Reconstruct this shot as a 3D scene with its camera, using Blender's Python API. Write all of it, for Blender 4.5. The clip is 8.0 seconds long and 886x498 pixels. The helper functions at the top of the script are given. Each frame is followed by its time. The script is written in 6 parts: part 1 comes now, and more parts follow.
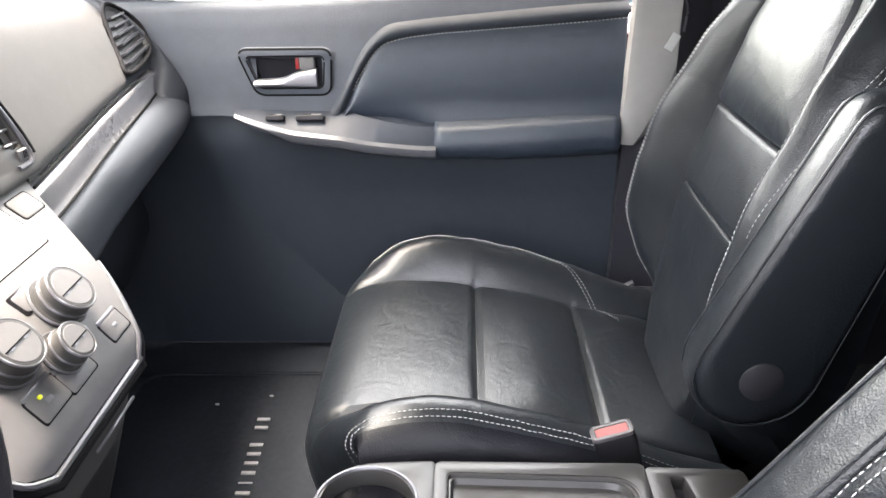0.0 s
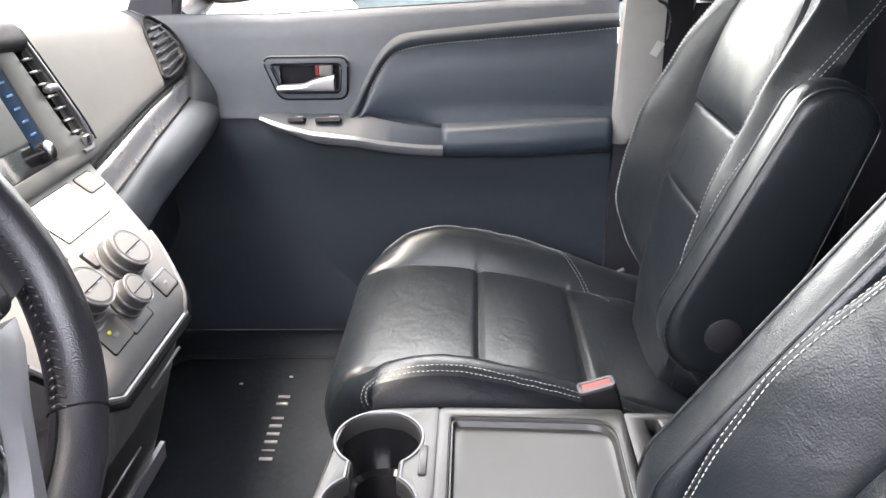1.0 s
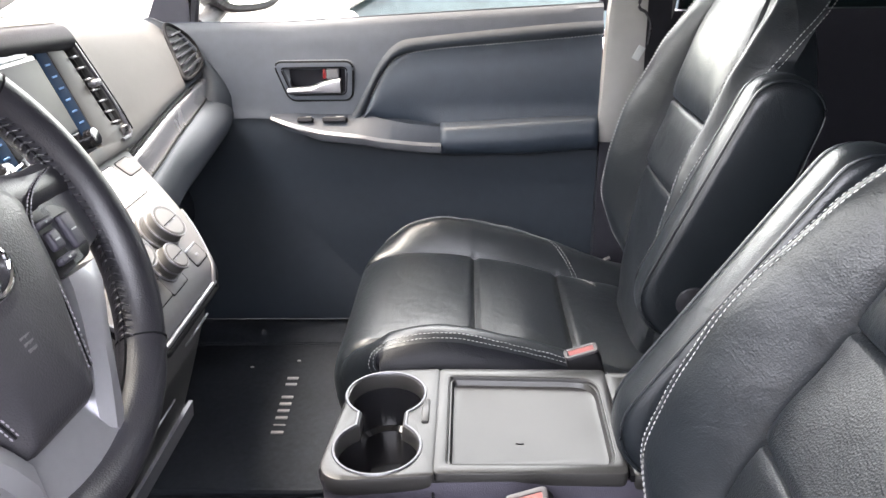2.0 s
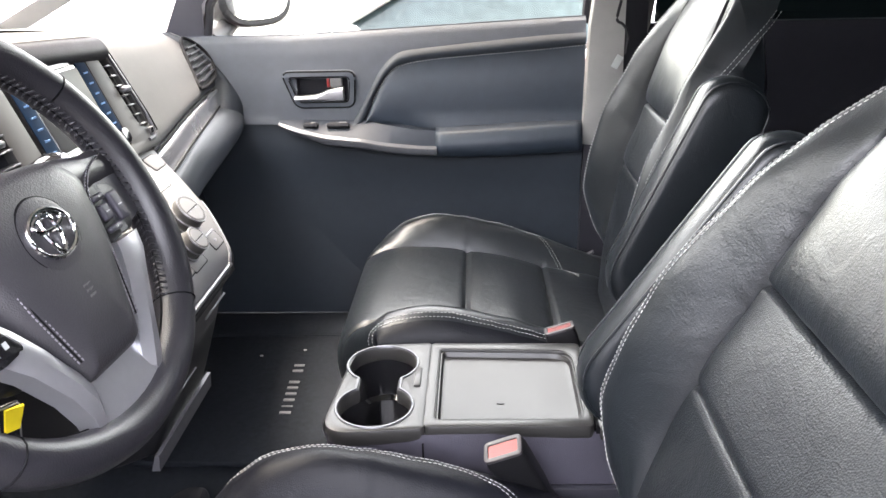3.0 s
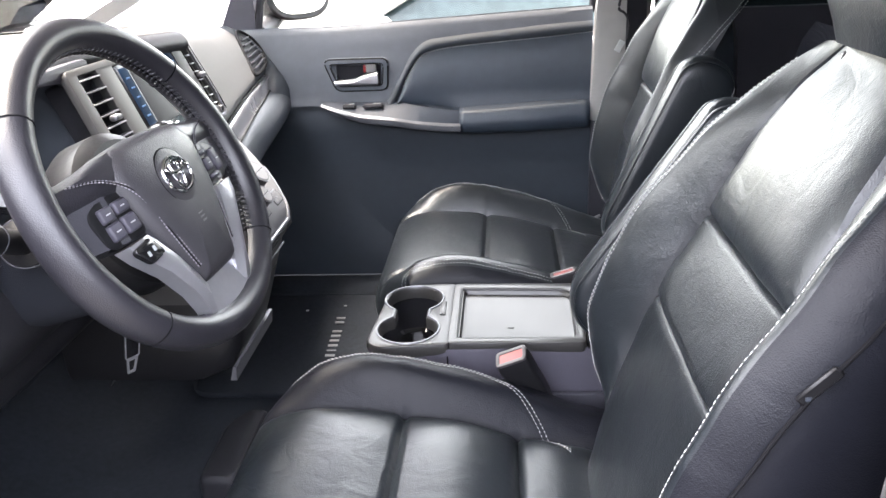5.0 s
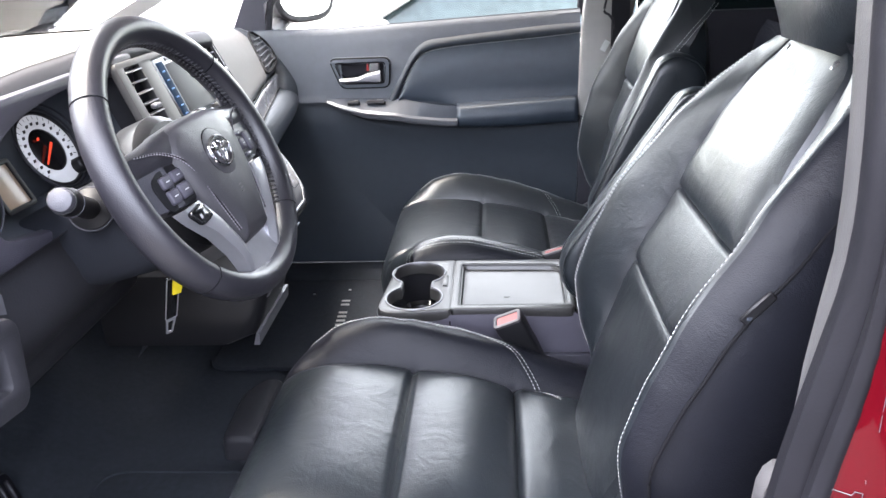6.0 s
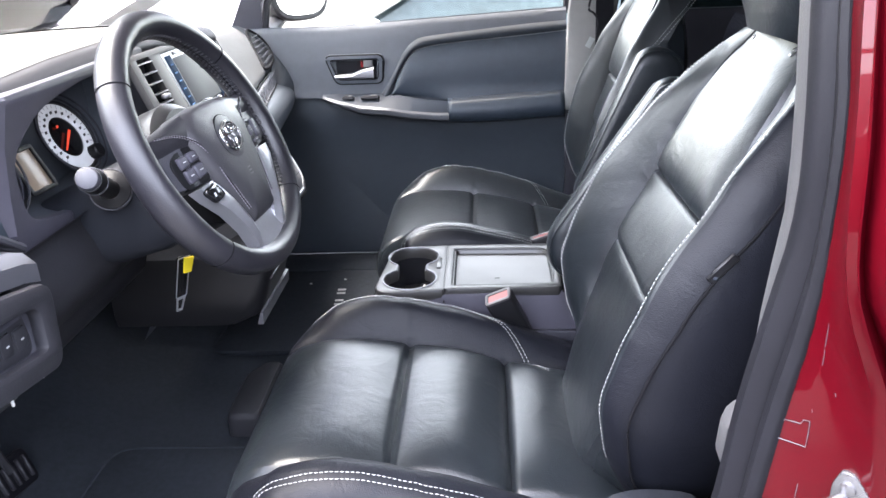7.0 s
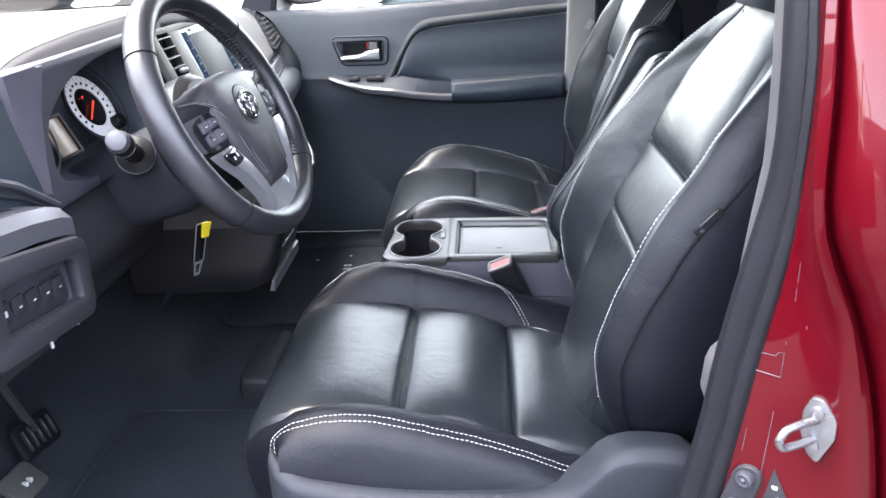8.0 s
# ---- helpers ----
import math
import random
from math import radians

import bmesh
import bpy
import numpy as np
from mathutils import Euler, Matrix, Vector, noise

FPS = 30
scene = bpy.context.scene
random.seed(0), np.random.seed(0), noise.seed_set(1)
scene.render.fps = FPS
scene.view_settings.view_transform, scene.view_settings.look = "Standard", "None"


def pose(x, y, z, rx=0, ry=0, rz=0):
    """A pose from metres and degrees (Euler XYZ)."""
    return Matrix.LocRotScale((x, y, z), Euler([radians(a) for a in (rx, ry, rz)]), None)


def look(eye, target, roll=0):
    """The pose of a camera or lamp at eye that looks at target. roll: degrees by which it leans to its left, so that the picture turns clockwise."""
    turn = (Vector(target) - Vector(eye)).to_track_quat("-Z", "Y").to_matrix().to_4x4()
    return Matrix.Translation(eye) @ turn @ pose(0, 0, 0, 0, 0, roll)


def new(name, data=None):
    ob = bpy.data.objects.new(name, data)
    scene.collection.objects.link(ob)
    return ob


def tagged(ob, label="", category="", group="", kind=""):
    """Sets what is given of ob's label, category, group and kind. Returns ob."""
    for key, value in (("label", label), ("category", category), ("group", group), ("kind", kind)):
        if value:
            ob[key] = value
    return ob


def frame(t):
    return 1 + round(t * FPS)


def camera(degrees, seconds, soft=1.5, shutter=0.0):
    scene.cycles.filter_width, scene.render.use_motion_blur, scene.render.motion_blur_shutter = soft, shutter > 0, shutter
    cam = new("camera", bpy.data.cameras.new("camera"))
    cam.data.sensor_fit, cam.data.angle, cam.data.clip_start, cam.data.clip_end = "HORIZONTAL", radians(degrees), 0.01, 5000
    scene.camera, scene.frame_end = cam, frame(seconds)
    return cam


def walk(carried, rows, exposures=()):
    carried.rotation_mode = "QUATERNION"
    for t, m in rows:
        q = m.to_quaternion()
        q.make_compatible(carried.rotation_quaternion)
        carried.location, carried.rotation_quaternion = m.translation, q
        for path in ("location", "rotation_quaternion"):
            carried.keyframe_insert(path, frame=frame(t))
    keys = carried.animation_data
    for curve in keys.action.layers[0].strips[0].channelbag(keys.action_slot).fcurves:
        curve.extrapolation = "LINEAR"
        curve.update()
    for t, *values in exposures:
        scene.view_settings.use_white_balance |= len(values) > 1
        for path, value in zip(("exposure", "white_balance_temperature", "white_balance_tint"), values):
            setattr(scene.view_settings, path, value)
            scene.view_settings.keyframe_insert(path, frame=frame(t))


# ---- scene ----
cam = camera(60.0, 8.0)
PATH = [
    (0, (-0.005, -0.532, 1.295), (-0.057, 1.279, 0.449), -0.8),
    (0.5, (0.006, -0.595, 1.3), (-0.082, 1.226, 0.478), -1.3),
    (1, (0.006, -0.658, 1.295), (-0.074, 1.173, 0.496), -1.1),
    (1.5, (0.003, -0.712, 1.293), (-0.065, 1.126, 0.506), -1.0),
    (3, (0.029, -0.891, 1.303), (-0.054, 0.968, 0.569), -1.4),
    (3.5, (0.05, -0.942, 1.308), (-0.053, 0.907, 0.554), -1.5),
    (4, (0.057, -0.995, 1.316), (-0.069, 0.851, 0.556), -1.7),
    (5.5, (0.046, -1.177, 1.332), (-0.12, 0.668, 0.579), -2.8),
    (6, (0.042, -1.247, 1.334), (-0.095, 0.604, 0.588), -2.5),
    (6.5, (0.041, -1.29, 1.329), (-0.074, 0.561, 0.581), -2.3),
    (7, (0.039, -1.327, 1.331), (-0.071, 0.528, 0.589), -2.5),
    (7.5, (0.034, -1.366, 1.324), (-0.076, 0.491, 0.589), -2.5),
    (8, (0.035, -1.397, 1.318), (-0.077, 0.448, 0.555), -2.4),
]
LIGHT = [(0.0, 5.38, 7200, 15), (4.0, 5.12, 7150, 15), (5.5, 5.15, 6750, 15), (8.0, 5.05, 6450, 15)]
walk(cam, [(t, look(eye, target, roll)) for t, eye, target, roll in PATH], LIGHT)

# ---- world ----
world = bpy.data.worlds.new("sky")
scene.world = world
world.use_nodes = True
wn = world.node_tree
sky = wn.nodes.new("ShaderNodeTexSky")
sky.sky_type, sky.sun_disc = "NISHITA", False
SUN_EL, SUN_AZ = 74.0, 285.0
sky.sun_elevation, sky.sun_rotation = radians(SUN_EL), radians(SUN_AZ)
sky.dust_density, sky.air_density, sky.ozone_density = 3.0, 1.0, 0.4
pale = wn.nodes.new("ShaderNodeHueSaturation")
pale.inputs["Saturation"].default_value = 0.45
wn.links.new(sky.outputs[0], pale.inputs["Color"])
wn.links.new(pale.outputs[0], wn.nodes["Background"].inputs[0])
wn.nodes["Background"].inputs[1].default_value = 0.15
sun = new("sun", bpy.data.lights.new("sun", "SUN"))
sun.data.energy, sun.data.angle, sun.data.color = 0.5, radians(20.0), (1.0, 0.95, 0.87)
sun.matrix_world = look((-2.662, 0.713, 9.613), (0.0, 0.0, 0.0))


# ---- materials ----
def mat(name, color, rough=0.5, metal=0.0, bump=0.0, scale=60.0, vary=0.12, coat=0.0, spec=0.5, fine=0.0, kind="noise", rvar=0.08, crease=0.0):
    """Principled surface with colour variation at two scales, uneven gloss and a fine relief."""
    m = bpy.data.materials.new(name)
    m.use_nodes = True
    nt = m.node_tree
    n, l = nt.nodes, nt.links
    b = n["Principled BSDF"]
    b.inputs["Roughness"].default_value, b.inputs["Metallic"].default_value = rough, metal
    b.inputs["Coat Weight"].default_value = coat
    b.inputs["Specular IOR Level"].default_value = spec
    co = n.new("ShaderNodeTexCoord")
    big, small = n.new("ShaderNodeTexNoise"), n.new("ShaderNodeTexNoise")
    big.inputs["Scale"].default_value, small.inputs["Scale"].default_value = scale * 0.1, scale
    big.inputs["Detail"].default_value, small.inputs["Detail"].default_value = 3, 2
    for t in (big, small):
        l.new(co.outputs["Object"], t.inputs["Vector"])
    mix = n.new("ShaderNodeMath")
    mix.operation = "ADD"
    l.new(big.outputs[0], mix.inputs[0]), l.new(small.outputs[0], mix.inputs[1])
    ramp = n.new("ShaderNodeMapRange")
    ramp.inputs[1].default_value, ramp.inputs[2].default_value = 0.6, 1.4
    ramp.inputs[3].default_value, ramp.inputs[4].default_value = 1 - vary, 1 + vary
    l.new(mix.outputs[0], ramp.inputs[0])
    hue = n.new("ShaderNodeVectorMath")
    hue.operation = "SCALE"
    hue.inputs[0].default_value = color
    l.new(ramp.outputs[0], hue.inputs["Scale"])
    l.new(hue.outputs[0], b.inputs["Base Color"])
    rr = n.new("ShaderNodeMapRange")
    rr.inputs[1].default_value, rr.inputs[2].default_value = 0.1, 0.9
    rr.inputs[3].default_value, rr.inputs[4].default_value = max(rough - rvar, 0.02), rough + rvar
    l.new(big.outputs[0], rr.inputs[0])
    l.new(rr.outputs[0], b.inputs["Roughness"])
    if bump:
        bm_ = n.new("ShaderNodeBump")
        bm_.inputs["Strength"].default_value, bm_.inputs["Distance"].default_value = bump, 0.001
        if kind == "grain":
            g = n.new("ShaderNodeTexVoronoi")
            g.inputs["Scale"].default_value = fine or 700
            l.new(co.outputs["Object"], g.inputs["Vector"])
            l.new(g.outputs["Distance"], bm_.inputs["Height"])
        else:
            g = n.new("ShaderNodeTexNoise")
            g.inputs["Scale"].default_value, g.inputs["Detail"].default_value = fine or 400, 4
            l.new(co.outputs["Object"], g.inputs["Vector"])
            l.new(g.outputs[0], bm_.inputs["Height"])
        l.new(bm_.outputs[0], b.inputs["Normal"])
        if crease:
            w = n.new("ShaderNodeTexNoise")
            w.inputs["Scale"].default_value, w.inputs["Detail"].default_value = 26, 5
            w.inputs["Distortion"].default_value = 1.2
            l.new(co.outputs["Object"], w.inputs["Vector"])
            fold = n.new("ShaderNodeBump")
            fold.inputs["Strength"].default_value, fold.inputs["Distance"].default_value = crease, 0.004
            l.new(w.outputs[0], fold.inputs["Height"])
            l.new(fold.outputs[0], bm_.inputs["Normal"])
    return m


def glow(name, color, strength):
    m = mat(name, color, 0.3, spec=0.12)
    b = m.node_tree.nodes["Principled BSDF"]
    b.inputs["Emission Color"].default_value, b.inputs["Emission Strength"].default_value = (*color, 1), strength
    return m


LEATHER = mat("black_leather", (0.0082, 0.0104, 0.0126), 0.34, 0, 0.17, 35, 0.2, 0.0, 0.47, 650, "grain", 0.05, 0.24)
VINYL = mat("matte_side_vinyl", (0.0050, 0.0055, 0.0080), 0.44, 0, 0.25, 35, 0.15, 0, 0.16, 800, "grain", 0.05, 0.3)
LEATHER_PERF = mat("perforated_leather", (0.0082, 0.0100, 0.0120), 0.34, 0, 0.3, 35, 0.18, 0, 0.38, 620, "grain", 0.06, 0.2)
LEATHER_RIM = mat("rim_leather", (0.0145, 0.014, 0.0175), 0.36, 0, 0.2, 40, 0.15, 0, 0.5, 800, "grain")
HUB_SKIN = mat("grained_hub_vinyl", (0.027, 0.026, 0.030), 0.45, 0, 0.25, 40, 0.15, 0, 0.5, 700, "grain")
THREAD = mat("pale_thread", (0.37, 0.37, 0.36), 0.7, spec=0.2)
DOOR_LEATHER = mat("door_leather", (0.024, 0.032, 0.043), 0.40, 0, 0.25, 35, 0.15, 0, 0.34, 650, "grain")
GROOVE = mat("seam_shadow_leather", (0.004, 0.004, 0.005), 0.8, spec=0.1)
DOOR_SKIN = mat("charcoal_door_plastic", (0.056, 0.064, 0.077), 0.55, 0, 0.3, 50, 0.1, 0, 0.4, 900, "grain")
DARK_SKIN = mat("dark_lower_plastic", (0.022, 0.022, 0.029), 0.55, 0, 0.3, 50, 0.12, 0, 0.3, 900, "grain")
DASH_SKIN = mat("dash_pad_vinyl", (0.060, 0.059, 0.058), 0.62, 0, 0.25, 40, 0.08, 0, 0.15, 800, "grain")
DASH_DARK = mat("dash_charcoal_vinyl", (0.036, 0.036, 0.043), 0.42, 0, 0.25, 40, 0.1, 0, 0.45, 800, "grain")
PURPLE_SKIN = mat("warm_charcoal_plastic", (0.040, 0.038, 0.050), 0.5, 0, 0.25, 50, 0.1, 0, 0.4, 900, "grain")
# dark copy of the dash pad vinyl, holds the shade on the lip
HOOD_LIP = mat("shaded_hood_vinyl", (0.014, 0.014, 0.017), 0.6, 0, 0.25, 40, 0.12, 0, 0.2, 800, "grain")
BLUE_PAD = mat("slate_soft_trim", (0.024, 0.029, 0.036), 0.58, 0, 0.2, 50, 0.1, 0, 0.3, 900, "grain")
STACK = mat("warm_silver_panel", (0.118, 0.116, 0.118), 0.5, 0.0, 0.0, 120, 0.05, spec=0.15)
SILVER = mat("satin_silver_trim", (0.13, 0.13, 0.14), 0.36, 0.45, 0.0, 120, 0.05)
PANEL = mat("grey_switch_panel", (0.030, 0.035, 0.044), 0.45, 0.0, 0.0, 90, 0.05, spec=0.12)
LOWER_DOOR = mat("dark_lower_door_plastic", (0.019, 0.025, 0.033), 0.5, 0, 0.3, 50, 0.1, 0, 0.4, 900, "grain")
ARM_TRIM = mat("satin_grey_arm_trim", (0.070, 0.074, 0.082), 0.3, 0.35, 0.0, 90, 0.05)
STEEL = mat("worn_bright_steel", (0.20, 0.20, 0.21), 0.28, 0.85, 0.1, 90, 0.15)
CHROME = mat("chrome", (0.75, 0.75, 0.76), 0.12, 1.0, 0.0, 120, 0.03, rvar=0.03)
CONSOLE = mat("satin_graphite_console", (0.023, 0.0222, 0.0215), 0.36, 0.0, 0.12, 60, 0.06, 0, 0.45, 1500)
GLOSS = mat("piano_black", (0.008, 0.008, 0.009), 0.12, 0, 0, 60, 0.1, 0.3, rvar=0.04)
MATT_BLACK = mat("matt_black_plastic", (0.016, 0.016, 0.019), 0.5, 0, 0.2, 60, spec=0.2)
CARPET = mat("black_carpet", (0.018, 0.021, 0.026), 0.95, 0, 1.0, 90, 0.25, 0, 0.1, 1600)
RED_PAINT = mat("red_pearl_paint", (0.042, 0.0007, 0.0026), 0.35, 0.0, 0.0, 300, 0.06, 0.4, 0.05, rvar=0.03)
RUBBER = mat("grey_rubber_seal", (0.0055, 0.0055, 0.0075), 0.55, 0, 0.15, 40, 0.2, spec=0.16)
STRIP = mat("lavender_grey_strip", (0.065, 0.065, 0.074), 0.33, 0.3, 0.0, 90, 0.06)
WHEEL_SILVER = mat("bright_wheel_silver", (0.40, 0.40, 0.42), 0.34, 0.75, 0.0, 120, 0.04)
SKY_BLOCK = mat("sky_block_grey", (0.085, 0.09, 0.105), 0.9, 0, 0.6, 5, 0.25, 0, 0.2, 60)
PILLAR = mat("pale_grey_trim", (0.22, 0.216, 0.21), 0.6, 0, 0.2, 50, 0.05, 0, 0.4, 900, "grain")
# darker copy of the pale trim for the driver's side, shade put into the colour
PILLAR_SHADE = mat("shaded_pale_trim", (0.048, 0.047, 0.049), 0.6, 0, 0.2, 50, 0.05, 0, 0.3, 900, "grain")
HEADLINER = mat("grey_headliner", (0.45, 0.44, 0.42), 0.9, 0, 0.3, 50, 0.05)
RED_PLASTIC = mat("coral_red_button", (0.17, 0.020, 0.018), 0.45)
RED_LOCK = mat("red_lock_tab", (0.22, 0.012, 0.012), 0.4)
YELLOW = mat("yellow_tag", (0.75, 0.58, 0.02), 0.5)
BADGE_WHITE = mat("pale_badge", (0.34, 0.35, 0.35), 0.35)
MARK_GREY = mat("grey_mat_mark", (0.20, 0.205, 0.21), 0.5)
DIAL_WHITE = glow("lit_white_dial", (0.45, 0.47, 0.5), 0.018)
NEEDLE = glow("lit_orange_needle", (0.85, 0.07, 0.03), 0.022)
SCREEN = mat("glossy_screen", (0.030, 0.032, 0.034), 0.42, 0, 0, 60, 0.05, 0.0, 0.08, rvar=0.02)
SURROUND = mat("silver_grey_surround", (0.048, 0.047, 0.046), 0.5, 0.0, 0.0, 120, 0.05, spec=0.15)
SCREEN_BLUE = mat("blue_screen_menu", (0.006, 0.018, 0.040), 0.75, spec=0.05)
SCREEN_TXT = mat("screen_marks", (0.12, 0.22, 0.40), 0.7, spec=0.05)
LCD = glow("pale_lcd", (0.80, 0.82, 0.83), 0.03)
WHITE_PAINT = mat("white_car_paint", (0.78, 0.78, 0.77), 0.3, 0, 0, 60, 0.03, 0.8)
ASPHALT = mat("pale_asphalt", (0.055, 0.0545, 0.053), 0.9, 0, 0.6, 6, 0.25, 0, 0.3, 90)
CONCRETE = mat("pale_concrete", (0.38, 0.37, 0.35), 0.9, 0, 0.4, 3, 0.15, 0, 0.3, 60)
GUNMETAL = mat("glossy_gunmetal_trim", (0.15, 0.152, 0.158), 0.26, 0.3, 0.0, 90, 0.1, 0.4, 0.5, rvar=0.04)
SHROUD = mat("dark_column_plastic", (0.0125, 0.0140, 0.0185), 0.6, 0, 0.3, 50, 0.12, 0, 0.2, 900, "grain")
BUCKLE_BLACK = mat("buckle_black", (0.007, 0.007, 0.008), 0.4, 0, 0.2, 60, spec=0.25)
WORN_RIM = mat("worn_grey_plastic", (0.045, 0.040, 0.042), 0.4, spec=0.4)
HUB_THREAD = mat("grey_thread", (0.20, 0.19, 0.21), 0.7)
TYRE = mat("tyre_rubber", (0.02, 0.02, 0.02), 0.85)


def glass_mat(name, tint, rough=0.0):
    m = bpy.data.materials.new(name)
    m.use_nodes = True
    nt = m.node_tree
    n, l = nt.nodes, nt.links
    n.remove(n["Principled BSDF"])
    tr, gl, mx, fr = (n.new(k) for k in ("ShaderNodeBsdfTransparent", "ShaderNodeBsdfGlossy", "ShaderNodeMixShader", "ShaderNodeFresnel"))
    tr.inputs[0].default_value = (*tint, 1)
    gl.inputs["Roughness"].default_value = rough
    fr.inputs[0].default_value = 1.45
    l.new(fr.outputs[0], mx.inputs[0]), l.new(tr.outputs[0], mx.inputs[1]), l.new(gl.outputs[0], mx.inputs[2])
    l.new(mx.outputs[0], n["Material Output"].inputs[0])
    return m


GLASS = glass_mat("clear_window_glass", (0.97, 0.98, 0.94))
TINTED = glass_mat("dark_tinted_glass", (0.06, 0.07, 0.07))
CAR_GLASS = mat("reflective_blue_glass", (0.030, 0.045, 0.050), 0.12, 0, 0, 30, 0.35, 0.0, 0.25, rvar=0.02)


# ---- building helpers ----
BASE = {}


def thing(name, at, label, category, group="", kind=""):
    ob = new(name)
    ob.location = at
    ob.empty_display_size = 0.05
    BASE[ob.name] = Vector(at)
    return tagged(ob, label, category, group, kind)


def part(name, bm, material, parent=None, label="", smooth=38, kind="", category="", second=None, third=None):
    """Links a bmesh given in world coordinates as one mesh under a thing or part."""
    base = BASE[parent.name] if parent else Vector((0, 0, 0))
    bm.transform(Matrix.Translation(-base))
    bmesh.ops.remove_doubles(bm, verts=bm.verts, dist=1e-6)
    bmesh.ops.recalc_face_normals(bm, faces=bm.faces)
    me = bpy.data.meshes.new(name)
    bm.to_mesh(me)
    bm.free()
    me.materials.append(material)
    if second:
        me.materials.append(second)
    if third:
        me.materials.append(third)
    me.polygons.foreach_set("use_smooth", [True] * len(me.polygons))
    if smooth < 180:
        me.set_sharp_from_angle(angle=radians(smooth))
    ob = new(name, me)
    if parent:
        ob.parent = parent
    BASE[ob.name] = base
    return tagged(ob, label, category, "", kind)


def grid(bm, fn, us, vs, close_u=False):
    rows = [[bm.verts.new(fn(u, v)) for v in vs] for u in us]
    n = len(us)
    for i in range(n if close_u else n - 1):
        a, b = rows[i], rows[(i + 1) % n]
        for j in range(len(vs) - 1):
            bm.faces.new((a[j], a[j + 1], b[j + 1], b[j]))
    return rows


def loft(bm, rings, closed=True, caps=True):
    rows = [[bm.verts.new(p) for p in r] for r in rings]
    m = len(rows[0])
    for a, b in zip(rows, rows[1:]):
        for j in range(m if closed else m - 1):
            k = (j + 1) % m
            bm.faces.new((a[j], a[k], b[k], b[j]))
    if caps and closed:
        if caps != "end":
            bm.faces.new(rows[0])
        bm.faces.new(rows[-1])
    return rows


def rbox(bm, c, size, r=0.004, seg=2, turn=None):
    """Box with rounded edges."""
    t = bmesh.new()
    bmesh.ops.create_cube(t, size=1)
    t.transform(Matrix.Diagonal((*size, 1)))
    if r:
        bmesh.ops.bevel(t, geom=t.edges[:], offset=min(r, min(size) * 0.49), segments=seg, profile=0.5, affect="EDGES")
    t.transform(Matrix.Translation(c) @ (turn.to_4x4() if turn else Matrix()))
    join(bm, t)


def join(bm, t):
    me = bpy.data.meshes.new("tmp")
    t.to_mesh(me)
    t.free()
    bm.from_mesh(me)
    bpy.data.meshes.remove(me)


def frame_of(z, up=(0, 0, 1)):
    z = Vector(z).normalized()
    x = Vector(up).cross(z)
    if x.length < 1e-4:
        x = Vector((1, 0, 0)).cross(z)
    x.normalize()
    return Matrix((x, z.cross(x), z)).transposed()


def tube(bm, pts, r, n=8, closed=False, flat=1.0):
    pts = [Vector(p) for p in pts]
    rings = []
    for i, p in enumerate(pts):
        a, b = pts[i - 1] if (i or closed) else p, pts[(i + 1) % len(pts)] if (i < len(pts) - 1 or closed) else p
        m = frame_of(b - a)
        rad = r(i / (len(pts) - 1)) if callable(r) else r
        rings.append([p + m @ Vector((rad * math.cos(2 * math.pi * k / n), flat * rad * math.sin(2 * math.pi * k / n), 0)) for k in range(n)])
    if closed:
        rows = loft(bm, rings, True, False)
        for j in range(n):
            k = (j + 1) % n
            bm.faces.new((rows[-1][j], rows[-1][k], rows[0][k], rows[0][j]))
    else:
        loft(bm, rings)


def lathe(bm, base, axis, prof, n=32):
    """Turned body: prof lists (distance along the axis, radius)."""
    m, base = frame_of(axis), Vector(base)
    loft(bm, [[base + m @ Vector((r * math.cos(2 * math.pi * k / n), r * math.sin(2 * math.pi * k / n), h)) for k in range(n)] for h, r in prof])


def smooth_path(pts, n=8, closed=False):
    """Catmull-Rom curve through the points."""
    pts = [Vector(p) for p in pts]
    out, m = [], len(pts)
    for i in range(m if closed else m - 1):
        if closed:
            p0, p1, p2, p3 = (pts[(i + k) % m] for k in (-1, 0, 1, 2))
        else:
            p1, p2 = pts[i], pts[i + 1]
            p0 = pts[i - 1] if i else p1 * 2 - p2
            p3 = pts[i + 2] if i + 2 < m else p2 * 2 - p1
        for k in range(n):
            t = k / n
            out.append(0.5 * (2 * p1 + (p2 - p0) * t + (2 * p0 - 5 * p1 + 4 * p2 - p3) * t * t + (3 * p1 - p0 - 3 * p2 + p3) * t ** 3))
    if not closed:
        out.append(pts[-1])
    return out


def rounded(pts, r, seg=5):
    """Plane polygon with its corners rounded."""
    pts = [Vector(p).to_2d() for p in pts]
    rs = r if isinstance(r, (list, tuple)) else [r] * len(pts)
    out = []
    for i, p in enumerate(pts):
        a, b = pts[i - 1] - p, pts[(i + 1) % len(pts)] - p
        k = min(rs[i], a.length * 0.49, b.length * 0.49)
        s, e = p + a.normalized() * k, p + b.normalized() * k
        for j in range(seg + 1):
            t = j / seg
            out.append(s * (1 - t) ** 2 + p * 2 * t * (1 - t) + e * t * t)
    return out


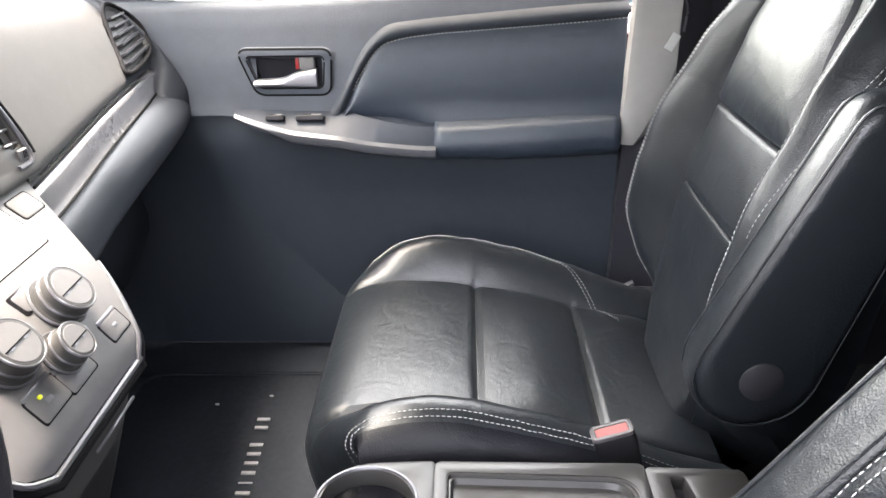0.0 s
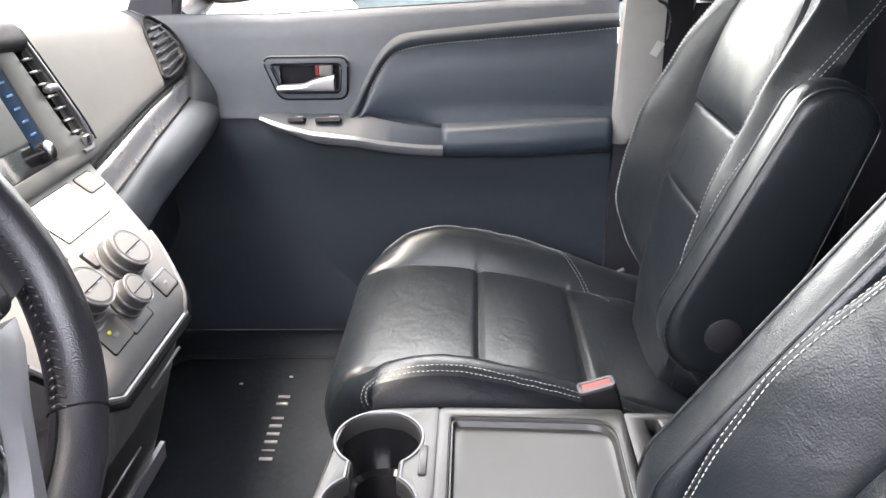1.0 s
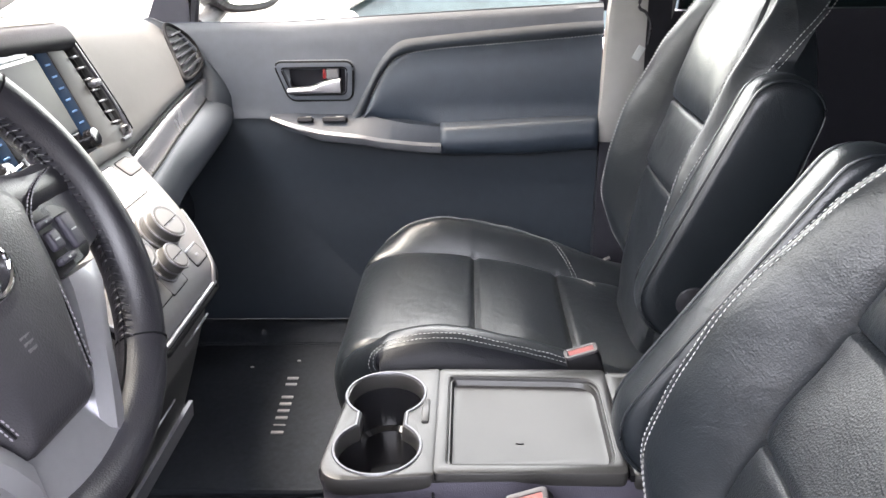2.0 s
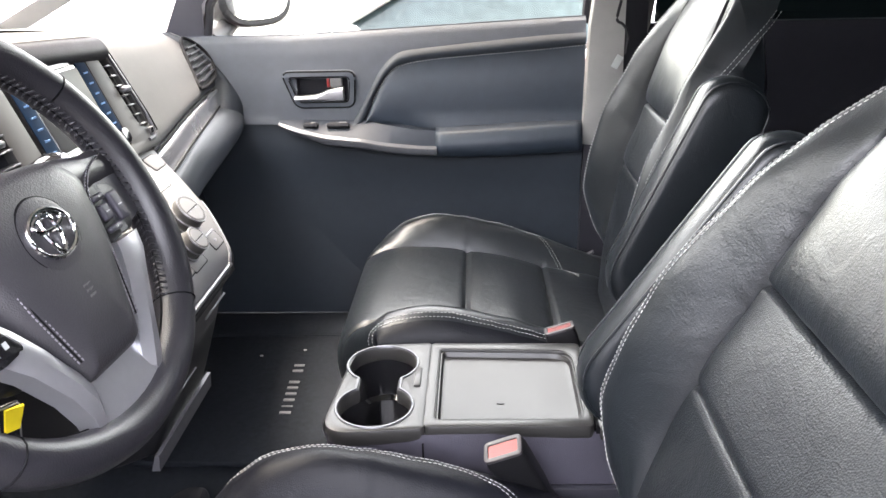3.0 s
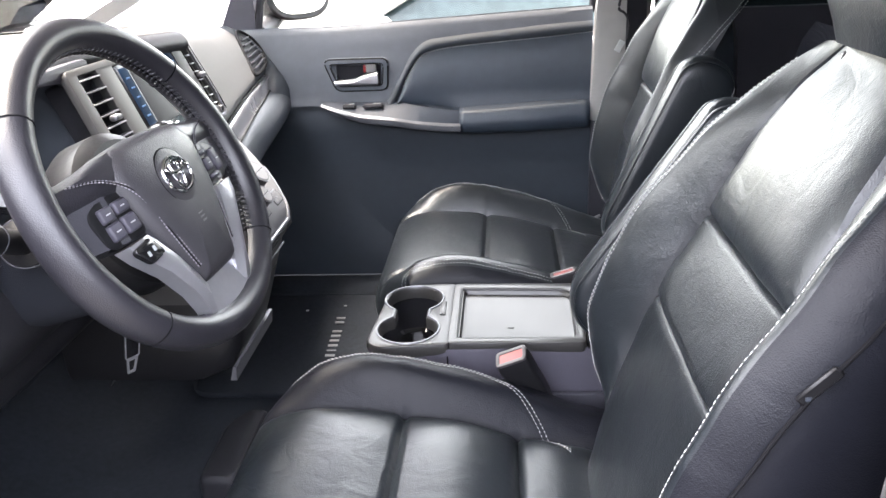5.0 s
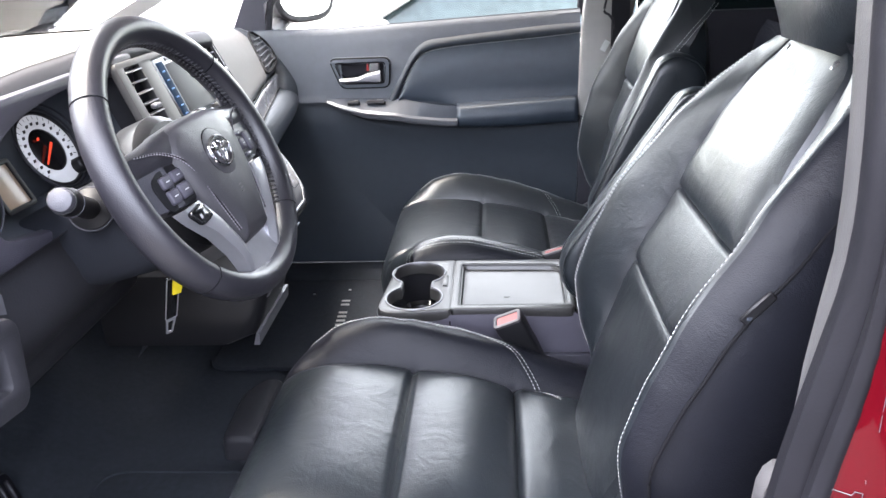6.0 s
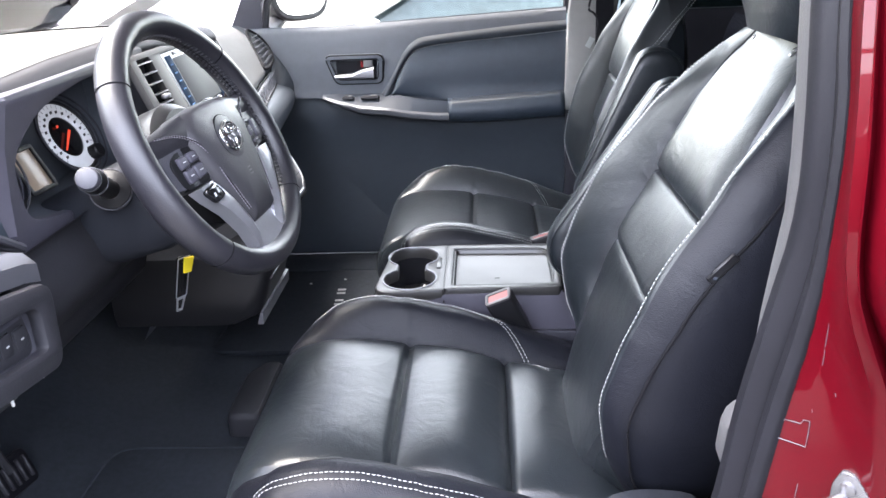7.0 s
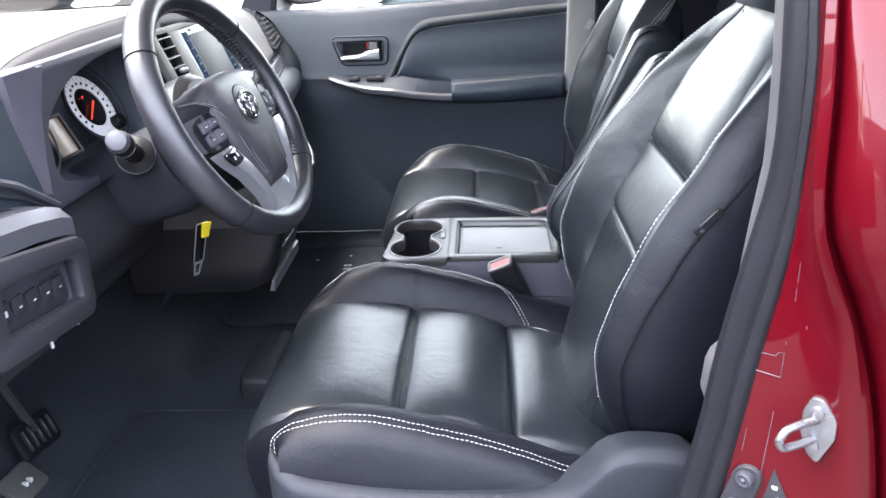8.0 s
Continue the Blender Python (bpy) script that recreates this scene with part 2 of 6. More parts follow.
def plate(bm, outer, m, thick, bevel=0.001, holes=()):
    """Flat plate with holes: outlines in its plane, m places it (its face looks along the local z)."""
    cu = bpy.data.curves.new("tmp", "CURVE")
    cu.dimensions, cu.fill_mode = "2D", "BOTH"
    cu.extrude, cu.bevel_depth, cu.bevel_resolution = max(thick / 2 - bevel, 1e-5), bevel, 1
    for loop in (outer, *holes):
        s = cu.splines.new("POLY")
        s.points.add(len(loop) - 1)
        for q, p in zip(s.points, loop):
            q.co = (p[0], p[1], 0, 1)
        s.use_cyclic_u = True
    ob = bpy.data.objects.new("tmp", cu)
    scene.collection.objects.link(ob)
    dg = bpy.context.evaluated_depsgraph_get()
    me = bpy.data.meshes.new_from_object(ob.evaluated_get(dg))
    me.transform(m @ Matrix.Translation((0, 0, -thick / 2)))
    bm.from_mesh(me)
    bpy.data.meshes.remove(me)
    bpy.data.objects.remove(ob)
    bpy.data.curves.remove(cu)


def plane_at(origin, u, v):
    """Matrix whose local x, y run along u and v."""
    u, v = Vector(u).normalized(), Vector(v).normalized()
    w = u.cross(v)
    return Matrix.Translation(origin) @ Matrix((u, v, w)).transposed().to_4x4()


def stitches(bm, pts, step=0.0058, length=0.0040, r=0.00054, lift=0.0):
    """A row of thread dashes along a path."""
    pts = [Vector(p) for p in pts]
    d, need = 0.0, 0.0
    for a, b in zip(pts, pts[1:]):
        seg = (b - a).length
        if seg < 1e-7:
            continue
        w = (b - a) / seg
        m = frame_of(w)
        while need <= d + seg:
            p = a + w * (need - d)
            q = p + w * length
            ring = [m @ Vector((r * x, r * y, 0)) for x, y in ((1, 0), (0, 1), (-1, 0), (0, -1))]
            v = [bm.verts.new(p + o * 0.5) for o in ring] + [bm.verts.new((p + q) / 2 + o * 1.1) for o in ring] + [bm.verts.new(q + o * 0.5) for o in ring]
            for s in (0, 4):
                for k in range(4):
                    bm.faces.new((v[s + k], v[s + (k + 1) % 4], v[s + 4 + (k + 1) % 4], v[s + 4 + k]))
            need += step
        d += seg


def lerp(x, xs, ys):
    return float(np.interp(x, xs, ys))


def curve1(xs, ys):
    """Smooth function through the points (x rising)."""
    xs, ys = np.array(xs, float), np.array(ys, float)
    h = np.diff(xs)
    s = np.diff(ys) / h
    t = np.concatenate(([s[0]], [0 if a * b <= 0 else 2 * a * b / (a + b) for a, b in zip(s, s[1:])], [s[-1]]))

    def f(x):
        x = min(max(x, xs[0]), xs[-1])
        i = min(int(np.searchsorted(xs, x, "right")) - 1, len(h) - 1)
        u = (x - xs[i]) / h[i]
        return float(ys[i] * (1 + 2 * u) * (1 - u) ** 2 + h[i] * t[i] * u * (1 - u) ** 2 + ys[i + 1] * u * u * (3 - 2 * u) + h[i] * t[i + 1] * u * u * (u - 1))
    return f


def span(a, b, n):
    return [a + (b - a) * i / (n - 1) for i in range(n)]


def bell(x, w):
    return math.exp(-(x / w) ** 2)


# ---- car shell ----
FLOOR = 0.465

# ---- seats ----
CUSH_T = [0.0, 0.10, 0.18, 0.26, 0.34, 0.42, 0.55, 0.68, 0.80, 0.90, 1.0]
CUSH_X = curve1(CUSH_T, [-0.190, -0.206, -0.210, -0.198, -0.165, -0.115, -0.030, 0.060, 0.147, 0.215, 0.285])
CUSH_Z = curve1(CUSH_T, [0.585, 0.640, 0.680, 0.722, 0.747, 0.755, 0.750, 0.735, 0.712, 0.695, 0.680])
BOLSTER = curve1([-0.215, -0.19, -0.155, -0.11, -0.04, 0.05, 0.14, 0.21, 0.285], [0.0, 0.004, 0.014, 0.037, 0.051, 0.047, 0.042, 0.030, 0.020])
CROSS = curve1([0, 0.150, 0.160, 0.172, 0.187, 0.199, 0.208, 0.222, 0.236, 0.250, 0.258], [0, 0.01, 0.02, 0.22, 0.70, 0.95, 1.0, 0.94, 0.82, 0.55, 0.1])


def cushion_point(t, o, lift=0.0, puff=1.0):
    """Point of the seat cushion's cover: t from the front's foot to the back, o across."""
    x, z = CUSH_X(t), CUSH_Z(t)
    a = abs(o)
    sgn = 1 if o >= 0 else -1
    top = min(max((t - 0.16) / 0.2, 0), 1)
    groove = 0.010 * bell(a - 0.163, 0.005) * top
    seam = (0.5 + 0.5 * puff) * (0.008 * bell(x, 0.005) + 0.008 * bell(x - 0.147, 0.005)) * top * (1 if a < 0.165 else 0)
    u = (x + 0.21) / 0.21 if x < 0 else x / 0.147 if x < 0.147 else (x - 0.147) / 0.147
    skew = 1.9 if x < 0 else 1.15 if x < 0.147 else 0.75 + 0.5 * (1 - puff)
    pillow = puff * (0.004 + 0.021 * math.sin(math.pi * min(max(u, 0), 1) ** skew) ** 0.8 * (1 if x >= 0 else 0.6)) * top * max(0, 1 - (a / 0.165) ** 6)
    corner = max(0.0, a - 0.17) / 0.09 if o > 0 else max(0.0, a - 0.13) / 0.13
    x += (0.115 if o > 0 else 0.19) * corner ** 2 * min(max((0.40 - t) / 0.25, 0), 1)
    if a <= 0.258:
        dz = BOLSTER(x) * CROSS(a)
        crease = 0.0025 * noise.noise((x * 22, o * 26, sgn * 3.0)) + 0.0012 * noise.noise((x * 70, o * 60, 5.0))
        return Vector((x - (1 - top) * 0.004, o, z + dz - groove - seam + pillow + lift + crease * top))
    down = a - 0.258
    return Vector((x + (1 - top) * 0.01, sgn * (0.258 + 0.012 * math.sin(min(down / 0.10, 1) * math.pi)), z + BOLSTER(x) * 0.1 - down + lift))


def backrest_frame(x0, z0, recline):
    a = radians(recline)
    up, fw = Vector((math.sin(a), 0, math.cos(a))), Vector((-math.cos(a), 0, math.sin(a)))
    o = Vector((x0, 0, z0))
    return lambda h, s, d: o + up * h + fw * d + Vector((0, s, 0))


WIDTH = curve1([0, 0.06, 0.14, 0.22, 0.32, 0.42, 0.50, 0.56, 0.60, 0.625], [0.135, 0.180, 0.222, 0.238, 0.236, 0.224, 0.205, 0.182, 0.150, 0.105])
BACK_IN = curve1([0, 0.10, 0.25, 0.40, 0.50, 0.60], [0.0, 0.012, 0.014, 0.0, -0.008, -0.030])
BACK_BOL = curve1([0, 0.05, 0.10, 0.15, 0.22, 0.35, 0.47, 0.55, 0.62], [-0.125, -0.078, -0.022, 0.020, 0.050, 0.055, 0.034, 0.014, 0.0])
DEPTH = curve1([0, 0.2, 0.45, 0.56, 0.625], [0.11, 0.115, 0.095, 0.07, 0.02])


def back_front(h, q):
    """Across (o) and forward (d) place of the backrest's face; q from 0 at the middle to 1 at the stitched edge."""
    w = WIDTH(h)
    o = q * w
    g = 0.68
    rise = 0 if q < g else math.sin(min((q - g) / (1.0 - g), 1) * math.pi / 2) ** 1.25
    fall = 1 if q < 0.97 else 1 - 0.06 * ((q - 0.97) / 0.03) ** 2
    d = BACK_IN(h) + BACK_BOL(h) * rise * fall - 0.010 * bell(q - g, 0.022)
    if q < g:
        d -= 0.005 * bell(h - 0.402, 0.0035) + 0.005 * bell(h - 0.290, 0.0035)
        u = h / 0.290 if h < 0.290 else (h - 0.290) / 0.112 if h < 0.402 else (h - 0.402) / 0.223
        u = min(max(u, 0), 1)
        swell = math.sqrt(1 - (1 - min(u / 0.16, 1)) ** 2) * (1 - 0.85 * max(0, (u - 0.16) / 0.84) ** 1.4)
        d += 0.014 * (1 - (q / g) ** 6) * swell
    d += 0.0022 * noise.noise((h * 20, o * 24, 9.0))
    return o, d


def seat(name, cx, cy, x0, z0, recline, kw, db, dy, arm, label, inner, puff):
    """A front seat. inner: side (+1 or -1 in y) on which the centre armrest hangs."""
    s = thing(name, (cx, cy, FLOOR), label, "car seat", "front seats")
    place = Matrix.Translation((cx, cy, 0))
    # cushion
    ts = sorted(set([round(v, 4) for v in span(0, 1, 42)] + [0.5866 + k * 0.006 for k in range(-3, 4)] + [0.80 + k * 0.006 for k in range(-3, 4)]))
    half = [0, 0.04, 0.08, 0.12, 0.145, 0.154, 0.159, 0.163, 0.167, 0.172, 0.18, 0.19, 0.20, 0.21, 0.217, 0.222, 0.227, 0.236, 0.245, 0.252, 0.258, 0.27, 0.30, 0.335, 0.358]
    os_ = [-v for v in half[:0:-1]] + half
    bm = bmesh.new()
    cover = lambda t, o, lift=0.0: cushion_point(t, o, lift, puff)
    grid(bm, cover, ts, os_)
    for f in bm.faces:
        f.material_index = int(abs(f.calc_center_median().y) > (0.164 if inner > 0 else 0.240))
    bm.transform(place)
    cush = part("seat_cushion", bm, LEATHER, s, second=VINYL)
    for sgn in (-1, 1):
        bm = bmesh.new()
        for k, off in enumerate((0.224, 0.2315)):
            path = []
            for t in span(0.20, 0.90, 60):
                x = CUSH_X(t)
                inward = max(0, (x - 0.10) / 0.115) ** 1.6 if sgn > 0 else 0
                o = off - 0.10 * inward
                path.append(cover(t, sgn * o, 0.0012))
            stitches(bm, path)
        bm.transform(place)
        part("stitching", bm, THREAD, cush, "pale double stitching", 180, "stuff")
    # backrest
    B0 = backrest_frame(x0, z0, recline)
    B = lambda h, o, d: B0(h, o * kw + dy, d + db)
    hs = sorted(set(span(0, 0.625, 60) + [c + k * 0.0022 for c in (0.402, 0.290) for k in range(-3, 9)]))
    qs = [0, 0.15, 0.3, 0.45, 0.58, 0.64, 0.665, 0.68, 0.695, 0.715, 0.75, 0.80, 0.85, 0.90, 0.94, 0.97, 0.985, 1.0]
    rings = []
    for h in hs:
        w, dp = WIDTH(h), DEPTH(h)
        right = [back_front(h, q) for q in qs]
        edge = right[-1]
        side = [(w + 0.006, edge[1] - 0.004), (w + 0.020, edge[1] - 0.02), (w + 0.030, edge[1] - 0.05), (w + 0.026, -dp * 0.5), (w + 0.012, -dp * 0.85), (w - 0.02, -dp), (w * 0.5, -dp - 0.01), (0, -dp - 0.012)]
        loop = right + side
        ring = [B(h, o, d) for o, d in loop] + [B(h, -o, d) for o, d in loop[-2:0:-1]]
        rings.append(ring)
    bm = bmesh.new()
    loft(bm, rings)
    m_ = len(rings[0])
    bm.faces.ensure_lookup_table()
    inset = sum(q < 0.68 for q in qs)
    for i, f in enumerate(bm.faces):
        j, h = i % m_, hs[min(i // m_, len(hs) - 1)]
        f.material_index = 1 if len(qs) - 1 <= j <= m_ - len(qs) else 2 if h < 0.40 and (j < inset or j >= m_ - inset) else 0
    bm.transform(place)
    back = part("backrest", bm, LEATHER, s, second=VINYL if inner > 0 else LEATHER, third=LEATHER_PERF)
    for sgn in (-1, 1):
        bm = bmesh.new()
        for q, dd in ((0.955, 0.0), (0.990, 0.0))[:1 if sgn < 0 else 2]:
            path = []
            for h in span(0.04, 0.585, 70):
                o, d = back_front(h, min(q, 1.0))
                path.append(B(h, sgn * (o + (q - 1.0) * 0.25 * (q > 1)), d + dd + 0.0008))
            stitches(bm, path)
        bm.transform(place)
        part("stitching", bm, THREAD, back, "pale double stitching", 180, "stuff")
    # stitched seam sweeping back over the inner shoulder
    if inner < 0:
        bm = bmesh.new()
        for off in (0.0, 0.007):
            path = []
            for h in span(0.34, 0.590, 40):
                u = ((h - 0.34) / 0.25) ** 1.4
                e = back_front(h, 1.0)[1]
                dd = 0.004 + 0.046 * u + off
                path.append(B(h, inner * (WIDTH(h) + lerp(dd, [0, 0.004, 0.02, 0.05, 0.08], [0.004, 0.007, 0.0212, 0.0312, 0.030])), e - dd))
            stitches(bm, path)
        bm.transform(place)
        part("stitching", bm, THREAD, back, "pale double stitching", 180, "stuff")
    # outer side seam
    bm = bmesh.new()
    path = [B(h, -inner * (WIDTH(h) + 0.0275), back_front(h, 1.0)[1] - 0.024 - 0.022 * max(0, (h - 0.2) / 0.3) ** 1.5) for h in span(0.05, 0.54, 40)]
    tube(bm, path, 0.0016, 6)
    bm.transform(place)
    part("side_seam", bm, GROOVE, back, "dark welt seam")
    # recliner side shield and base
    bm = bmesh.new()
    out = -inner
    drop = 0.0 if inner > 0 else 0.105
    top = curve1([-0.146, -0.132, -0.08, 0.05, 0.137, 0.192, 0.225, 0.251, 0.285, 0.33, 0.36], [z - drop for z in (0.752, 0.750, 0.738, 0.724, 0.722, 0.726, 0.752, 0.780, 0.788, 0.784, 0.760)])
    tuck = curve1([-0.146, -0.13, -0.10, 0.0, 0.36], [0.045, 0.020, 0.005, 0.0, 0.0])
    loft(bm, [smooth_path([(x, out * (o - tuck(x)), z) for o, z in ((0.225, top(x) - 0.012), (0.262, top(x) - 0.001), (0.274, top(x)), (0.284, top(x) - 0.006), (0.288, top(x) - 0.018), (0.288, 0.5 * top(x) + 0.31), (0.284, 0.60), (0.26, 0.575))], 3) + [Vector((x, out * 0.22, 0.575))] for x in span(-0.146, 0.36, 44)])
    bm.transform(place)
    part("side_shield", bm, SHROUD, s, "charcoal plastic side shield with a rounded ledge")
    bm = bmesh.new()
    rbox(bm, (0.04, 0, 0.585), (0.44, 0.46, 0.07), 0.02)
    rbox(bm, (-0.165, 0, 0.60), (0.05, 0.34, 0.10), 0.02)
    bm.transform(place)
    part("seat_base", bm, MATT_BLACK, s, "black plastic base")
    for sgn in (-1, 1):
        bm = bmesh.new()
        rbox(bm, (0.03, sgn * 0.19, 0.51), (0.46, 0.045, 0.09), 0.006)
        bm.transform(place)
        part("seat_rail", bm, MATT_BLACK, s)
    # folded-up armrest
    arm_y = inner * arm[0]
    lo, hi = Vector((arm[1], 0, arm[2])), Vector((arm[3], 0, arm[4]))
    ax = (hi - lo).normalized()
    m = plane_at((lo.x, arm_y, lo.z), ax, Vector((-ax.z, 0, ax.x)))
    L = (hi - lo).length
    hw = 0.062
    outline = [Vector((L + 0.035 * math.cos(a) + 0.01, 0.045 * math.sin(a))) for a in span(-math.pi / 2, math.pi / 2, 13)]
    outline += [Vector((-hw * math.sin(a), hw * math.cos(a))) for a in span(0, math.pi, 15)]
    bm = bmesh.new()
    th = 0.052
    loft(bm, [[m @ Vector((p.x * k + (1 - k) * L * 0.5, p.y * k, z)) for p in outline] for k, z in ((0.80, -th / 2), (0.90, -th / 2 + 0.002), (0.96, -th / 2 + 0.007), (1.0, -th / 2 + 0.017), (1.0, th / 2 - 0.017), (0.96, th / 2 - 0.007), (0.90, th / 2 - 0.002), (0.80, th / 2))])
    bm.transform(place)
    armr = part("armrest", bm, LEATHER, s, "folded-up black leather armrest")
    bm = bmesh.new()
    for z in (-1, 1):
        tube(bm, [m @ Vector((p.x * 0.97 + 0.03 * L * 0.5, p.y * 0.97, z * (th / 2 - 0.006))) for p in outline], 0.0014, 6, True)
    bm.transform(place)
    part("piping", bm, LEATHER, armr)
    bm = bmesh.new()
    side_z = 1 if (m.to_3x3() @ Vector((0, 0, 1))).y * inner > 0 else -1
    lathe(bm, m @ Vector((0.0, -0.004, side_z * (th / 2 - 0.002))), (0, inner, 0), [(-0.004, 0.021), (0.003, 0.021), (0.0045, 0.019), (0.0045, 0.001)], 28)
    bm.transform(place)
    part("pivot_cap", bm, MATT_BLACK, armr, "round black pivot cap")
    return s, B, place


def headrest(parent, B, place):
    bm = bmesh.new()
    rings = []
    for h in span(0, 1, 13):
        k = math.sin(math.pi * min(max(h, 0.04), 0.96)) ** 0.35
        rings.append([B(0.612 + 0.20 * h, 0.145 * k * c, 0.055 * k * s_ - 0.03) for c, s_ in ((math.copysign(abs(math.cos(a)) ** 0.6, math.cos(a)), math.copysign(abs(math.sin(a)) ** 0.7, math.sin(a))) for a in span(0, 2 * math.pi * 27 / 28, 28))])
    loft(bm, rings)
    bm.transform(place)
    hr = part("headrest", bm, LEATHER, parent)
    for sgn in (-1, 1):
        bm = bmesh.new()
        tube(bm, [B(0.56, sgn * 0.07, -0.035), B(0.66, sgn * 0.07, -0.035)], 0.006, 10)
        lathe(bm, B(0.598, sgn * 0.07, -0.035), B(0.7, 0, 0) - B(0.6, 0, 0), [(0, 0.011), (0.008, 0.010), (0.010, 0.008)], 18)
        bm.transform(place)
        part("headrest_post", bm, STEEL, hr)


DS, DB, DP = seat("front_seat", -0.082, -0.423, 0.2427, 0.642, 19.3, 0.90, 0.013, 0.015, (0.262, 0.283, 0.865, 0.412, 1.085), "black leather front seat with pale double stitching and creased cushion", 1, 0.9)
headrest(DS, DB, DP)
seat("front_seat", 0.0135, 0.353, 0.268, 0.641, 9.2, 0.83, 0.014, -0.004, (0.243, 0.262, 0.868, 0.345, 1.095), "black leather front seat with a folded-up armrest", -1, 0.4)

# fabric tag on the driver's backrest
bm = bmesh.new()
tag_c = DP @ DB(0.400, -(WIDTH(0.400) + 0.029), back_front(0.400, 1.0)[1] - 0.033)
rbox(bm, tag_c, (0.010, 0.004, 0.036), 0.0015, 1, Matrix.Rotation(radians(42), 3, "Y"))
TAG = part("airbag_tag", bm, BUCKLE_BLACK, DS, "small black fabric tag")
bm = bmesh.new()
rbox(bm, tag_c + Vector((-0.007, -0.0022, -0.009)), (0.004, 0.001, 0.003), 0)
part("tag_mark", bm, PANEL, TAG)


def buckle(name, top, foot, label):
    """Seat-belt buckle on its stalk."""
    b = thing(name, foot, label, "seat belt buckle", "seat belt buckles")
    top, foot = Vector(top), Vector(foot)
    m = frame_of(top - foot, (1, 0, 0))
    L = (top - foot).length
    bm = bmesh.new()
    secs = [(0, 0.013, 0.009), (0.35 * L, 0.018, 0.012), (0.55 * L, 0.021, 0.0135), (0.93 * L, 0.0235, 0.0145), (L, 0.022, 0.013)]
    loft(bm, [[foot + m @ Vector((p.x, p.y, z)) for p in rounded([(-d, -w), (d, -w), (d, w), (-d, w)], 0.006, 3)] for z, w, d in secs])
    part("housing", bm, BUCKLE_BLACK, b)
    bm = bmesh.new()
    plate(bm, rounded([(-0.0125, -0.0215), (0.0125, -0.0215), (0.0125, 0.0215), (-0.0125, 0.0215)], 0.006), Matrix.Translation(foot) @ m.to_4x4() @ Matrix.Translation((0, 0, L + 0.002)), 0.005, 0.0015, [rounded([(-0.0098, -0.0188), (0.0098, -0.0188), (0.0098, 0.0188), (-0.0098, 0.0188)], 0.004)])
    part("collar", bm, WORN_RIM, b, "worn grey collar")
    bm = bmesh.new()
    rbox(bm, foot + m @ Vector((0, 0, L - 0.0015)), (0.0185, 0.0365, 0.004), 0.001, 1, m)
    part("release_button", bm, RED_PLASTIC, b, "coral-red release button")


# belt end fitting beside the passenger cushion
ANC = thing("belt_anchor", (0.28, 0.585, 0.60), "black belt end with a small bright latch plate by the cushion", "seat belt anchor")
bm = bmesh.new()
tube(bm, smooth_path([(0.300, 0.582, 0.600), (0.292, 0.582, 0.660), (0.276, 0.586, 0.688), (0.268, 0.588, 0.700)], 5), 0.011, 8, False, 0.45)
part("strap", bm, MATT_BLACK, ANC)
bm = bmesh.new()
rbox(bm, (0.262, 0.589, 0.705), (0.026, 0.012, 0.004), 0.001, 1, Matrix.Rotation(radians(-28), 3, "Y"))
part("latch_plate", bm, STEEL, ANC, "small bright plate")
# hinge hardware between the driver's cushion and backrest
bm = bmesh.new()
rbox(bm, (0.180, -0.176, 0.650), (0.030, 0.012, 0.075), 0.004, 2, Matrix.Rotation(radians(24), 3, "Y"))
HNG = part("hinge_plate", bm, MATT_BLACK, DS, "dark hinge plate")
for x, z in ((0.170, 0.682), (0.175, 0.668), (0.181, 0.655)):
    bm = bmesh.new()
    lathe(bm, (x, -0.183, z), (-0.35, -0.9, 0.3), [(0, 0.0045), (0.003, 0.0042), (0.004, 0.002)], 12)
    part("bolt", bm, STEEL, HNG)


# ---- floor and mats ----
bm = bmesh.new()
grid(bm, lambda x, y: (x, y, FLOOR + 0.10 * max(0, (-0.62 - x) / 0.25) ** 1.5 + 0.002 * noise.noise((x * 9, y * 9, 0))), span(-0.95, 1.6, 60), span(-0.80, 0.80, 33))
tagged(part("floor", bm, CARPET), "black carpeted cabin floor", "floor", kind="structure")


def floor_mat(name, x0, x1, y0, y1, label):
    t = thing(name, ((x0 + x1) / 2, (y0 + y1) / 2, FLOOR), label, "floor mat", "floor mats")
    bm = bmesh.new()
    m = Matrix.Translation((0, 0, FLOOR + 0.012))
    plate(bm, rounded([(x0, y0), (x1, y0), (x1, y1), (x0, y1)], 0.05), m, 0.010, 0.003)
    part("carpet", bm, CARPET, t)
    bm = bmesh.new()
    tube(bm, [(p.x, p.y, FLOOR + 0.010) for p in rounded([(x0, y0), (x1, y0), (x1, y1), (x0, y1)], 0.05)], 0.005, 6, True)
    part("edge_binding", bm, CARPET, t)
    return t


MAT_P = floor_mat("passenger_mat", -0.60, -0.20, 0.20, 0.665, "black carpet floor mat with a row of pale raised bars")
floor_mat("driver_mat", -0.66, -0.22, -0.68, -0.16, "plain black carpet floor mat, slightly dusty")
# badge on the passenger mat: plain bars where a name stands
for k in range(9):
    if k == 6:
        continue
    bm = bmesh.new()
    rbox(bm, (-0.337 - 0.0012 * k, 0.350 + k * 0.0222, FLOOR + 0.0135), (0.022, 0.003 if k == 1 else 0.0075, 0.003), 0.001, 1)
    part("badge_bar", bm, MARK_GREY, MAT_P, "pale raised bar")

for x, y in ((-0.439, 0.570), (-0.348, 0.595)):
    bm = bmesh.new()
    rbox(bm, (x, y, FLOOR + 0.0135), (0.007, 0.004, 0.003), 0.001, 1)
    part("mat_clip", bm, BADGE_WHITE, MAT_P, "tiny pale clip")

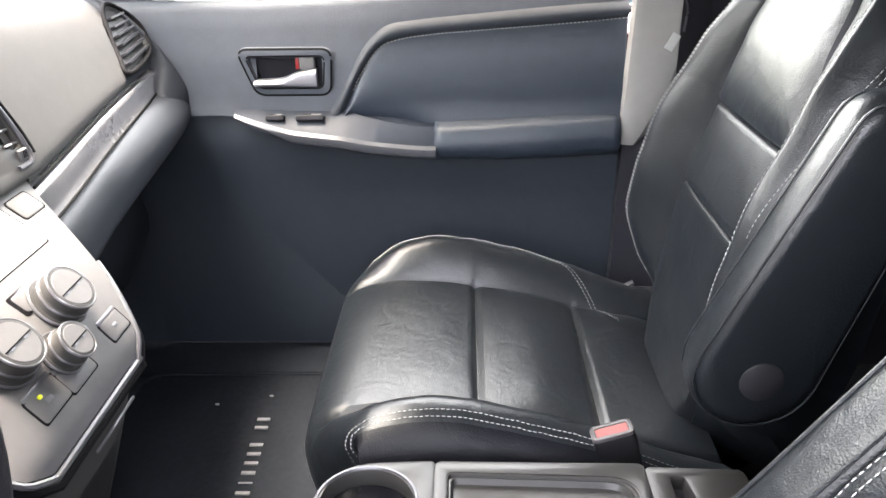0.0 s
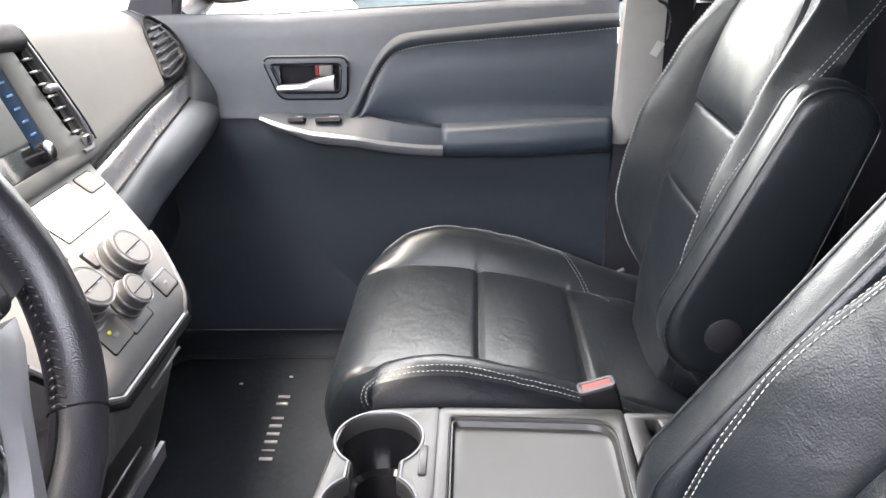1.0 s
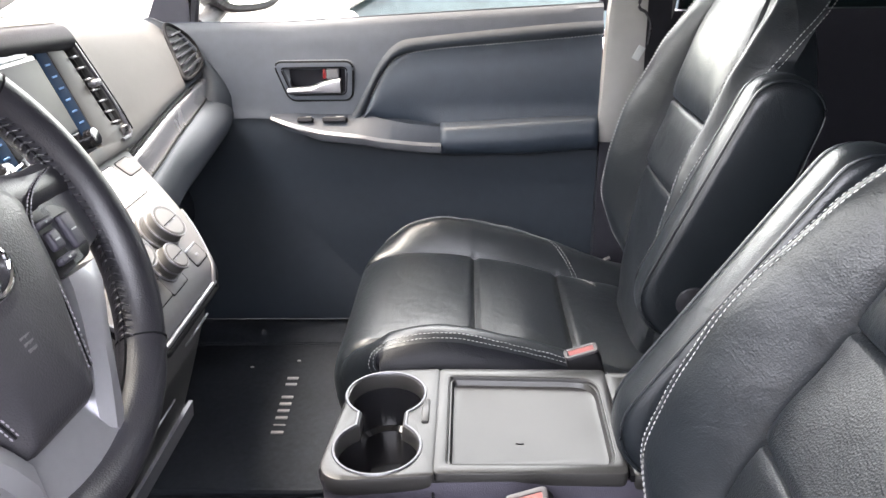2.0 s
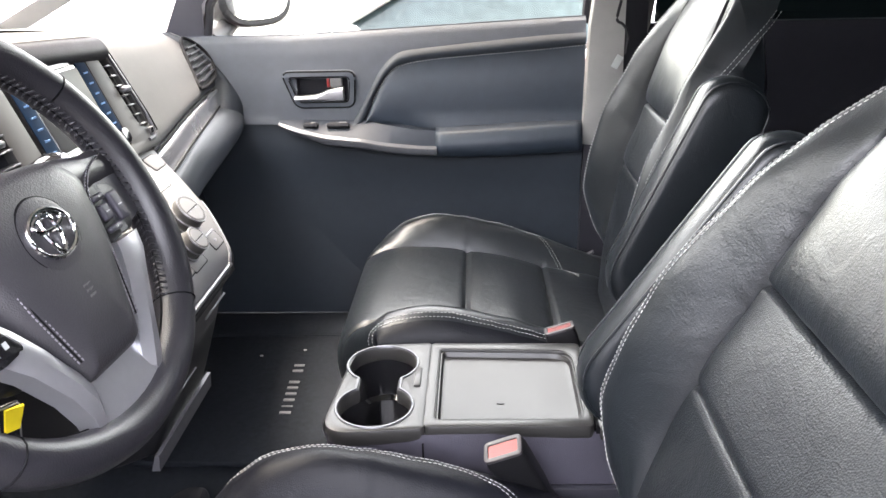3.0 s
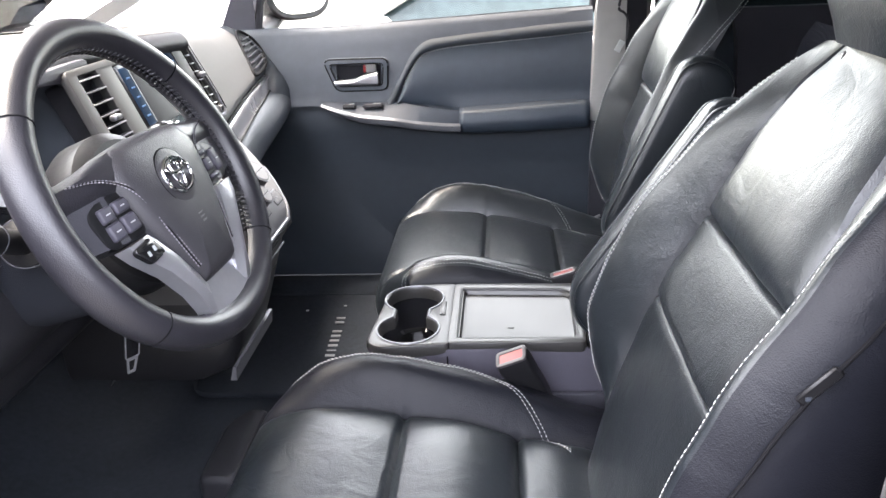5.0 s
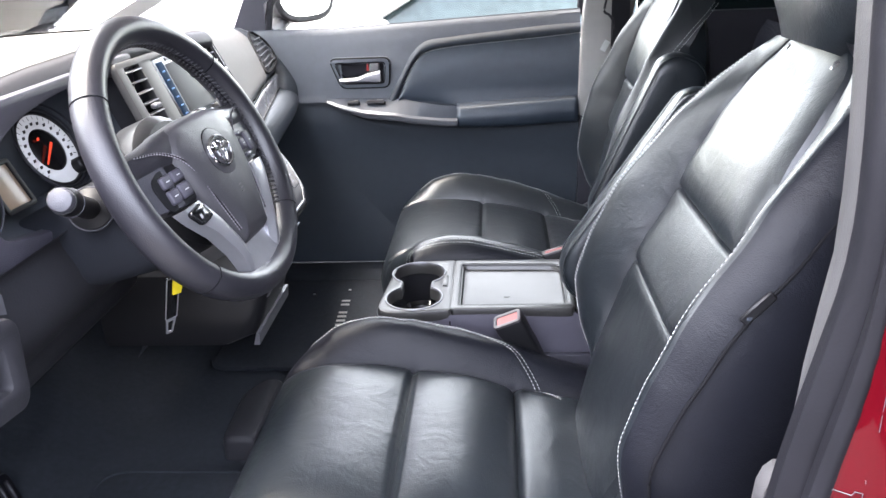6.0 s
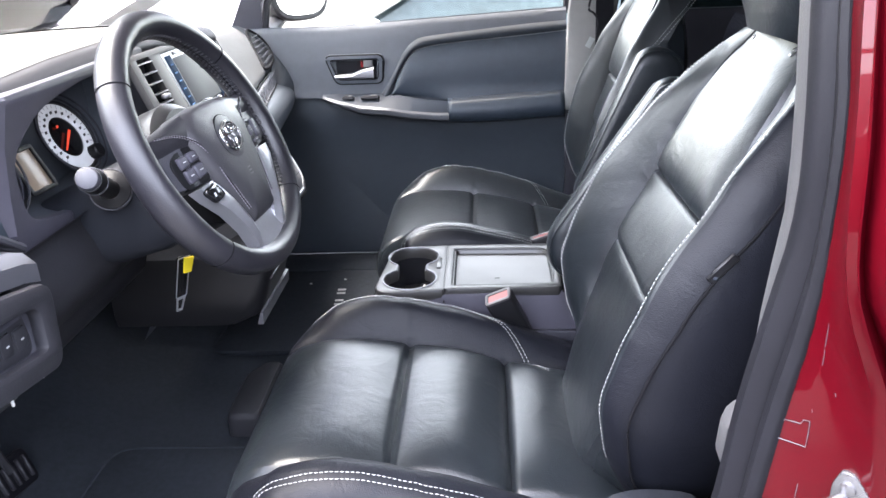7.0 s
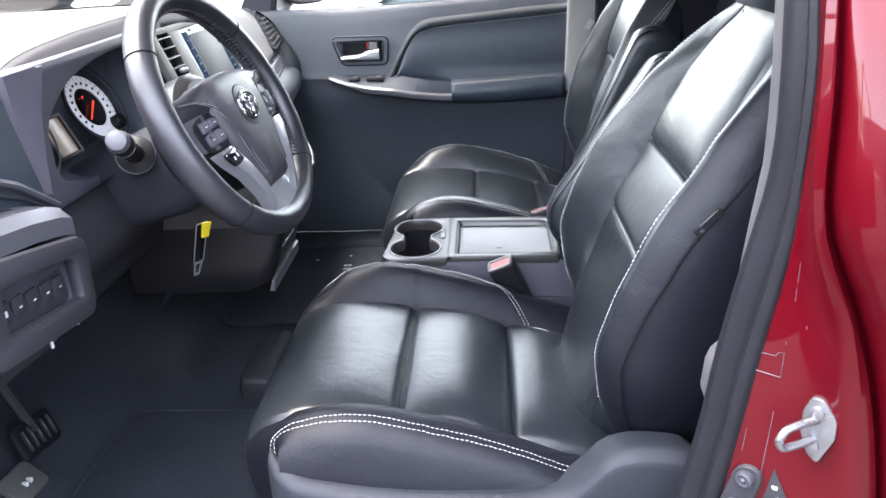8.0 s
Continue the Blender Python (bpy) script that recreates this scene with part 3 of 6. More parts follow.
# ---- passenger door ----
DOOR = thing("passenger_door", (-0.2, 0.76, 0.50), "charcoal door trim with leather insert, silver armrest strip and clear window", "car door")
SILL = lambda x: 1.134 + 0.027 * max(0, (x + 0.35) / 0.61)
OUT_X, OUT_Z = [-0.250, -0.232, -0.197, -0.169, -0.132, -0.081, 0.018, 0.166, 0.262], [0.945, 0.957, 1.014, 1.064, 1.098, 1.107, 1.116, 1.128, 1.133]
IN_X, IN_Z = [-0.222, -0.206, -0.177, -0.144, -0.113, -0.060, 0.018, 0.167, 0.262], [0.935, 0.951, 1.014, 1.059, 1.073, 1.081, 1.087, 1.097, 1.105]
BEZ = rounded([(-0.377, 1.062), (-0.221, 1.062), (-0.226, 0.988), (-0.350, 0.988)], 0.017)


def door_y(x, z):
    top = SILL(x)
    y = lerp(z, [0.50, 0.60, 0.80, 0.90, 0.96, 1.04, top - 0.035, top - 0.006, top + 0.003], [0.742, 0.752, 0.748, 0.735, 0.737, 0.745, 0.755, 0.762, 0.775])
    return y


bm = bmesh.new()
xs = span(-0.66, 0.262, 60)
SPLIT = curve1([-0.66, -0.50, -0.40, -0.36, -0.30, 0.27], [0.948, 0.953, 0.954, 0.930, 0.915, 0.915])


def upper_pt(x, v):
    z = SPLIT(x) + v * (SILL(x) + 0.003 - SPLIT(x))
    return (x, door_y(x, z) - 0.003 * bell(v, 0.06), z)


grid(bm, upper_pt, xs, span(0, 1, 30))
kill = [f for f in bm.faces if -0.352 < f.calc_center_median().x < -0.245 and 1.0 < f.calc_center_median().z < 1.05]
bmesh.ops.delete(bm, geom=kill, context="FACES")
part("door_panel", bm, DOOR_SKIN, DOOR)
bm = bmesh.new()
grid(bm, lambda x, v: (x, door_y(x, 0.50 + v * (SPLIT(x) - 0.50)) + 0.004 * v ** 8, 0.50 + v * (SPLIT(x) - 0.50)), xs, span(0, 1, 24))
part("lower_door_panel", bm, LOWER_DOOR, DOOR, "dark lower door panel")
# panel thickness: sill cap to the glass, rear edge
bm = bmesh.new()
loft(bm, [[(x, 0.772, SILL(x) + 0.003), (x, 0.790, SILL(x) - 0.002), (x, 0.80, SILL(x) - 0.02), (x, 0.775, SILL(x) - 0.02)] for x in span(-0.66, 0.262, 30)])
part("sill_cap", bm, DOOR_SKIN, DOOR)
bm = bmesh.new()
loft(bm, [[(0.262, 0.765, z), (0.262, 0.86, z), (0.25, 0.86, z), (0.25, 0.765, z)] for z in (0.50, 0.7, 0.9, 1.15)])
part("door_edge", bm, MATT_BLACK, DOOR)
# leather roll round the insert and the insert itself
fo, fi = list(zip(OUT_X, OUT_Z)), list(zip(IN_X, IN_Z))
po, pi_ = smooth_path([(x, 0, z) for x, z in fo], 6), smooth_path([(x, 0, z) for x, z in fi], 6)
bm = bmesh.new()
rings = []
for a, b in zip(po, pi_):
    r = []
    for k in span(0, 1, 9):
        p = a.lerp(b, k)
        r.append((p.x, door_y(p.x, p.z) - 0.013 * math.sin(math.pi * k) ** 0.8 + 0.003, p.z))
    rings.append(r)
loft(bm, rings, False)
part("insert_roll", bm, BLUE_PAD, DOOR, "soft padded roll")
bm = bmesh.new()
ix = curve1(IN_X, IN_Z)


def insert_pt(x, v):
    lo = lerp(x, [-0.222, -0.12, -0.05, 0.26], [0.955, 0.950, 0.940, 0.944])
    z = lo + v * (ix(x) - lo)
    k = min(max((x + 0.14) / 0.10, 0), 1)
    shelf = 0.012 * k * max(0, (0.985 - z) / 0.045) ** 2 if z < 0.985 else 0
    return (x, door_y(x, z) - 0.004 - 0.008 * math.sin(math.pi * min(max(v, 0), 1)) ** 0.7 - shelf, z)


grid(bm, insert_pt, span(-0.222, 0.258, 50), span(0, 1, 26))
part("leather_insert", bm, DOOR_LEATHER, DOOR, "smooth dark leather insert", 180)
bm = bmesh.new()
stitches(bm, [(p.x, door_y(p.x, p.z) - 0.0045, p.z + 0.002) for p in pi_ if p.x > -0.19], 0.0065, 0.0045, 0.0007)
part("stitching", bm, THREAD, DOOR, "pale stitching", 180)
# arm rest
AR_T = curve1([-0.46, -0.388, -0.30, -0.217, -0.156, -0.05, 0.0, 0.235], [0.966, 0.961, 0.962, 0.961, 0.950, 0.940, 0.942, 0.954])
AR_B = curve1([-0.46, -0.388, -0.344, -0.283, -0.19, -0.05, 0.05, 0.235], [0.962, 0.948, 0.927, 0.908, 0.888, 0.881, 0.880, 0.885])
AR_Y = curve1([-0.46, -0.388, -0.30, -0.19, -0.05, 0.10, 0.235], [0.738, 0.722, 0.702, 0.690, 0.688, 0.690, 0.700])


def arm_front(x):
    """How far the armrest front has opened from its pointed tip, and the height of its upper edge."""
    f = 0.1 + 0.9 * min(1, max(0, (x + 0.388) / 0.10))
    return f, AR_T(x) - 0.30 * (AR_T(x) - AR_B(x)) - 0.014 * f


def arm_section(x, y_in=0.75):
    t, b, y = AR_T(x), AR_B(x), AR_Y(x)
    h = t - b
    return [(x, y_in + 0.002, t + 0.034), (x, y_in - 0.012, t + 0.012), (x, y + 0.026, t + 0.002), (x, y + 0.010, t - 0.10 * h), (x, y, t - 0.45 * h), (x, y + 0.004, t - 0.75 * h), (x, y + 0.02, b + 0.003), (x, y_in, b)]


bm = bmesh.new()
loft(bm, [smooth_path(arm_section(x), 4) for x in span(-0.052, 0.256, 24)])
part("armrest_pad", bm, DOOR_LEATHER, DOOR, "padded leather armrest", 180)
bm = bmesh.new()
rings = []
for x in span(-0.388, -0.05, 34):
    t, b, y = AR_T(x), AR_B(x), AR_Y(x)
    f, zt = arm_front(x)
    rings.append([(x, 0.75, t - 0.012), (x, y + 0.004, zt - 0.001), (x, y + 0.003, zt - 0.010 * f), (x, y + 0.006, zt - 0.019 * f), (x, 0.75, zt - 0.030 * f)])
loft(bm, rings)
part("armrest_front", bm, LOWER_DOOR, DOOR, "dark armrest front")
bm = bmesh.new()
rings = []
for x in span(-0.388, -0.05, 30):
    t, b, y = AR_T(x), AR_B(x), AR_Y(x)
    f, zt = arm_front(x)
    rings.append([(x, y + 0.0, zt + 0.004), (x, y - 0.006, zt - 0.001), (x, y - 0.007, zt - 0.007 * f), (x, y - 0.005, zt - 0.014 * f), (x, y + 0.001, zt - 0.017 * f), (x, y + 0.010, zt - 0.010 * f)])
loft(bm, rings)
part("silver_strip", bm, ARM_TRIM, DOOR, "satin silver strip")
bm = bmesh.new()
rings = []
for x in span(-0.388, -0.052, 30):
    t, b, y = AR_T(x), AR_B(x), AR_Y(x)
    f, zt = arm_front(x)
    back = lerp(x, [-0.388, -0.30, -0.22, -0.17, -0.11, -0.052], [0.732, 0.742, 0.742, 0.722, 0.704, 0.696])
    rings.append([(x, y, zt + 0.004), (x, back, t + 0.002), (x, back, t - 0.01), (x, y, zt - 0.004)])
loft(bm, rings)
SWP = part("switch_panel", bm, PANEL, DOOR, "grey switch panel")
for x0, x1 in ((-0.334, -0.303), (-0.284, -0.236)):
    bm = bmesh.new()
    xm = (x0 + x1) / 2
    rbox(bm, (xm, 0.719, AR_T(xm) - 0.0085), (x1 - x0, 0.015, 0.010), 0.002, 1, Matrix.Rotation(radians(-18), 3, "X"))
    sw = part("switch", bm, MATT_BLACK, SWP)
    for k in (-1, 1):
        bm = bmesh.new()
        rbox(bm, (xm + k * (x1 - x0) * 0.22, 0.719, AR_T(xm) - 0.0036), ((x1 - x0) * 0.36, 0.009, 0.004), 0.0015, 1, Matrix.Rotation(radians(-18), 3, "X"))
        part("rocker", bm, MATT_BLACK if k < 0 else STACK, sw)
# inner handle
MY = plane_at((0, 0.7385, 0), (1, 0, 0), (0, 0, 1))
bm = bmesh.new()
hole = rounded([(-0.365, 1.052), (-0.232, 1.052), (-0.237, 0.998), (-0.344, 0.998)], 0.011)
plate(bm, BEZ, MY, 0.016, 0.003, [hole])
bz = part("handle_bezel", bm, DOOR_SKIN, DOOR, "charcoal handle surround")
bm = bmesh.new()
tube(bm, [MY @ Vector((p.x, p.y, -0.0025)) for p in BEZ], 0.0030, 6, True)
tube(bm, [MY @ Vector((p.x, p.y, -0.001)) for p in hole], 0.0016, 6, True)
part("bezel_groove", bm, GROOVE, bz)
bm = bmesh.new()
loft(bm, [[(p.x, 0.739, p.y) for p in hole], [(p.x, 0.775, p.y) for p in hole]], True, "end")
part("handle_recess", bm, DARK_SKIN, bz, "dark recess")
bm = bmesh.new()
hz = curve1([-0.358, -0.31, -0.28, -0.25], [1.013, 1.015, 1.025, 1.031])
loft(bm, [smooth_path([(x, 0.746, hz(x)), (x, 0.735, hz(x) - 0.001), (x, 0.730, hz(x) - 0.006), (x, 0.731, 1.005), (x, 0.738, 1.0015)], 4) + [Vector((x, 0.752, 1.002))] for x in span(-0.352, -0.247, 22)])
part("door_handle", bm, WHEEL_SILVER, bz, "bright silver pull handle")
bm = bmesh.new()
rbox(bm, (-0.262, 0.745, 1.039), (0.026, 0.012, 0.022), 0.004, 3)
part("lock_knob", bm, STACK, bz)
bm = bmesh.new()
rbox(bm, (-0.279, 0.748, 1.039), (0.006, 0.010, 0.019), 0.001)
part("lock_tab", bm, RED_LOCK, bz, "red lock tab")
# lower map pocket with rounded lip
bm = bmesh.new()
pz = curve1([-0.58, -0.40, -0.335, -0.28, -0.23, -0.10, 0.25], [0.79, 0.80, 0.77, 0.69, 0.62, 0.585, 0.57])
loft(bm, [[(x, door_y(x, pz(x)) + 0.003, pz(x)), (x, door_y(x, 0.7 * pz(x) + 0.16) - 0.0005, 0.7 * pz(x) + 0.16), (x, door_y(x, 0.53 + 0.4 * (pz(x) - 0.53)) - 0.004, 0.53 + 0.4 * (pz(x) - 0.53)), (x, 0.740, 0.53), (x, 0.742, 0.50), (x, 0.76, 0.495)] for x in span(-0.58, 0.25, 40)])
part("map_pocket", bm, LOWER_DOOR, DOOR, "dark moulded pocket")
# sill step under the door
bm = bmesh.new()
loft(bm, [[(x, 0.668, FLOOR - 0.01), (x, 0.672, 0.478), (x, 0.690, 0.486), (x, 0.80, 0.490), (x, 0.80, FLOOR - 0.01)] for x in (-0.75, 0.5)])
tagged(part("door_sill", bm, CARPET), "black plastic sill step along the floor", "sill", kind="structure")
# window frame, glass, sail panel
bm = bmesh.new()
loft(bm, [[(-0.60, 0.800, 1.10), (0.27, 0.800, 1.13), (0.27, 0.66, 1.60), (-0.20, 0.66, 1.60)], [(-0.60, 0.804, 1.10), (0.27, 0.804, 1.13), (0.27, 0.664, 1.60), (-0.20, 0.664, 1.60)]])
gl = part("window_glass", bm, GLASS, DOOR, "clear side glass")
gl.visible_shadow = False
bm = bmesh.new()
loft(bm, [[(-0.640, 0.785, 1.12), (-0.545, 0.785, 1.12), (-0.540, 0.775, 1.20), (-0.44, 0.745, 1.32), (-0.53, 0.745, 1.32)], [(-0.640, 0.815, 1.12), (-0.545, 0.815, 1.12), (-0.540, 0.805, 1.20), (-0.44, 0.775, 1.32), (-0.53, 0.775, 1.32)]])
part("sail_panel", bm, DASH_DARK, DOOR, "dark sail panel")
bm = bmesh.new()
tube(bm, [(-0.540, 0.79, 1.135), (-0.525, 0.785, 1.20), (-0.40, 0.745, 1.36), (-0.18, 0.67, 1.58)], 0.010, 8)
tube(bm, [(0.268, 0.79, 1.15), (0.268, 0.66, 1.60)], 0.012, 8)
part("window_frame", bm, MATT_BLACK, DOOR)
# outside mirror
bm = bmesh.new()
mc, mrot = Vector((-0.505, 1.0, 1.215)), Matrix.Rotation(radians(-38), 3, "Z") @ Matrix.Rotation(radians(-5), 3, "Y")
rings = []
for k, (s_, d) in enumerate(((0.55, -0.09), (0.85, -0.06), (1.0, -0.01), (1.0, 0.03), (0.94, 0.035))):
    rings.append([mc + mrot @ Vector((d, 0.105 * s_ * math.copysign(abs(math.cos(a)) ** 0.7, math.cos(a)), 0.082 * s_ * math.copysign(abs(math.sin(a)) ** 0.7, math.sin(a)))) for a in span(0, 2 * math.pi * 23 / 24, 24)])
loft(bm, rings)
mir = part("door_mirror", bm, MATT_BLACK, DOOR, "outside mirror")
bm = bmesh.new()
loft(bm, [[mc + mrot @ Vector((d, 0.090 * math.copysign(abs(math.cos(a)) ** 0.7, math.cos(a)), 0.066 * math.copysign(abs(math.sin(a)) ** 0.7, math.sin(a)))) for a in span(0, 2 * math.pi * 23 / 24, 24)] for d in (0.034, 0.037)])
part("mirror_glass", bm, mat("mirror_glass", (0.8, 0.82, 0.83), 0.03, 1.0, 0, 10, 0.01, rvar=0.005), mir)
bm = bmesh.new()
tube(bm, [(-0.55, 0.82, 1.12), (-0.55, 0.90, 1.125), (-0.54, 0.96, 1.15)], 0.022, 10)
part("mirror_foot", bm, MATT_BLACK, mir)

# ---- shell: pillars, roof, closed rear cabin ----
BODY = thing("minivan_shell", (0.3, -0.85, 0.35), "red minivan body with open front doorway, grey seals and pale pillars", "car body")


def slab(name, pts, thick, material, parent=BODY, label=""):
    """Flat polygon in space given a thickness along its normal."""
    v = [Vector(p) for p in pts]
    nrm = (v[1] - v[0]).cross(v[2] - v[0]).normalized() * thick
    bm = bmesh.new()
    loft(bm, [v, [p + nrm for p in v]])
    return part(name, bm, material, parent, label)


slab("roof_lining", [(-0.30, -0.78, 1.62), (2.3, -0.78, 1.66), (2.3, 0.78, 1.66), (-0.30, 0.78, 1.62)], 0.03, HEADLINER)
for sg in (1, -1):
    bm = bmesh.new()
    loft(bm, [[(x, sg * y, z), (x + 0.07, sg * (y + 0.02), z), (x + 0.05, sg * (y + 0.07), z), (x - 0.03, sg * (y + 0.06), z)] for x, y, z in ((-1.02, 0.72, 1.14), (-0.69, 0.70, 1.30), (-0.28, 0.60, 1.64))])
    part("windscreen_pillar", bm, PILLAR, BODY, "pale grey pillar trim")
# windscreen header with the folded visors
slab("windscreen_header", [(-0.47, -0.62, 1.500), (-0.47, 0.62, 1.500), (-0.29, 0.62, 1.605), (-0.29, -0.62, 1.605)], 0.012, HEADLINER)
# passenger-side centre pillar with belt guide
bm = bmesh.new()
pr = [(1.70, 0.61, 0.31, 0.44), (1.30, 0.685, 0.275, 0.40), (1.15, 0.70, 0.262, 0.385), (1.0, 0.705, 0.258, 0.345), (0.925, 0.706, 0.254, 0.310), (0.905, 0.712, 0.258, 0.300)]
loft(bm, [[(x0, y + 0.03, z), (x0 + 0.002, y + 0.006, z), (x0 + 0.012, y, z), (x1 - 0.02, y, z), (x1, y + 0.02, z)] for z, y, x0, x1 in pr])
part("pillar_trim", bm, PILLAR, BODY, "pale grey centre pillar trim")
bm = bmesh.new()
loft(bm, [[(x0, y, z), (x1, y, z), (x1, y + 0.04, z), (x0, y + 0.04, z)] for z, y, x0, x1 in ((0.92, 0.718, 0.262, 0.42), (0.5, 0.725, 0.262, 0.44))])
part("lower_pillar_trim", bm, DARK_SKIN, BODY)
# closed rear cabin
slab("rear_side_lining", [(0.36, 0.76, 0.42), (2.3, 0.76, 0.42), (2.3, 0.76, 1.15), (0.36, 0.76, 1.15)], 0.04, DARK_SKIN)
slab("rear_side_glass", [(0.40, 0.76, 1.15), (2.3, 0.74, 1.15), (2.3, 0.63, 1.66), (0.38, 0.62, 1.64)], 0.006, TINTED)
slab("rear_lining", [(2.3, 0.8, 0.42), (2.3, -0.8, 0.42), (2.3, -0.8, 1.66), (2.3, 0.8, 1.66)], 0.03, DARK_SKIN)
slab("rear_side_lining", [(0.33, -0.74, 0.42), (0.33, -0.74, 1.15), (2.3, -0.74, 1.15), (2.3, -0.74, 0.42)], 0.04, DARK_SKIN)
slab("rear_side_glass", [(0.38, -0.75, 1.15), (0.36, -0.62, 1.64), (2.3, -0.63, 1.66), (2.3, -0.74, 1.15)], 0.006, TINTED)
bm = bmesh.new()
rbox(bm, (1.30, 0, 0.62), (0.50, 1.30, 0.30), 0.06, 3)
rbox(bm, (1.60, 0, 1.00), (0.18, 1.30, 0.62), 0.06, 3, Matrix.Rotation(radians(12), 3, "Y"))
tagged(part("rear_bench", bm, LEATHER), "dark rear bench seat in shadow", "car seat")

# driver-side pillar: pale inner strip, seal, red jamb and rear door skin
PX = curve1([0.42, 0.774, 0.856, 0.905, 0.963, 1.016, 1.07, 1.12, 1.165, 1.26, 1.62], [0.165, 0.231, 0.246, 0.252, 0.257, 0.263, 0.270, 0.275, 0.2745, 0.273, 0.32])
SX_ = curve1([0.42, 0.806, 0.887, 0.933, 0.987, 1.033, 1.085, 1.13, 1.18, 1.22, 1.261, 1.62], [0.19, 0.249, 0.260, 0.266, 0.274, 0.282, 0.288, 0.2895, 0.290, 0.290, 0.288, 0.336])
KX = curve1([0.42, 0.60, 0.80, 0.904, 0.973, 1.024, 1.062, 1.108, 1.15, 1.19, 1.266, 1.62], [0.325, 0.340, 0.340, 0.332, 0.319, 0.309, 0.293, 0.279, 0.2735, 0.2715, 0.271, 0.32])
GX = curve1([0.42, 0.80, 0.90, 0.971, 1.031, 1.065, 1.11, 1.153, 1.193, 1.267, 1.62], [0.385, 0.375, 0.360, 0.343, 0.322, 0.306, 0.288, 0.2835, 0.283, 0.280, 0.33])
TUCK = curve1([0.42, 1.15, 1.62], [0.0, 0.0, 0.14])
bm = bmesh.new()
ramp = lambda z, a, b: min(1, max(0, (z - a) / (b - a)))
inset_ = lambda z: 0.016 - 0.009 * ramp(z, 0.93, 1.05)
seal_x = lambda z: PX(z) + 0.011 * ramp(z, 0.93, 1.15)
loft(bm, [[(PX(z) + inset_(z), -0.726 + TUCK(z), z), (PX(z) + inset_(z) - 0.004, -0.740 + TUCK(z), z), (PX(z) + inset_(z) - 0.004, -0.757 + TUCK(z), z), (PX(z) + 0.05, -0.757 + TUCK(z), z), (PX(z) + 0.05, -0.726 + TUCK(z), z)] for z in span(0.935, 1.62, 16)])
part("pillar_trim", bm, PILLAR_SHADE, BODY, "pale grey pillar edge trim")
bm = bmesh.new()
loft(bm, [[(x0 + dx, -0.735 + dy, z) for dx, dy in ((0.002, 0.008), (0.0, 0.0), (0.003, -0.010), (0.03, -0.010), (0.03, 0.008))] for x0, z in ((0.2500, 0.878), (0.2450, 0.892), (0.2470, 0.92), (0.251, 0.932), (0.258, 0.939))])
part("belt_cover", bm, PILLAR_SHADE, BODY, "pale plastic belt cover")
bm = bmesh.new()
tz = span(0.42, 1.60, 48)
loft(bm, [[(seal_x(z) + k * (SX_(z) - seal_x(z)) + dx, -0.755 + dy + TUCK(z), z) for k, dx, dy in ((0, -0.002, 0.006), (0, -0.008, -0.002), (0, -0.007, -0.012), (0.35, -0.003, -0.019), (0.4, 0.004, -0.022), (0.5, -0.001, -0.027), (0.8, -0.004, -0.035), (1, -0.001, -0.0395), (1, 0.003, -0.040), (1, 0.012, -0.036), (1, 0.02, -0.01), (0, 0.03, 0.008))] for z in tz], True)
part("door_seal", bm, RUBBER, BODY, "grey ribbed rubber door seal")


def jamb_pt(z, f, lift=0.0):
    """Point of the red jamb: f from 0 at the seal to 1 at the rounded crease."""
    a, b = Vector((SX_(z) + 0.001, -0.789, 0)), Vector((KX(z), -0.850, 0))
    n = Vector((a.y - b.y, b.x - a.x, 0)).normalized() * -1
    p = a.lerp(b, f) + n * (lift - 0.006 * math.sin(math.pi * f))
    return Vector((p.x, p.y + TUCK(z), z))


bm = bmesh.new()
rows = []
for z in tz:
    t, g = TUCK(z), GX(z)
    k = KX(z)
    rows.append([Vector((SX_(z) + 0.015, -0.765 + t, z))] + [jamb_pt(z, f) for f in (0.0, 0.2, 0.4, 0.6, 0.75, 0.88, 0.95, 1.0)] + [Vector((x, y + t, z)) for x, y in ((k + 0.005, -0.8545), (k * 0.5 + g * 0.5, -0.858), (g - 0.004, -0.856), (g - 0.001, -0.850), (g + 0.004, -0.846))])
loft(bm, rows, False)
part("door_jamb", bm, RED_PAINT, BODY, "red painted door jamb")
bm = bmesh.new()
rows = []
for z in tz:
    t, g = TUCK(z), GX(z)
    bulge = 0.040 - (0.62 if z > 1.0 else 0.10) * (z - 1.0) ** 2
    rows.append([Vector((g + dx, -0.80 + t + dy - bulge * k, z)) for dx, dy, k in ((0.003, -0.046, 0), (0.003, -0.056, 0.3), (0.005, -0.061, 0.5), (0.010, -0.065, 0.7), (0.03, -0.073, 0.9), (0.09, -0.085, 1), (0.5, -0.10, 1), (1.6, -0.10, 1))])
loft(bm, rows, False)
RD = part("rear_door_skin", bm, RED_PAINT, BODY, "glossy red sliding rear door")
bm = bmesh.new()
rbox(bm, (0.372, -0.895, 1.190), (0.13, 0.03, 0.135), 0.014, 3)
part("handle_cup", bm, GLOSS, RD, "dark door handle recess")
bm = bmesh.new()
tube(bm, smooth_path([(0.304, -0.905, 1.255), (0.302, -0.908, 1.20), (0.302, -0.908, 1.15), (0.310, -0.910, 1.125), (0.33, -0.912, 1.118)], 5), 0.0028, 8)
part("handle_edge", bm, CHROME, RD, "bright handle edge")
bm = bmesh.new()
loft(bm, [[(x, -0.80, 0.40), (x, -0.78, 0.455), (x, -0.70, 0.462), (x, -0.70, 0.40)] for x in (-1.0, 0.24)])
part("rocker_sill", bm, RED_PAINT, BODY)
bm = bmesh.new()
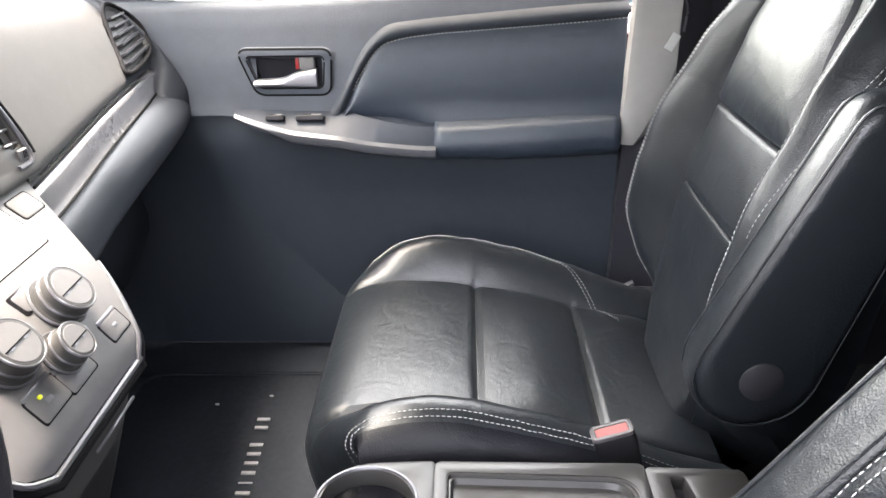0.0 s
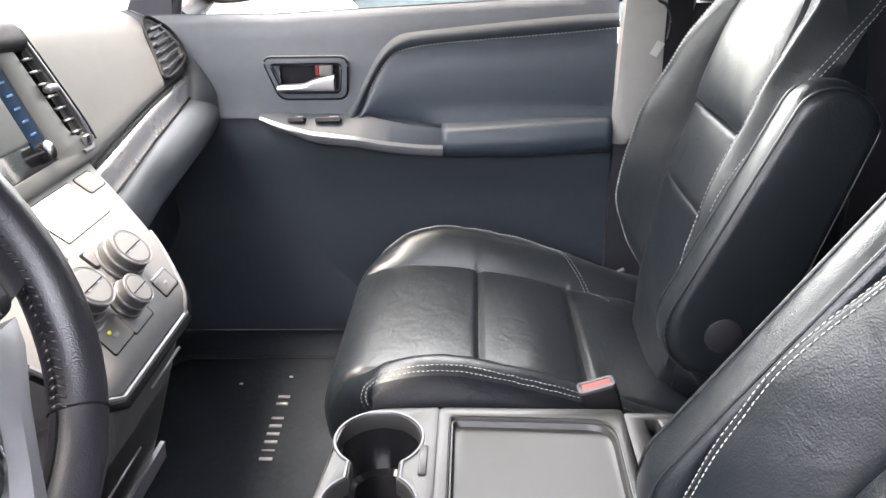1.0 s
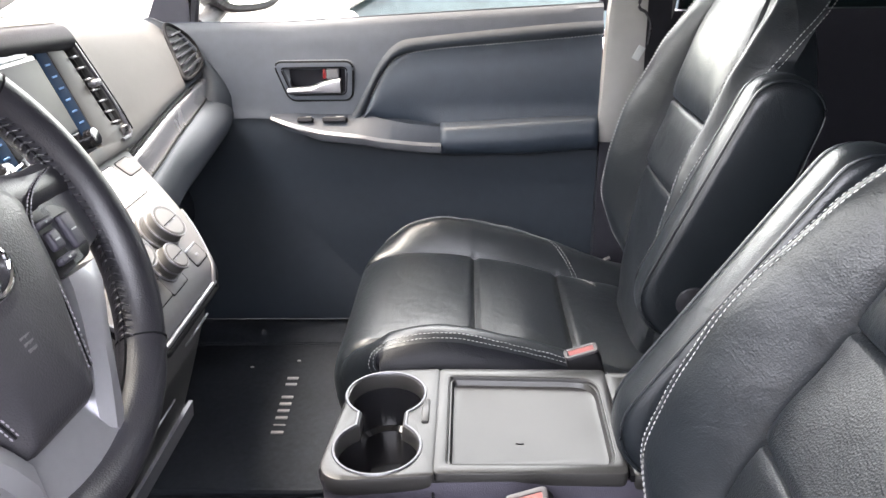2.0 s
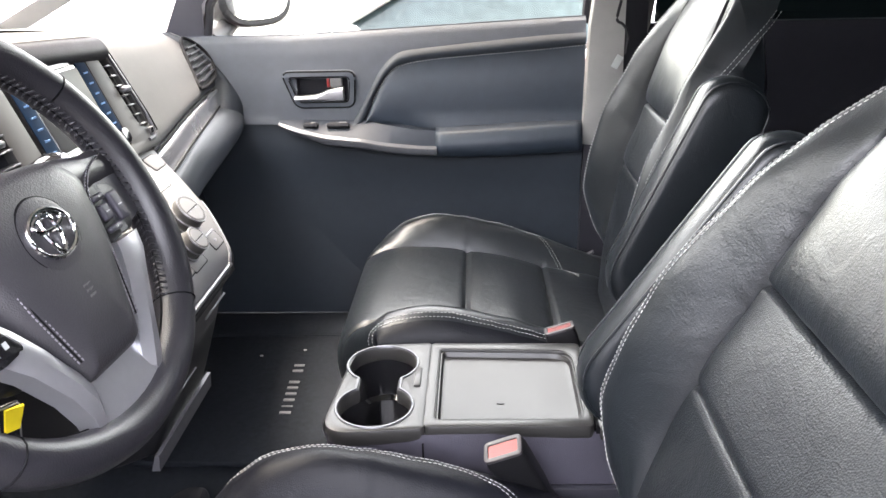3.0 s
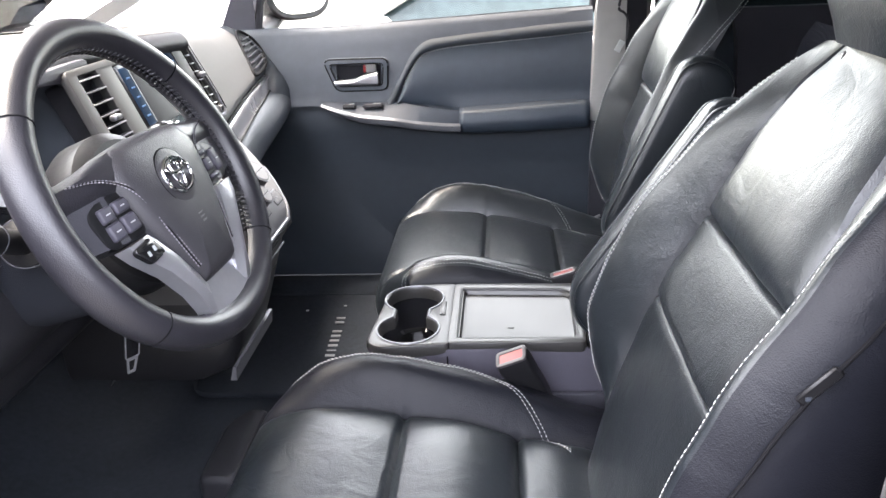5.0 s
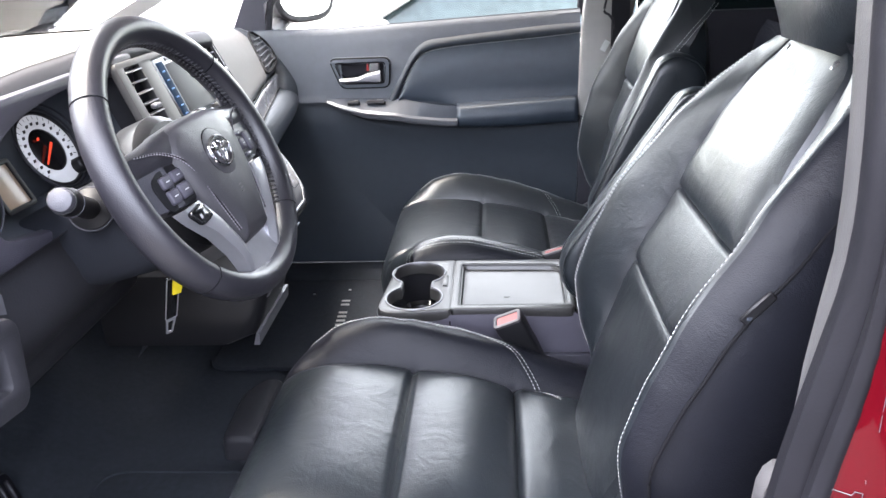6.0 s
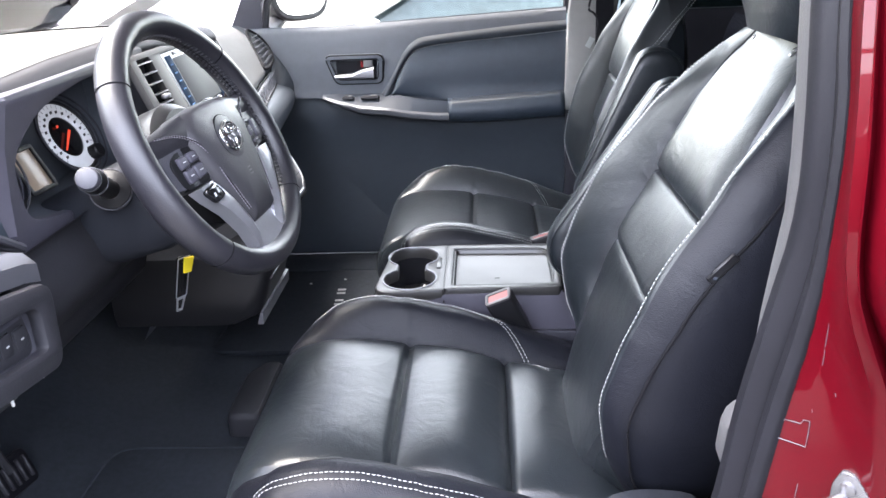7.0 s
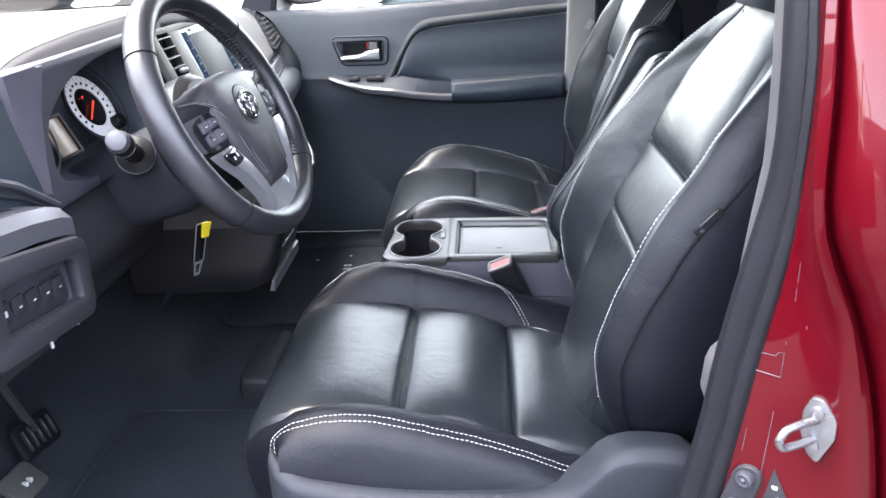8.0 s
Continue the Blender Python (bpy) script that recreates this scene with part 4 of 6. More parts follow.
loft(bm, [[(x, -0.735, 0.462), (x, -0.70, 0.470), (x, -0.66, 0.468), (x, -0.66, 0.45), (x, -0.735, 0.45)] for x in (-0.9, 0.23)])
part("scuff_plate", bm, MATT_BLACK, BODY)
# peeled sticker outline, stud plate, label and scratches on the jamb
bm = bmesh.new()
tube(bm, [jamb_pt(z, f, 0.001) for f, z in ((0.05, 0.946), (0.05, 0.958), (0.09, 0.964), (0.24, 0.965), (0.26, 0.969), (0.32, 0.970), (0.33, 0.960), (0.33, 0.946), (0.05, 0.946))], 0.0004, 5)
part("sticker_outline", bm, STRIP, BODY, "pale outline of a peeled sticker")
bm = bmesh.new()
c0, c1 = Vector((0.24, 0.835)), Vector((0.20, 0.802))
loft(bm, [[jamb_pt(c.y + 0.013 * k * math.sin(a), c.x + 0.13 * k * math.cos(a), l) for c, s0 in ((c0, 0), (c1, 1)) for a in span(math.pi * s0, math.pi * (s0 + 1), 9)] for k, l in ((1.0, -0.002), (1.0, 0.003), (0.9, 0.005))])
sp0 = part("stud_plate", bm, MATT_BLACK, BODY, "dark plate with two studs")
for c in (c0, c1):
    bm = bmesh.new()
    lathe(bm, jamb_pt(c.y, c.x, 0.004), (-0.75, -0.66, 0), [(0, 0.0085), (0.006, 0.0085), (0.0075, 0.006), (0.0065, 0.003), (0.009, 0.001)], 18)
    part("stud", bm, DARK_SKIN, sp0)
bm = bmesh.new()
loft(bm, [[jamb_pt(z, f, l) for f, z in ((0.44, 0.852), (0.72, 0.80), (0.70, 0.765), (0.36, 0.765))] for l in (0.0006, 0.0012)])
lb = part("certificate_label", bm, MATT_BLACK, BODY, "black label with pale bars")
for k in range(5):
    bm = bmesh.new()
    z = 0.832 - 0.011 * k
    loft(bm, [[jamb_pt(z + dz, f, l) for f, dz in ((0.45, 0.002), (0.50 + 0.02 * (k % 3), 0.002), (0.50 + 0.02 * (k % 3), -0.002), (0.45, -0.002))] for l in (0.0013, 0.0016)])
    part("label_bar", bm, BADGE_WHITE, lb)
for f, z0, z1 in ((0.30, 1.02, 1.06), (0.34, 0.83, 0.91), (0.14, 0.86, 0.885), (0.52, 1.0, 1.003), (0.32, 0.978, 0.981)):
    bm = bmesh.new()
    tube(bm, [jamb_pt(z0, f, 0.0004), jamb_pt(z1, f - 0.01, 0.0004)], 0.0003, 5)
    part("scratch", bm, STRIP, BODY)
# striker
SC0 = jamb_pt(0.912, 0.77, 0.002)
STR = thing("door_striker", SC0, "bright metal door striker loop on a riveted plate", "door striker")
nj = (jamb_pt(0.912, 0.77, 1) - jamb_pt(0.912, 0.77, 0)).normalized()
mj = plane_at(SC0, Vector((0, 0, 1)).cross(nj), (0, 0, 1))
bm = bmesh.new()
plate(bm, rounded([(-0.0075, 0.029), (0.001, 0.029), (0.0125, 0.015), (0.0135, -0.003), (0.003, -0.031), (-0.005, -0.025), (-0.0125, -0.006), (-0.0125, 0.015)], 0.003), mj @ Matrix.Translation((0, 0, 0.004)), 0.006, 0.0015)
part("base_plate", bm, STEEL, STR)
for sy in (-0.016, 0.017):
    bm = bmesh.new()
    lathe(bm, mj @ Vector((-0.002, sy, 0.003)), nj, [(0, 0.0065), (0.0035, 0.006), (0.0045, 0.003)], 16)
    part("bolt", bm, STEEL, STR)
bm = bmesh.new()
ld = Vector((-0.93, -0.36, -0.04))
loop_ = [(0.0, 0.010), (0.030, 0.010), (0.038, 0.006), (0.041, 0.0), (0.038, -0.007), (0.030, -0.010), (0.0, -0.010)]
tube(bm, smooth_path([SC0 + ld * a + Vector((0, 0, b)) for a, b in loop_], 5), 0.0036, 10)
part("loop", bm, STEEL, STR)


# ---- centre console ----
CON = thing("centre_console", (0.03, -0.03, FLOOR), "graphite centre console with twin cup holders and tray lid", "console")
CT = 0.780
bm = bmesh.new()


def con_ring(z, k):
    g = 0.012 * k
    return [(p.x, p.y, z) for p in rounded([(-0.152 - 0.02 * k, -0.143 + g), (-0.136 - 0.02 * k, 0.062 - g), (0.27, 0.068 - g), (0.27, -0.128 + g)], [0.03, 0.045, 0.01, 0.01], 6)]


loft(bm, [con_ring(FLOOR, -1.2), con_ring(0.60, -0.6), con_ring(0.70, 0.0), con_ring(0.758, 0.1), con_ring(0.770, 0.3)], True, False)
part("console_body", bm, PURPLE_SKIN, CON, "warm charcoal side panels")
bm = bmesh.new()
rbox(bm, (0.12, -0.137, 0.62), (0.30, 0.012, 0.16), 0.004)
part("lower_side_panel", bm, DARK_SKIN, CON)
bm = bmesh.new()
rbox(bm, (-0.034, -0.1375, 0.71), (0.002, 0.006, 0.10), 0.0005, 1)
part("panel_joint", bm, GROOVE, CON)
# cup holder plate
C1, C2, CR = Vector((-0.096, 0.014)), Vector((-0.096, -0.088)), 0.0480


def cups(r, neck):
    a = math.asin(neck / r)
    up = [C1 + Vector((r * math.cos(t), r * math.sin(t))) for t in span(-math.pi / 2 + a, 3 * math.pi / 2 - a, 30)]
    dn = [C2 + Vector((r * math.cos(t), r * math.sin(t))) for t in span(math.pi / 2 + a, 5 * math.pi / 2 - a, 30)]
    return up + dn


TOPM = Matrix.Translation((0, 0, CT))
bm = bmesh.new()
plate(bm, rounded([(-0.152, -0.142), (-0.136, 0.064), (-0.036, 0.070), (-0.036, -0.132)], [0.035, 0.048, 0.003, 0.003], 8), TOPM, 0.022, 0.004, [cups(CR, 0.028)])
CUP = part("cup_holder_plate", bm, CONSOLE, CON, "satin graphite cup holder plate")
bm = bmesh.new()
tube(bm, [(p.x, p.y, CT - 0.0005) for p in cups(CR - 0.0005, 0.028)], 0.0022, 6, True)
part("bright_edge", bm, STRIP, CUP, "bright cup holder edge")
bm = bmesh.new()
o1 = cups(CR, 0.028)
rows = loft(bm, [[(p.x, p.y, CT - 0.003) for p in o1], [(p.x, p.y, CT - 0.02) for p in cups(CR - 0.002, 0.024)], [(p.x, p.y, CT - 0.075) for p in cups(CR - 0.006, 0.022)], [(p.x, p.y, CT - 0.080) for p in cups(CR - 0.012, 0.018)]], True, False)
bmesh.ops.triangle_fill(bm, edges=[e for e in bm.edges if all(abs(v.co.z - (CT - 0.080)) < 1e-5 for v in e.verts)], use_beauty=True)
part("cup_well", bm, GLOSS, CUP, "deep black cup wells")
bm = bmesh.new()
tube(bm, [(C2.x + 0.030 * math.cos(t), C2.y + 0.03 * math.sin(t), CT - 0.078) for t in span(0, 2 * math.pi * 23 / 24, 24)], 0.003, 6, True)
part("well_ring", bm, GLOSS, CUP)
bm = bmesh.new()
rbox(bm, (-0.0465, -0.022, CT + 0.0005), (0.009, 0.046, 0.004), 0.003, 2)
part("sliding_latch", bm, CONSOLE, CUP, "small sliding latch")
bm = bmesh.new()
foot_ = lambda k, z: [(p.x, p.y, z) for p in rounded([(-0.462 + k, -0.112 + k), (-0.395 - k, -0.112 + k), (-0.395 - k, 0.095 - k), (-0.438 + k, 0.095 - k), (-0.466 + k, 0.045 - k)], 0.016, 4)]
loft(bm, [foot_(0, FLOOR), foot_(0, 0.500), foot_(0.002, 0.509), foot_(0.007, 0.514)])
part("front_foot", bm, MATT_BLACK, CON, "low dark plastic floor cover")
# tray lid
bm = bmesh.new()
tray = rounded([(-0.022, -0.118), (-0.022, 0.056), (0.163, 0.050), (0.160, -0.118)], [0.008, 0.008, 0.03, 0.02], 6)
plate(bm, rounded([(-0.031, -0.130), (-0.031, 0.070), (0.171, 0.068), (0.165, -0.128)], 0.006, 4), TOPM, 0.018, 0.003, [tray])
LID = part("tray_lid", bm, CONSOLE, CON, "satin graphite tray lid")
bm = bmesh.new()
rbox(bm, (-0.0335, -0.031, CT - 0.006), (0.0045, 0.200, 0.008), 0)
rbox(bm, (0.1715, -0.031, CT - 0.008), (0.0045, 0.196, 0.008), 0)
tube(bm, [(p.x, p.y, CT - 0.0012) for p in tray], 0.0013, 6, True)
part("lid_gap", bm, GROOVE, LID, "dark gap round the lid")
bm = bmesh.new()
cen = Vector((0.07, -0.032))
ins = lambda k: [cen + (p - cen) * k for p in tray]
rows = loft(bm, [[(p.x, p.y, CT - 0.001) for p in tray], [(p.x, p.y, CT - 0.004) for p in ins(0.97)], [(p.x, p.y, CT - 0.004) for p in ins(0.95)], [(p.x, p.y, CT - 0.010) for p in ins(0.92)], [(p.x, p.y, CT - 0.011) for p in ins(0.88)]], True, False)
bm.faces.new(rows[-1])
part("tray_floor", bm, CONSOLE, LID, "shallow stepped tray")
bm = bmesh.new()
tube(bm, [(0.055, -0.068, CT - 0.0105), (0.060, -0.069, CT - 0.0105), (0.064, -0.068, CT - 0.0105)], 0.0006, 5)
part("scratch", bm, GROOVE, LID)
bm = bmesh.new()
slot = rounded([(0.193, -0.01), (0.193, 0.058), (0.212, 0.058), (0.222, -0.01)], 0.006)
plate(bm, rounded([(0.174, -0.128), (0.176, 0.068), (0.268, 0.064), (0.268, -0.126)], 0.006, 4), Matrix.Translation((0, 0, CT - 0.004)), 0.018, 0.003, [slot])
RC = part("rear_cap", bm, CONSOLE, CON)
bm = bmesh.new()
loft(bm, [[(p.x, p.y, CT - 0.008) for p in slot], [(p.x, p.y, CT - 0.03) for p in slot]], True, "end")
part("slot", bm, SILVER, RC, "bright recessed slot")

buckle("buckle_driver", (0.058, -0.186, 0.788), (0.122, -0.150, 0.66), "black seat belt buckle with coral-red button by the console")
buckle("buckle_passenger", (0.153, 0.130, 0.772), (0.200, 0.112, 0.62), "black seat belt buckle with coral-red button beside the passenger cushion")

# ---- dashboard ----
DASH = thing("dashboard", (-0.6, 0, 0.9), "sunlit grey dashboard with vents, screen, silver trim and cluster hood", "dashboard")
XF = curve1([0.13, 0.22, 0.53, 0.74, 0.80], [-0.418, -0.435, -0.488, -0.512, -0.52])
ZT = curve1([0.13, 0.20, 0.50, 0.75, 0.80], [1.206, 1.202, 1.176, 1.146, 1.142])


def pass_pad(y, k):
    f, t = XF(y), ZT(y)
    e = t - 1.045
    pts = [(-1.06, t - 0.02), (-0.85, t), (f - 0.22, t + 0.006), (f - 0.125, t + 0.004), (f - 0.088, t - 0.004), (f - 0.062, t - 0.022), (f - 0.042, 1.045 + 0.62 * e), (f - 0.016, 1.045 + 0.25 * e), (f, 1.047), (f - 0.012, 1.040), (f - 0.03, 1.038)]
    return Vector((pts[k][0], y, pts[k][1]))


def smooth_rows(fn, ys, n, sub=4):
    return [smooth_path([fn(y, k) for k in range(n)], sub) for y in ys]


bm = bmesh.new()
panel_end = lambda k: lerp(k, [0, 3, 5, 6, 7, 8, 10], [0.72, 0.70, 0.690, 0.640, 0.600, 0.565, 0.56])
loft(bm, [smooth_path([pass_pad(0.158 + (panel_end(k) - 0.158) * f, k) for k in range(11)], 4) for f in span(0, 1, 26)], False)
part("airbag_panel", bm, DASH_SKIN, DASH, "pale grey passenger airbag panel")
bm = bmesh.new()
loft(bm, [[p + Vector((-0.004, 0, -0.002)) for p in r] for r in smooth_rows(pass_pad, span(0.54, 0.79, 16), 11)], False)
part("outer_pad", bm, BLUE_PAD, DASH, "slate end pad")


def drv_pad(y, k):
    d = 0.035 * max(0, (-0.46 - y) / 0.2) ** 2
    t = lerp(y, [-0.78, -0.52, -0.36, -0.15, 0.155], [1.188, 1.209, 1.219, 1.224, 1.206])
    lip = lerp(y, [-0.78, -0.5, -0.2, 0.155], [-0.475, -0.490, -0.490, -0.462])
    pts = [(-1.06, t - 0.02), (-0.80, t - 0.002), (lip - 0.13, t + 0.002), (lip - 0.066, t + 0.001), (lip - 0.018, t - 0.004), (lip - 0.004, t - 0.014), (lip, t - 0.026), (lip - 0.012, t - 0.036), (lip - 0.05, t - 0.040)]
    return Vector((pts[k][0], y, pts[k][1] - d))


bm = bmesh.new()
loft(bm, smooth_rows(drv_pad, span(-0.78, 0.150, 40), 5), False)
TOPP = part("top_pad", bm, DASH_SKIN, DASH, "sunlit dash top pad with stitched lip")
bm = bmesh.new()
stitches(bm, [drv_pad(y, 3) + Vector((-0.003, 0, 0.0018)) for y in span(-0.70, -0.05, 60)], 0.006, 0.004, 0.0007)
part("stitching", bm, THREAD, TOPP, "pale stitching", 180)
# front of the same pad profile, its shade painted as a darker vinyl
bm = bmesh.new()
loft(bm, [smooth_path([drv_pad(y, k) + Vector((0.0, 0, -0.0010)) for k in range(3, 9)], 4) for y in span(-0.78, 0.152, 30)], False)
part("hood_lip", bm, HOOD_LIP, TOPP, "rolled hood lip, its shade put into a darker colour")
# silver trim ledge below the airbag panel
XO = curve1([0.04, 0.158, 0.388, 0.723, 0.79], [-0.392, -0.406, -0.448, -0.505, -0.52])
XB = curve1([0.04, 0.28, 0.40, 0.55, 0.70, 0.79], [0.016, 0.016, 0.025, 0.035, 0.042, 0.040])
bm = bmesh.new()
loft(bm, [smooth_path([(XF(y) - 0.02, y, 1.040), (XF(y) + 0.004, y, 1.036), (XF(y) * 0.45 + XO(y) * 0.55, y, 1.026), (XO(y) - 0.004, y, 1.013), (XO(y), y, 1.006)], 3) for y in span(0.12, 0.79, 40)], False)
part("trim_ledge", bm, GUNMETAL, DASH, "glossy gunmetal trim ledge")
bm = bmesh.new()
tube(bm, [(XO(y) + 0.001, y, 1.0065) for y in span(0.12, 0.78, 24)], 0.0016, 6)
tube(bm, [(XF(y) + 0.002, y, 1.0385) for y in span(0.16, 0.60, 24)], 0.0016, 6)
part("shadow_gap", bm, GROOVE, DASH)
bm = bmesh.new()


def low_pad(y, k):
    o = XO(y)
    e = XB(y)
    pts = [(o - 0.004, 1.006), (o + 0.45 * e, 0.998), (o + 0.85 * e, 0.982), (o + e, 0.962), (o + 0.7 * e, 0.935), (o - 0.02, 0.90), (o - 0.08, 0.84), (-0.58, 0.74), (-0.66, 0.60)]
    return Vector((pts[k][0], y, pts[k][1]))


loft(bm, smooth_rows(low_pad, span(0.03, 0.79, 32), 9), False)
part("knee_pad", bm, BLUE_PAD, DASH, "dark lower dash pad")
# rounded cheek where the dash meets the door
bm = bmesh.new()
rings = []
for p in smooth_path([(-0.600, 0, 1.150), (-0.562, 0, 1.131), (-0.516, 0, 1.084), (-0.477, 0, 1.024), (-0.466, 0, 0.979), (-0.476, 0, 0.935), (-0.51, 0, 0.89)], 5):
    x, z = p.x, p.z
    yi = lerp(z, [0.98, 1.01, 1.05], [0.66, 0.68, 0.728])
    rings.append(smooth_path([(x - 0.030, yi - 0.01, z - 0.006), (x - 0.012, yi + 0.004, z), (x - 0.002, 0.734, z), (x, 0.741, z - 0.002), (x - 0.006, 0.750, z - 0.008), (x - 0.035, 0.768, z - 0.03)], 3))
loft(bm, rings, False)
part("end_cheek", bm, BLUE_PAD, DASH, "rounded slate end of the dash", 180)
# right end vent
bm = bmesh.new()
vpts = smooth_path([(-0.570, 0.688, 1.128), (-0.572, 0.728, 1.130), (-0.545, 0.752, 1.100), (-0.513, 0.705, 1.062), (-0.503, 0.590, 1.050), (-0.520, 0.605, 1.070), (-0.538, 0.632, 1.091)], 5, True)
vpts = [p + Vector((0.0076, 0, 0.0065)) for p in vpts]
vc = sum(vpts, Vector()) / len(vpts)
loft(bm, [[p for p in vpts], [vc + (p - vc) * 0.90 + Vector((-0.002, 0, -0.002)) for p in vpts], [vc + (p - vc) * 0.86 + Vector((-0.004, 0, -0.003)) for p in vpts]], True, "end")
ev = part("side_vent", bm, BUCKLE_BLACK, DASH, "dark corner air vent")
for k in range(6):
    f = (k + 0.7) / 6.4
    a = Vector((-0.566, 0.690, 1.124)).lerp(Vector((-0.506, 0.602, 1.053)), f)
    b = Vector((-0.566, 0.736, 1.124)).lerp(Vector((-0.514, 0.705, 1.063)), f)
    bm = bmesh.new()
    loft(bm, [[p + Vector(o) for o in ((0.012, 0, 0.009), (0.001, 0, 0.004), (0.001, 0, 0.001), (0.013, 0, 0.006))] for p in (a, b)])
    part("vent_slat", bm, DASH_DARK, ev)
bm = bmesh.new()
tube(bm, vpts, 0.0035, 8, True)
part("vent_rim", bm, GROOVE, ev)

# centre panel with screen and upright vents
UP, DN = Vector((-0.478, 0, 1.192)), Vector((-0.424, 0, 1.055))
mc_ = plane_at(DN, (0, 1, 0), UP - DN)
PH = (UP - DN).length
STK = thing("centre_stack", (-0.42, 0, 0.9), "warm silver centre stack with screen, vents and climate knobs", "control panel")
rect = lambda a, b, c, d, r=0.004: rounded([(a, c), (b, c), (b, d), (a, d)], r, 4)
lv, nv, rv = rect(-0.182, -0.131, 0.012, PH - 0.006, 0.006), rect(-0.092, 0.104, 0.010, PH - 0.008, 0.004), rounded([(0.145, 0.034), (0.156, 0.022), (0.175, 0.022), (0.1735, 0.05), (0.158, PH - 0.010), (0.134, PH - 0.010)], 0.005, 4)
bm = bmesh.new()
plate(bm, rounded([(-0.205, -0.004), (0.184, -0.004), (0.166, PH), (-0.200, PH)], 0.006, 4), mc_, 0.012, 0.002, [lv, nv, rv])
FP = part("screen_surround", bm, SURROUND, STK, "warm silver surround")
for loop, nslat, nm in ((lv, 8, "left"), (rv, 8, "right")):
    bm = bmesh.new()
    loft(bm, [[mc_ @ Vector((p.x, p.y, -0.004)) for p in loop], [mc_ @ Vector((p.x, p.y, -0.05)) for p in loop]], True, "end")
    vt = part("air_vent", bm, MATT_BLACK, FP, "black upright air vent")
    x0, x1 = min(p.x for p in loop), max(p.x for p in loop)
    y0, y1 = min(p.y for p in loop), max(p.y for p in loop)
    for k in range(nslat):
        y = y0 + (y1 - y0) * (k + 0.5) / nslat
        a, b = (x0, x1) if nm == "left" else (lerp(y, [y0, y1], [0.150, 0.137]), lerp(y, [y0, y1], [0.172, 0.157]))
        bm = bmesh.new()
        rbox(bm, mc_ @ Vector(((a + b) / 2, y, -0.004)), (0.012, b - a - 0.002, 0.0022), 0.0008, 1, Matrix.Rotation(radians(-8), 3, "Y"))
        part("vent_slat", bm, MATT_BLACK if nm == "right" else SILVER if k % 2 else DASH_DARK, vt)
        if nm == "right":
            bm = bmesh.new()
            rbox(bm, mc_ @ Vector((a + 0.004, y, 0.0025)), (0.004, 0.009, 0.0018), 0.0006, 1, Matrix.Rotation(radians(-8), 3, "Y"))
            part("slat_tip", bm, WHEEL_SILVER, vt, "bright slat tip")
    bm = bmesh.new()
    rbox(bm, mc_ @ Vector(((x0 + x1) / 2, (y0 + y1) / 2, 0.004)), (0.012, 0.018, 0.008), 0.003, 2)
    part("vent_tab", bm, SILVER, vt)
bm = bmesh.new()
side = [mc_ @ Vector(p) for p in ((0.150, 0.006, 0.001), (0.170, 0.006, 0.001), (0.178, 0.012, 0.001), (0.1785, 0.024, 0.001), (0.177, 0.05, 0.001), (0.162, PH - 0.010, 0.001), (0.155, PH - 0.003, 0.001))]
tube(bm, smooth_path(side, 5), 0.0026, 8)
part("trim_line", bm, STRIP, FP, "rounded silver trim beside the vent")
bm = bmesh.new()
tube(bm, smooth_path([p + Vector((0.0005, 0.0055, 0)) for p in side[2:]], 5), 0.0020, 6)
part("shadow_gap", bm, GROOVE, FP)
bm = bmesh.new()
rbox(bm, mc_ @ Vector((0.167, 0.0155, 0.001)), (0.005, 0.013, 0.011), 0.0012, 2)
vw = part("vent_wheel", bm, STACK, FP, "small vent wheel")
for k in range(3):
    bm = bmesh.new()
    rbox(bm, mc_ @ Vector((0.1645 + 0.0025 * k, 0.0155, 0.0036)), (0.001, 0.0010, 0.007), 0)
    part("notch", bm, GROOVE, vw)
bm = bmesh.new()
plate(bm, nv, mc_ @ Matrix.Translation((0, 0, -0.002)), 0.008, 0.001)
SC = part("head_unit", bm, GLOSS, STK, "glossy black head unit")
bm = bmesh.new()
plate(bm, rect(-0.050, 0.075, 0.040, PH - 0.022, 0.002), mc_ @ Matrix.Translation((0, 0, -0.0012)), 0.004, 0.0005)
part("screen", bm, SCREEN, SC, "glossy grey-green touch screen")
for y0 in (-0.078, 0.077):
    bm = bmesh.new()
    plate(bm, rect(y0, y0 + 0.024, 0.030, PH - 0.016, 0.002), mc_ @ Matrix.Translation((0, 0, -0.0012)), 0.004, 0.0005)
    part("touch_keys", bm, SCREEN_BLUE, SC, "dark blue touch key strip")
    for k in range(6):
        bm = bmesh.new()
        rbox(bm, mc_ @ Vector((y0 + 0.012, 0.046 + k * 0.014, -0.0008)), (0.001, 0.010, 0.002), 0)
        part("key_mark", bm, SCREEN_TXT, SC)
bm = bmesh.new()
plate(bm, rect(-0.04, 0.06, PH - 0.017, PH - 0.012, 0.001), mc_ @ Matrix.Translation((0, 0, 0.0005)), 0.004, 0.0005)
part("disc_slot", bm, SILVER, SC)
bm = bmesh.new()
lathe(bm, mc_ @ Vector((0.086, 0.026, -0.002)), mc_.to_3x3() @ Vector((0, 0, 1)), [(0, 0.011), (0.010, 0.010), (0.011, 0.006)], 20)
part("volume_knob", bm, GLOSS, SC)
# control panel below
SX = curve1([0, 0.15, 0.4, 0.6, 0.8, 0.93, 1.0], [-0.438, -0.414, -0.376, -0.347, -0.322, -0.307, -0.304])
SZ = curve1([0, 0.15, 0.4, 0.6, 0.8, 0.93, 1.0], [1.056, 1.035, 1.004, 0.976, 0.946, 0.924, 0.912])


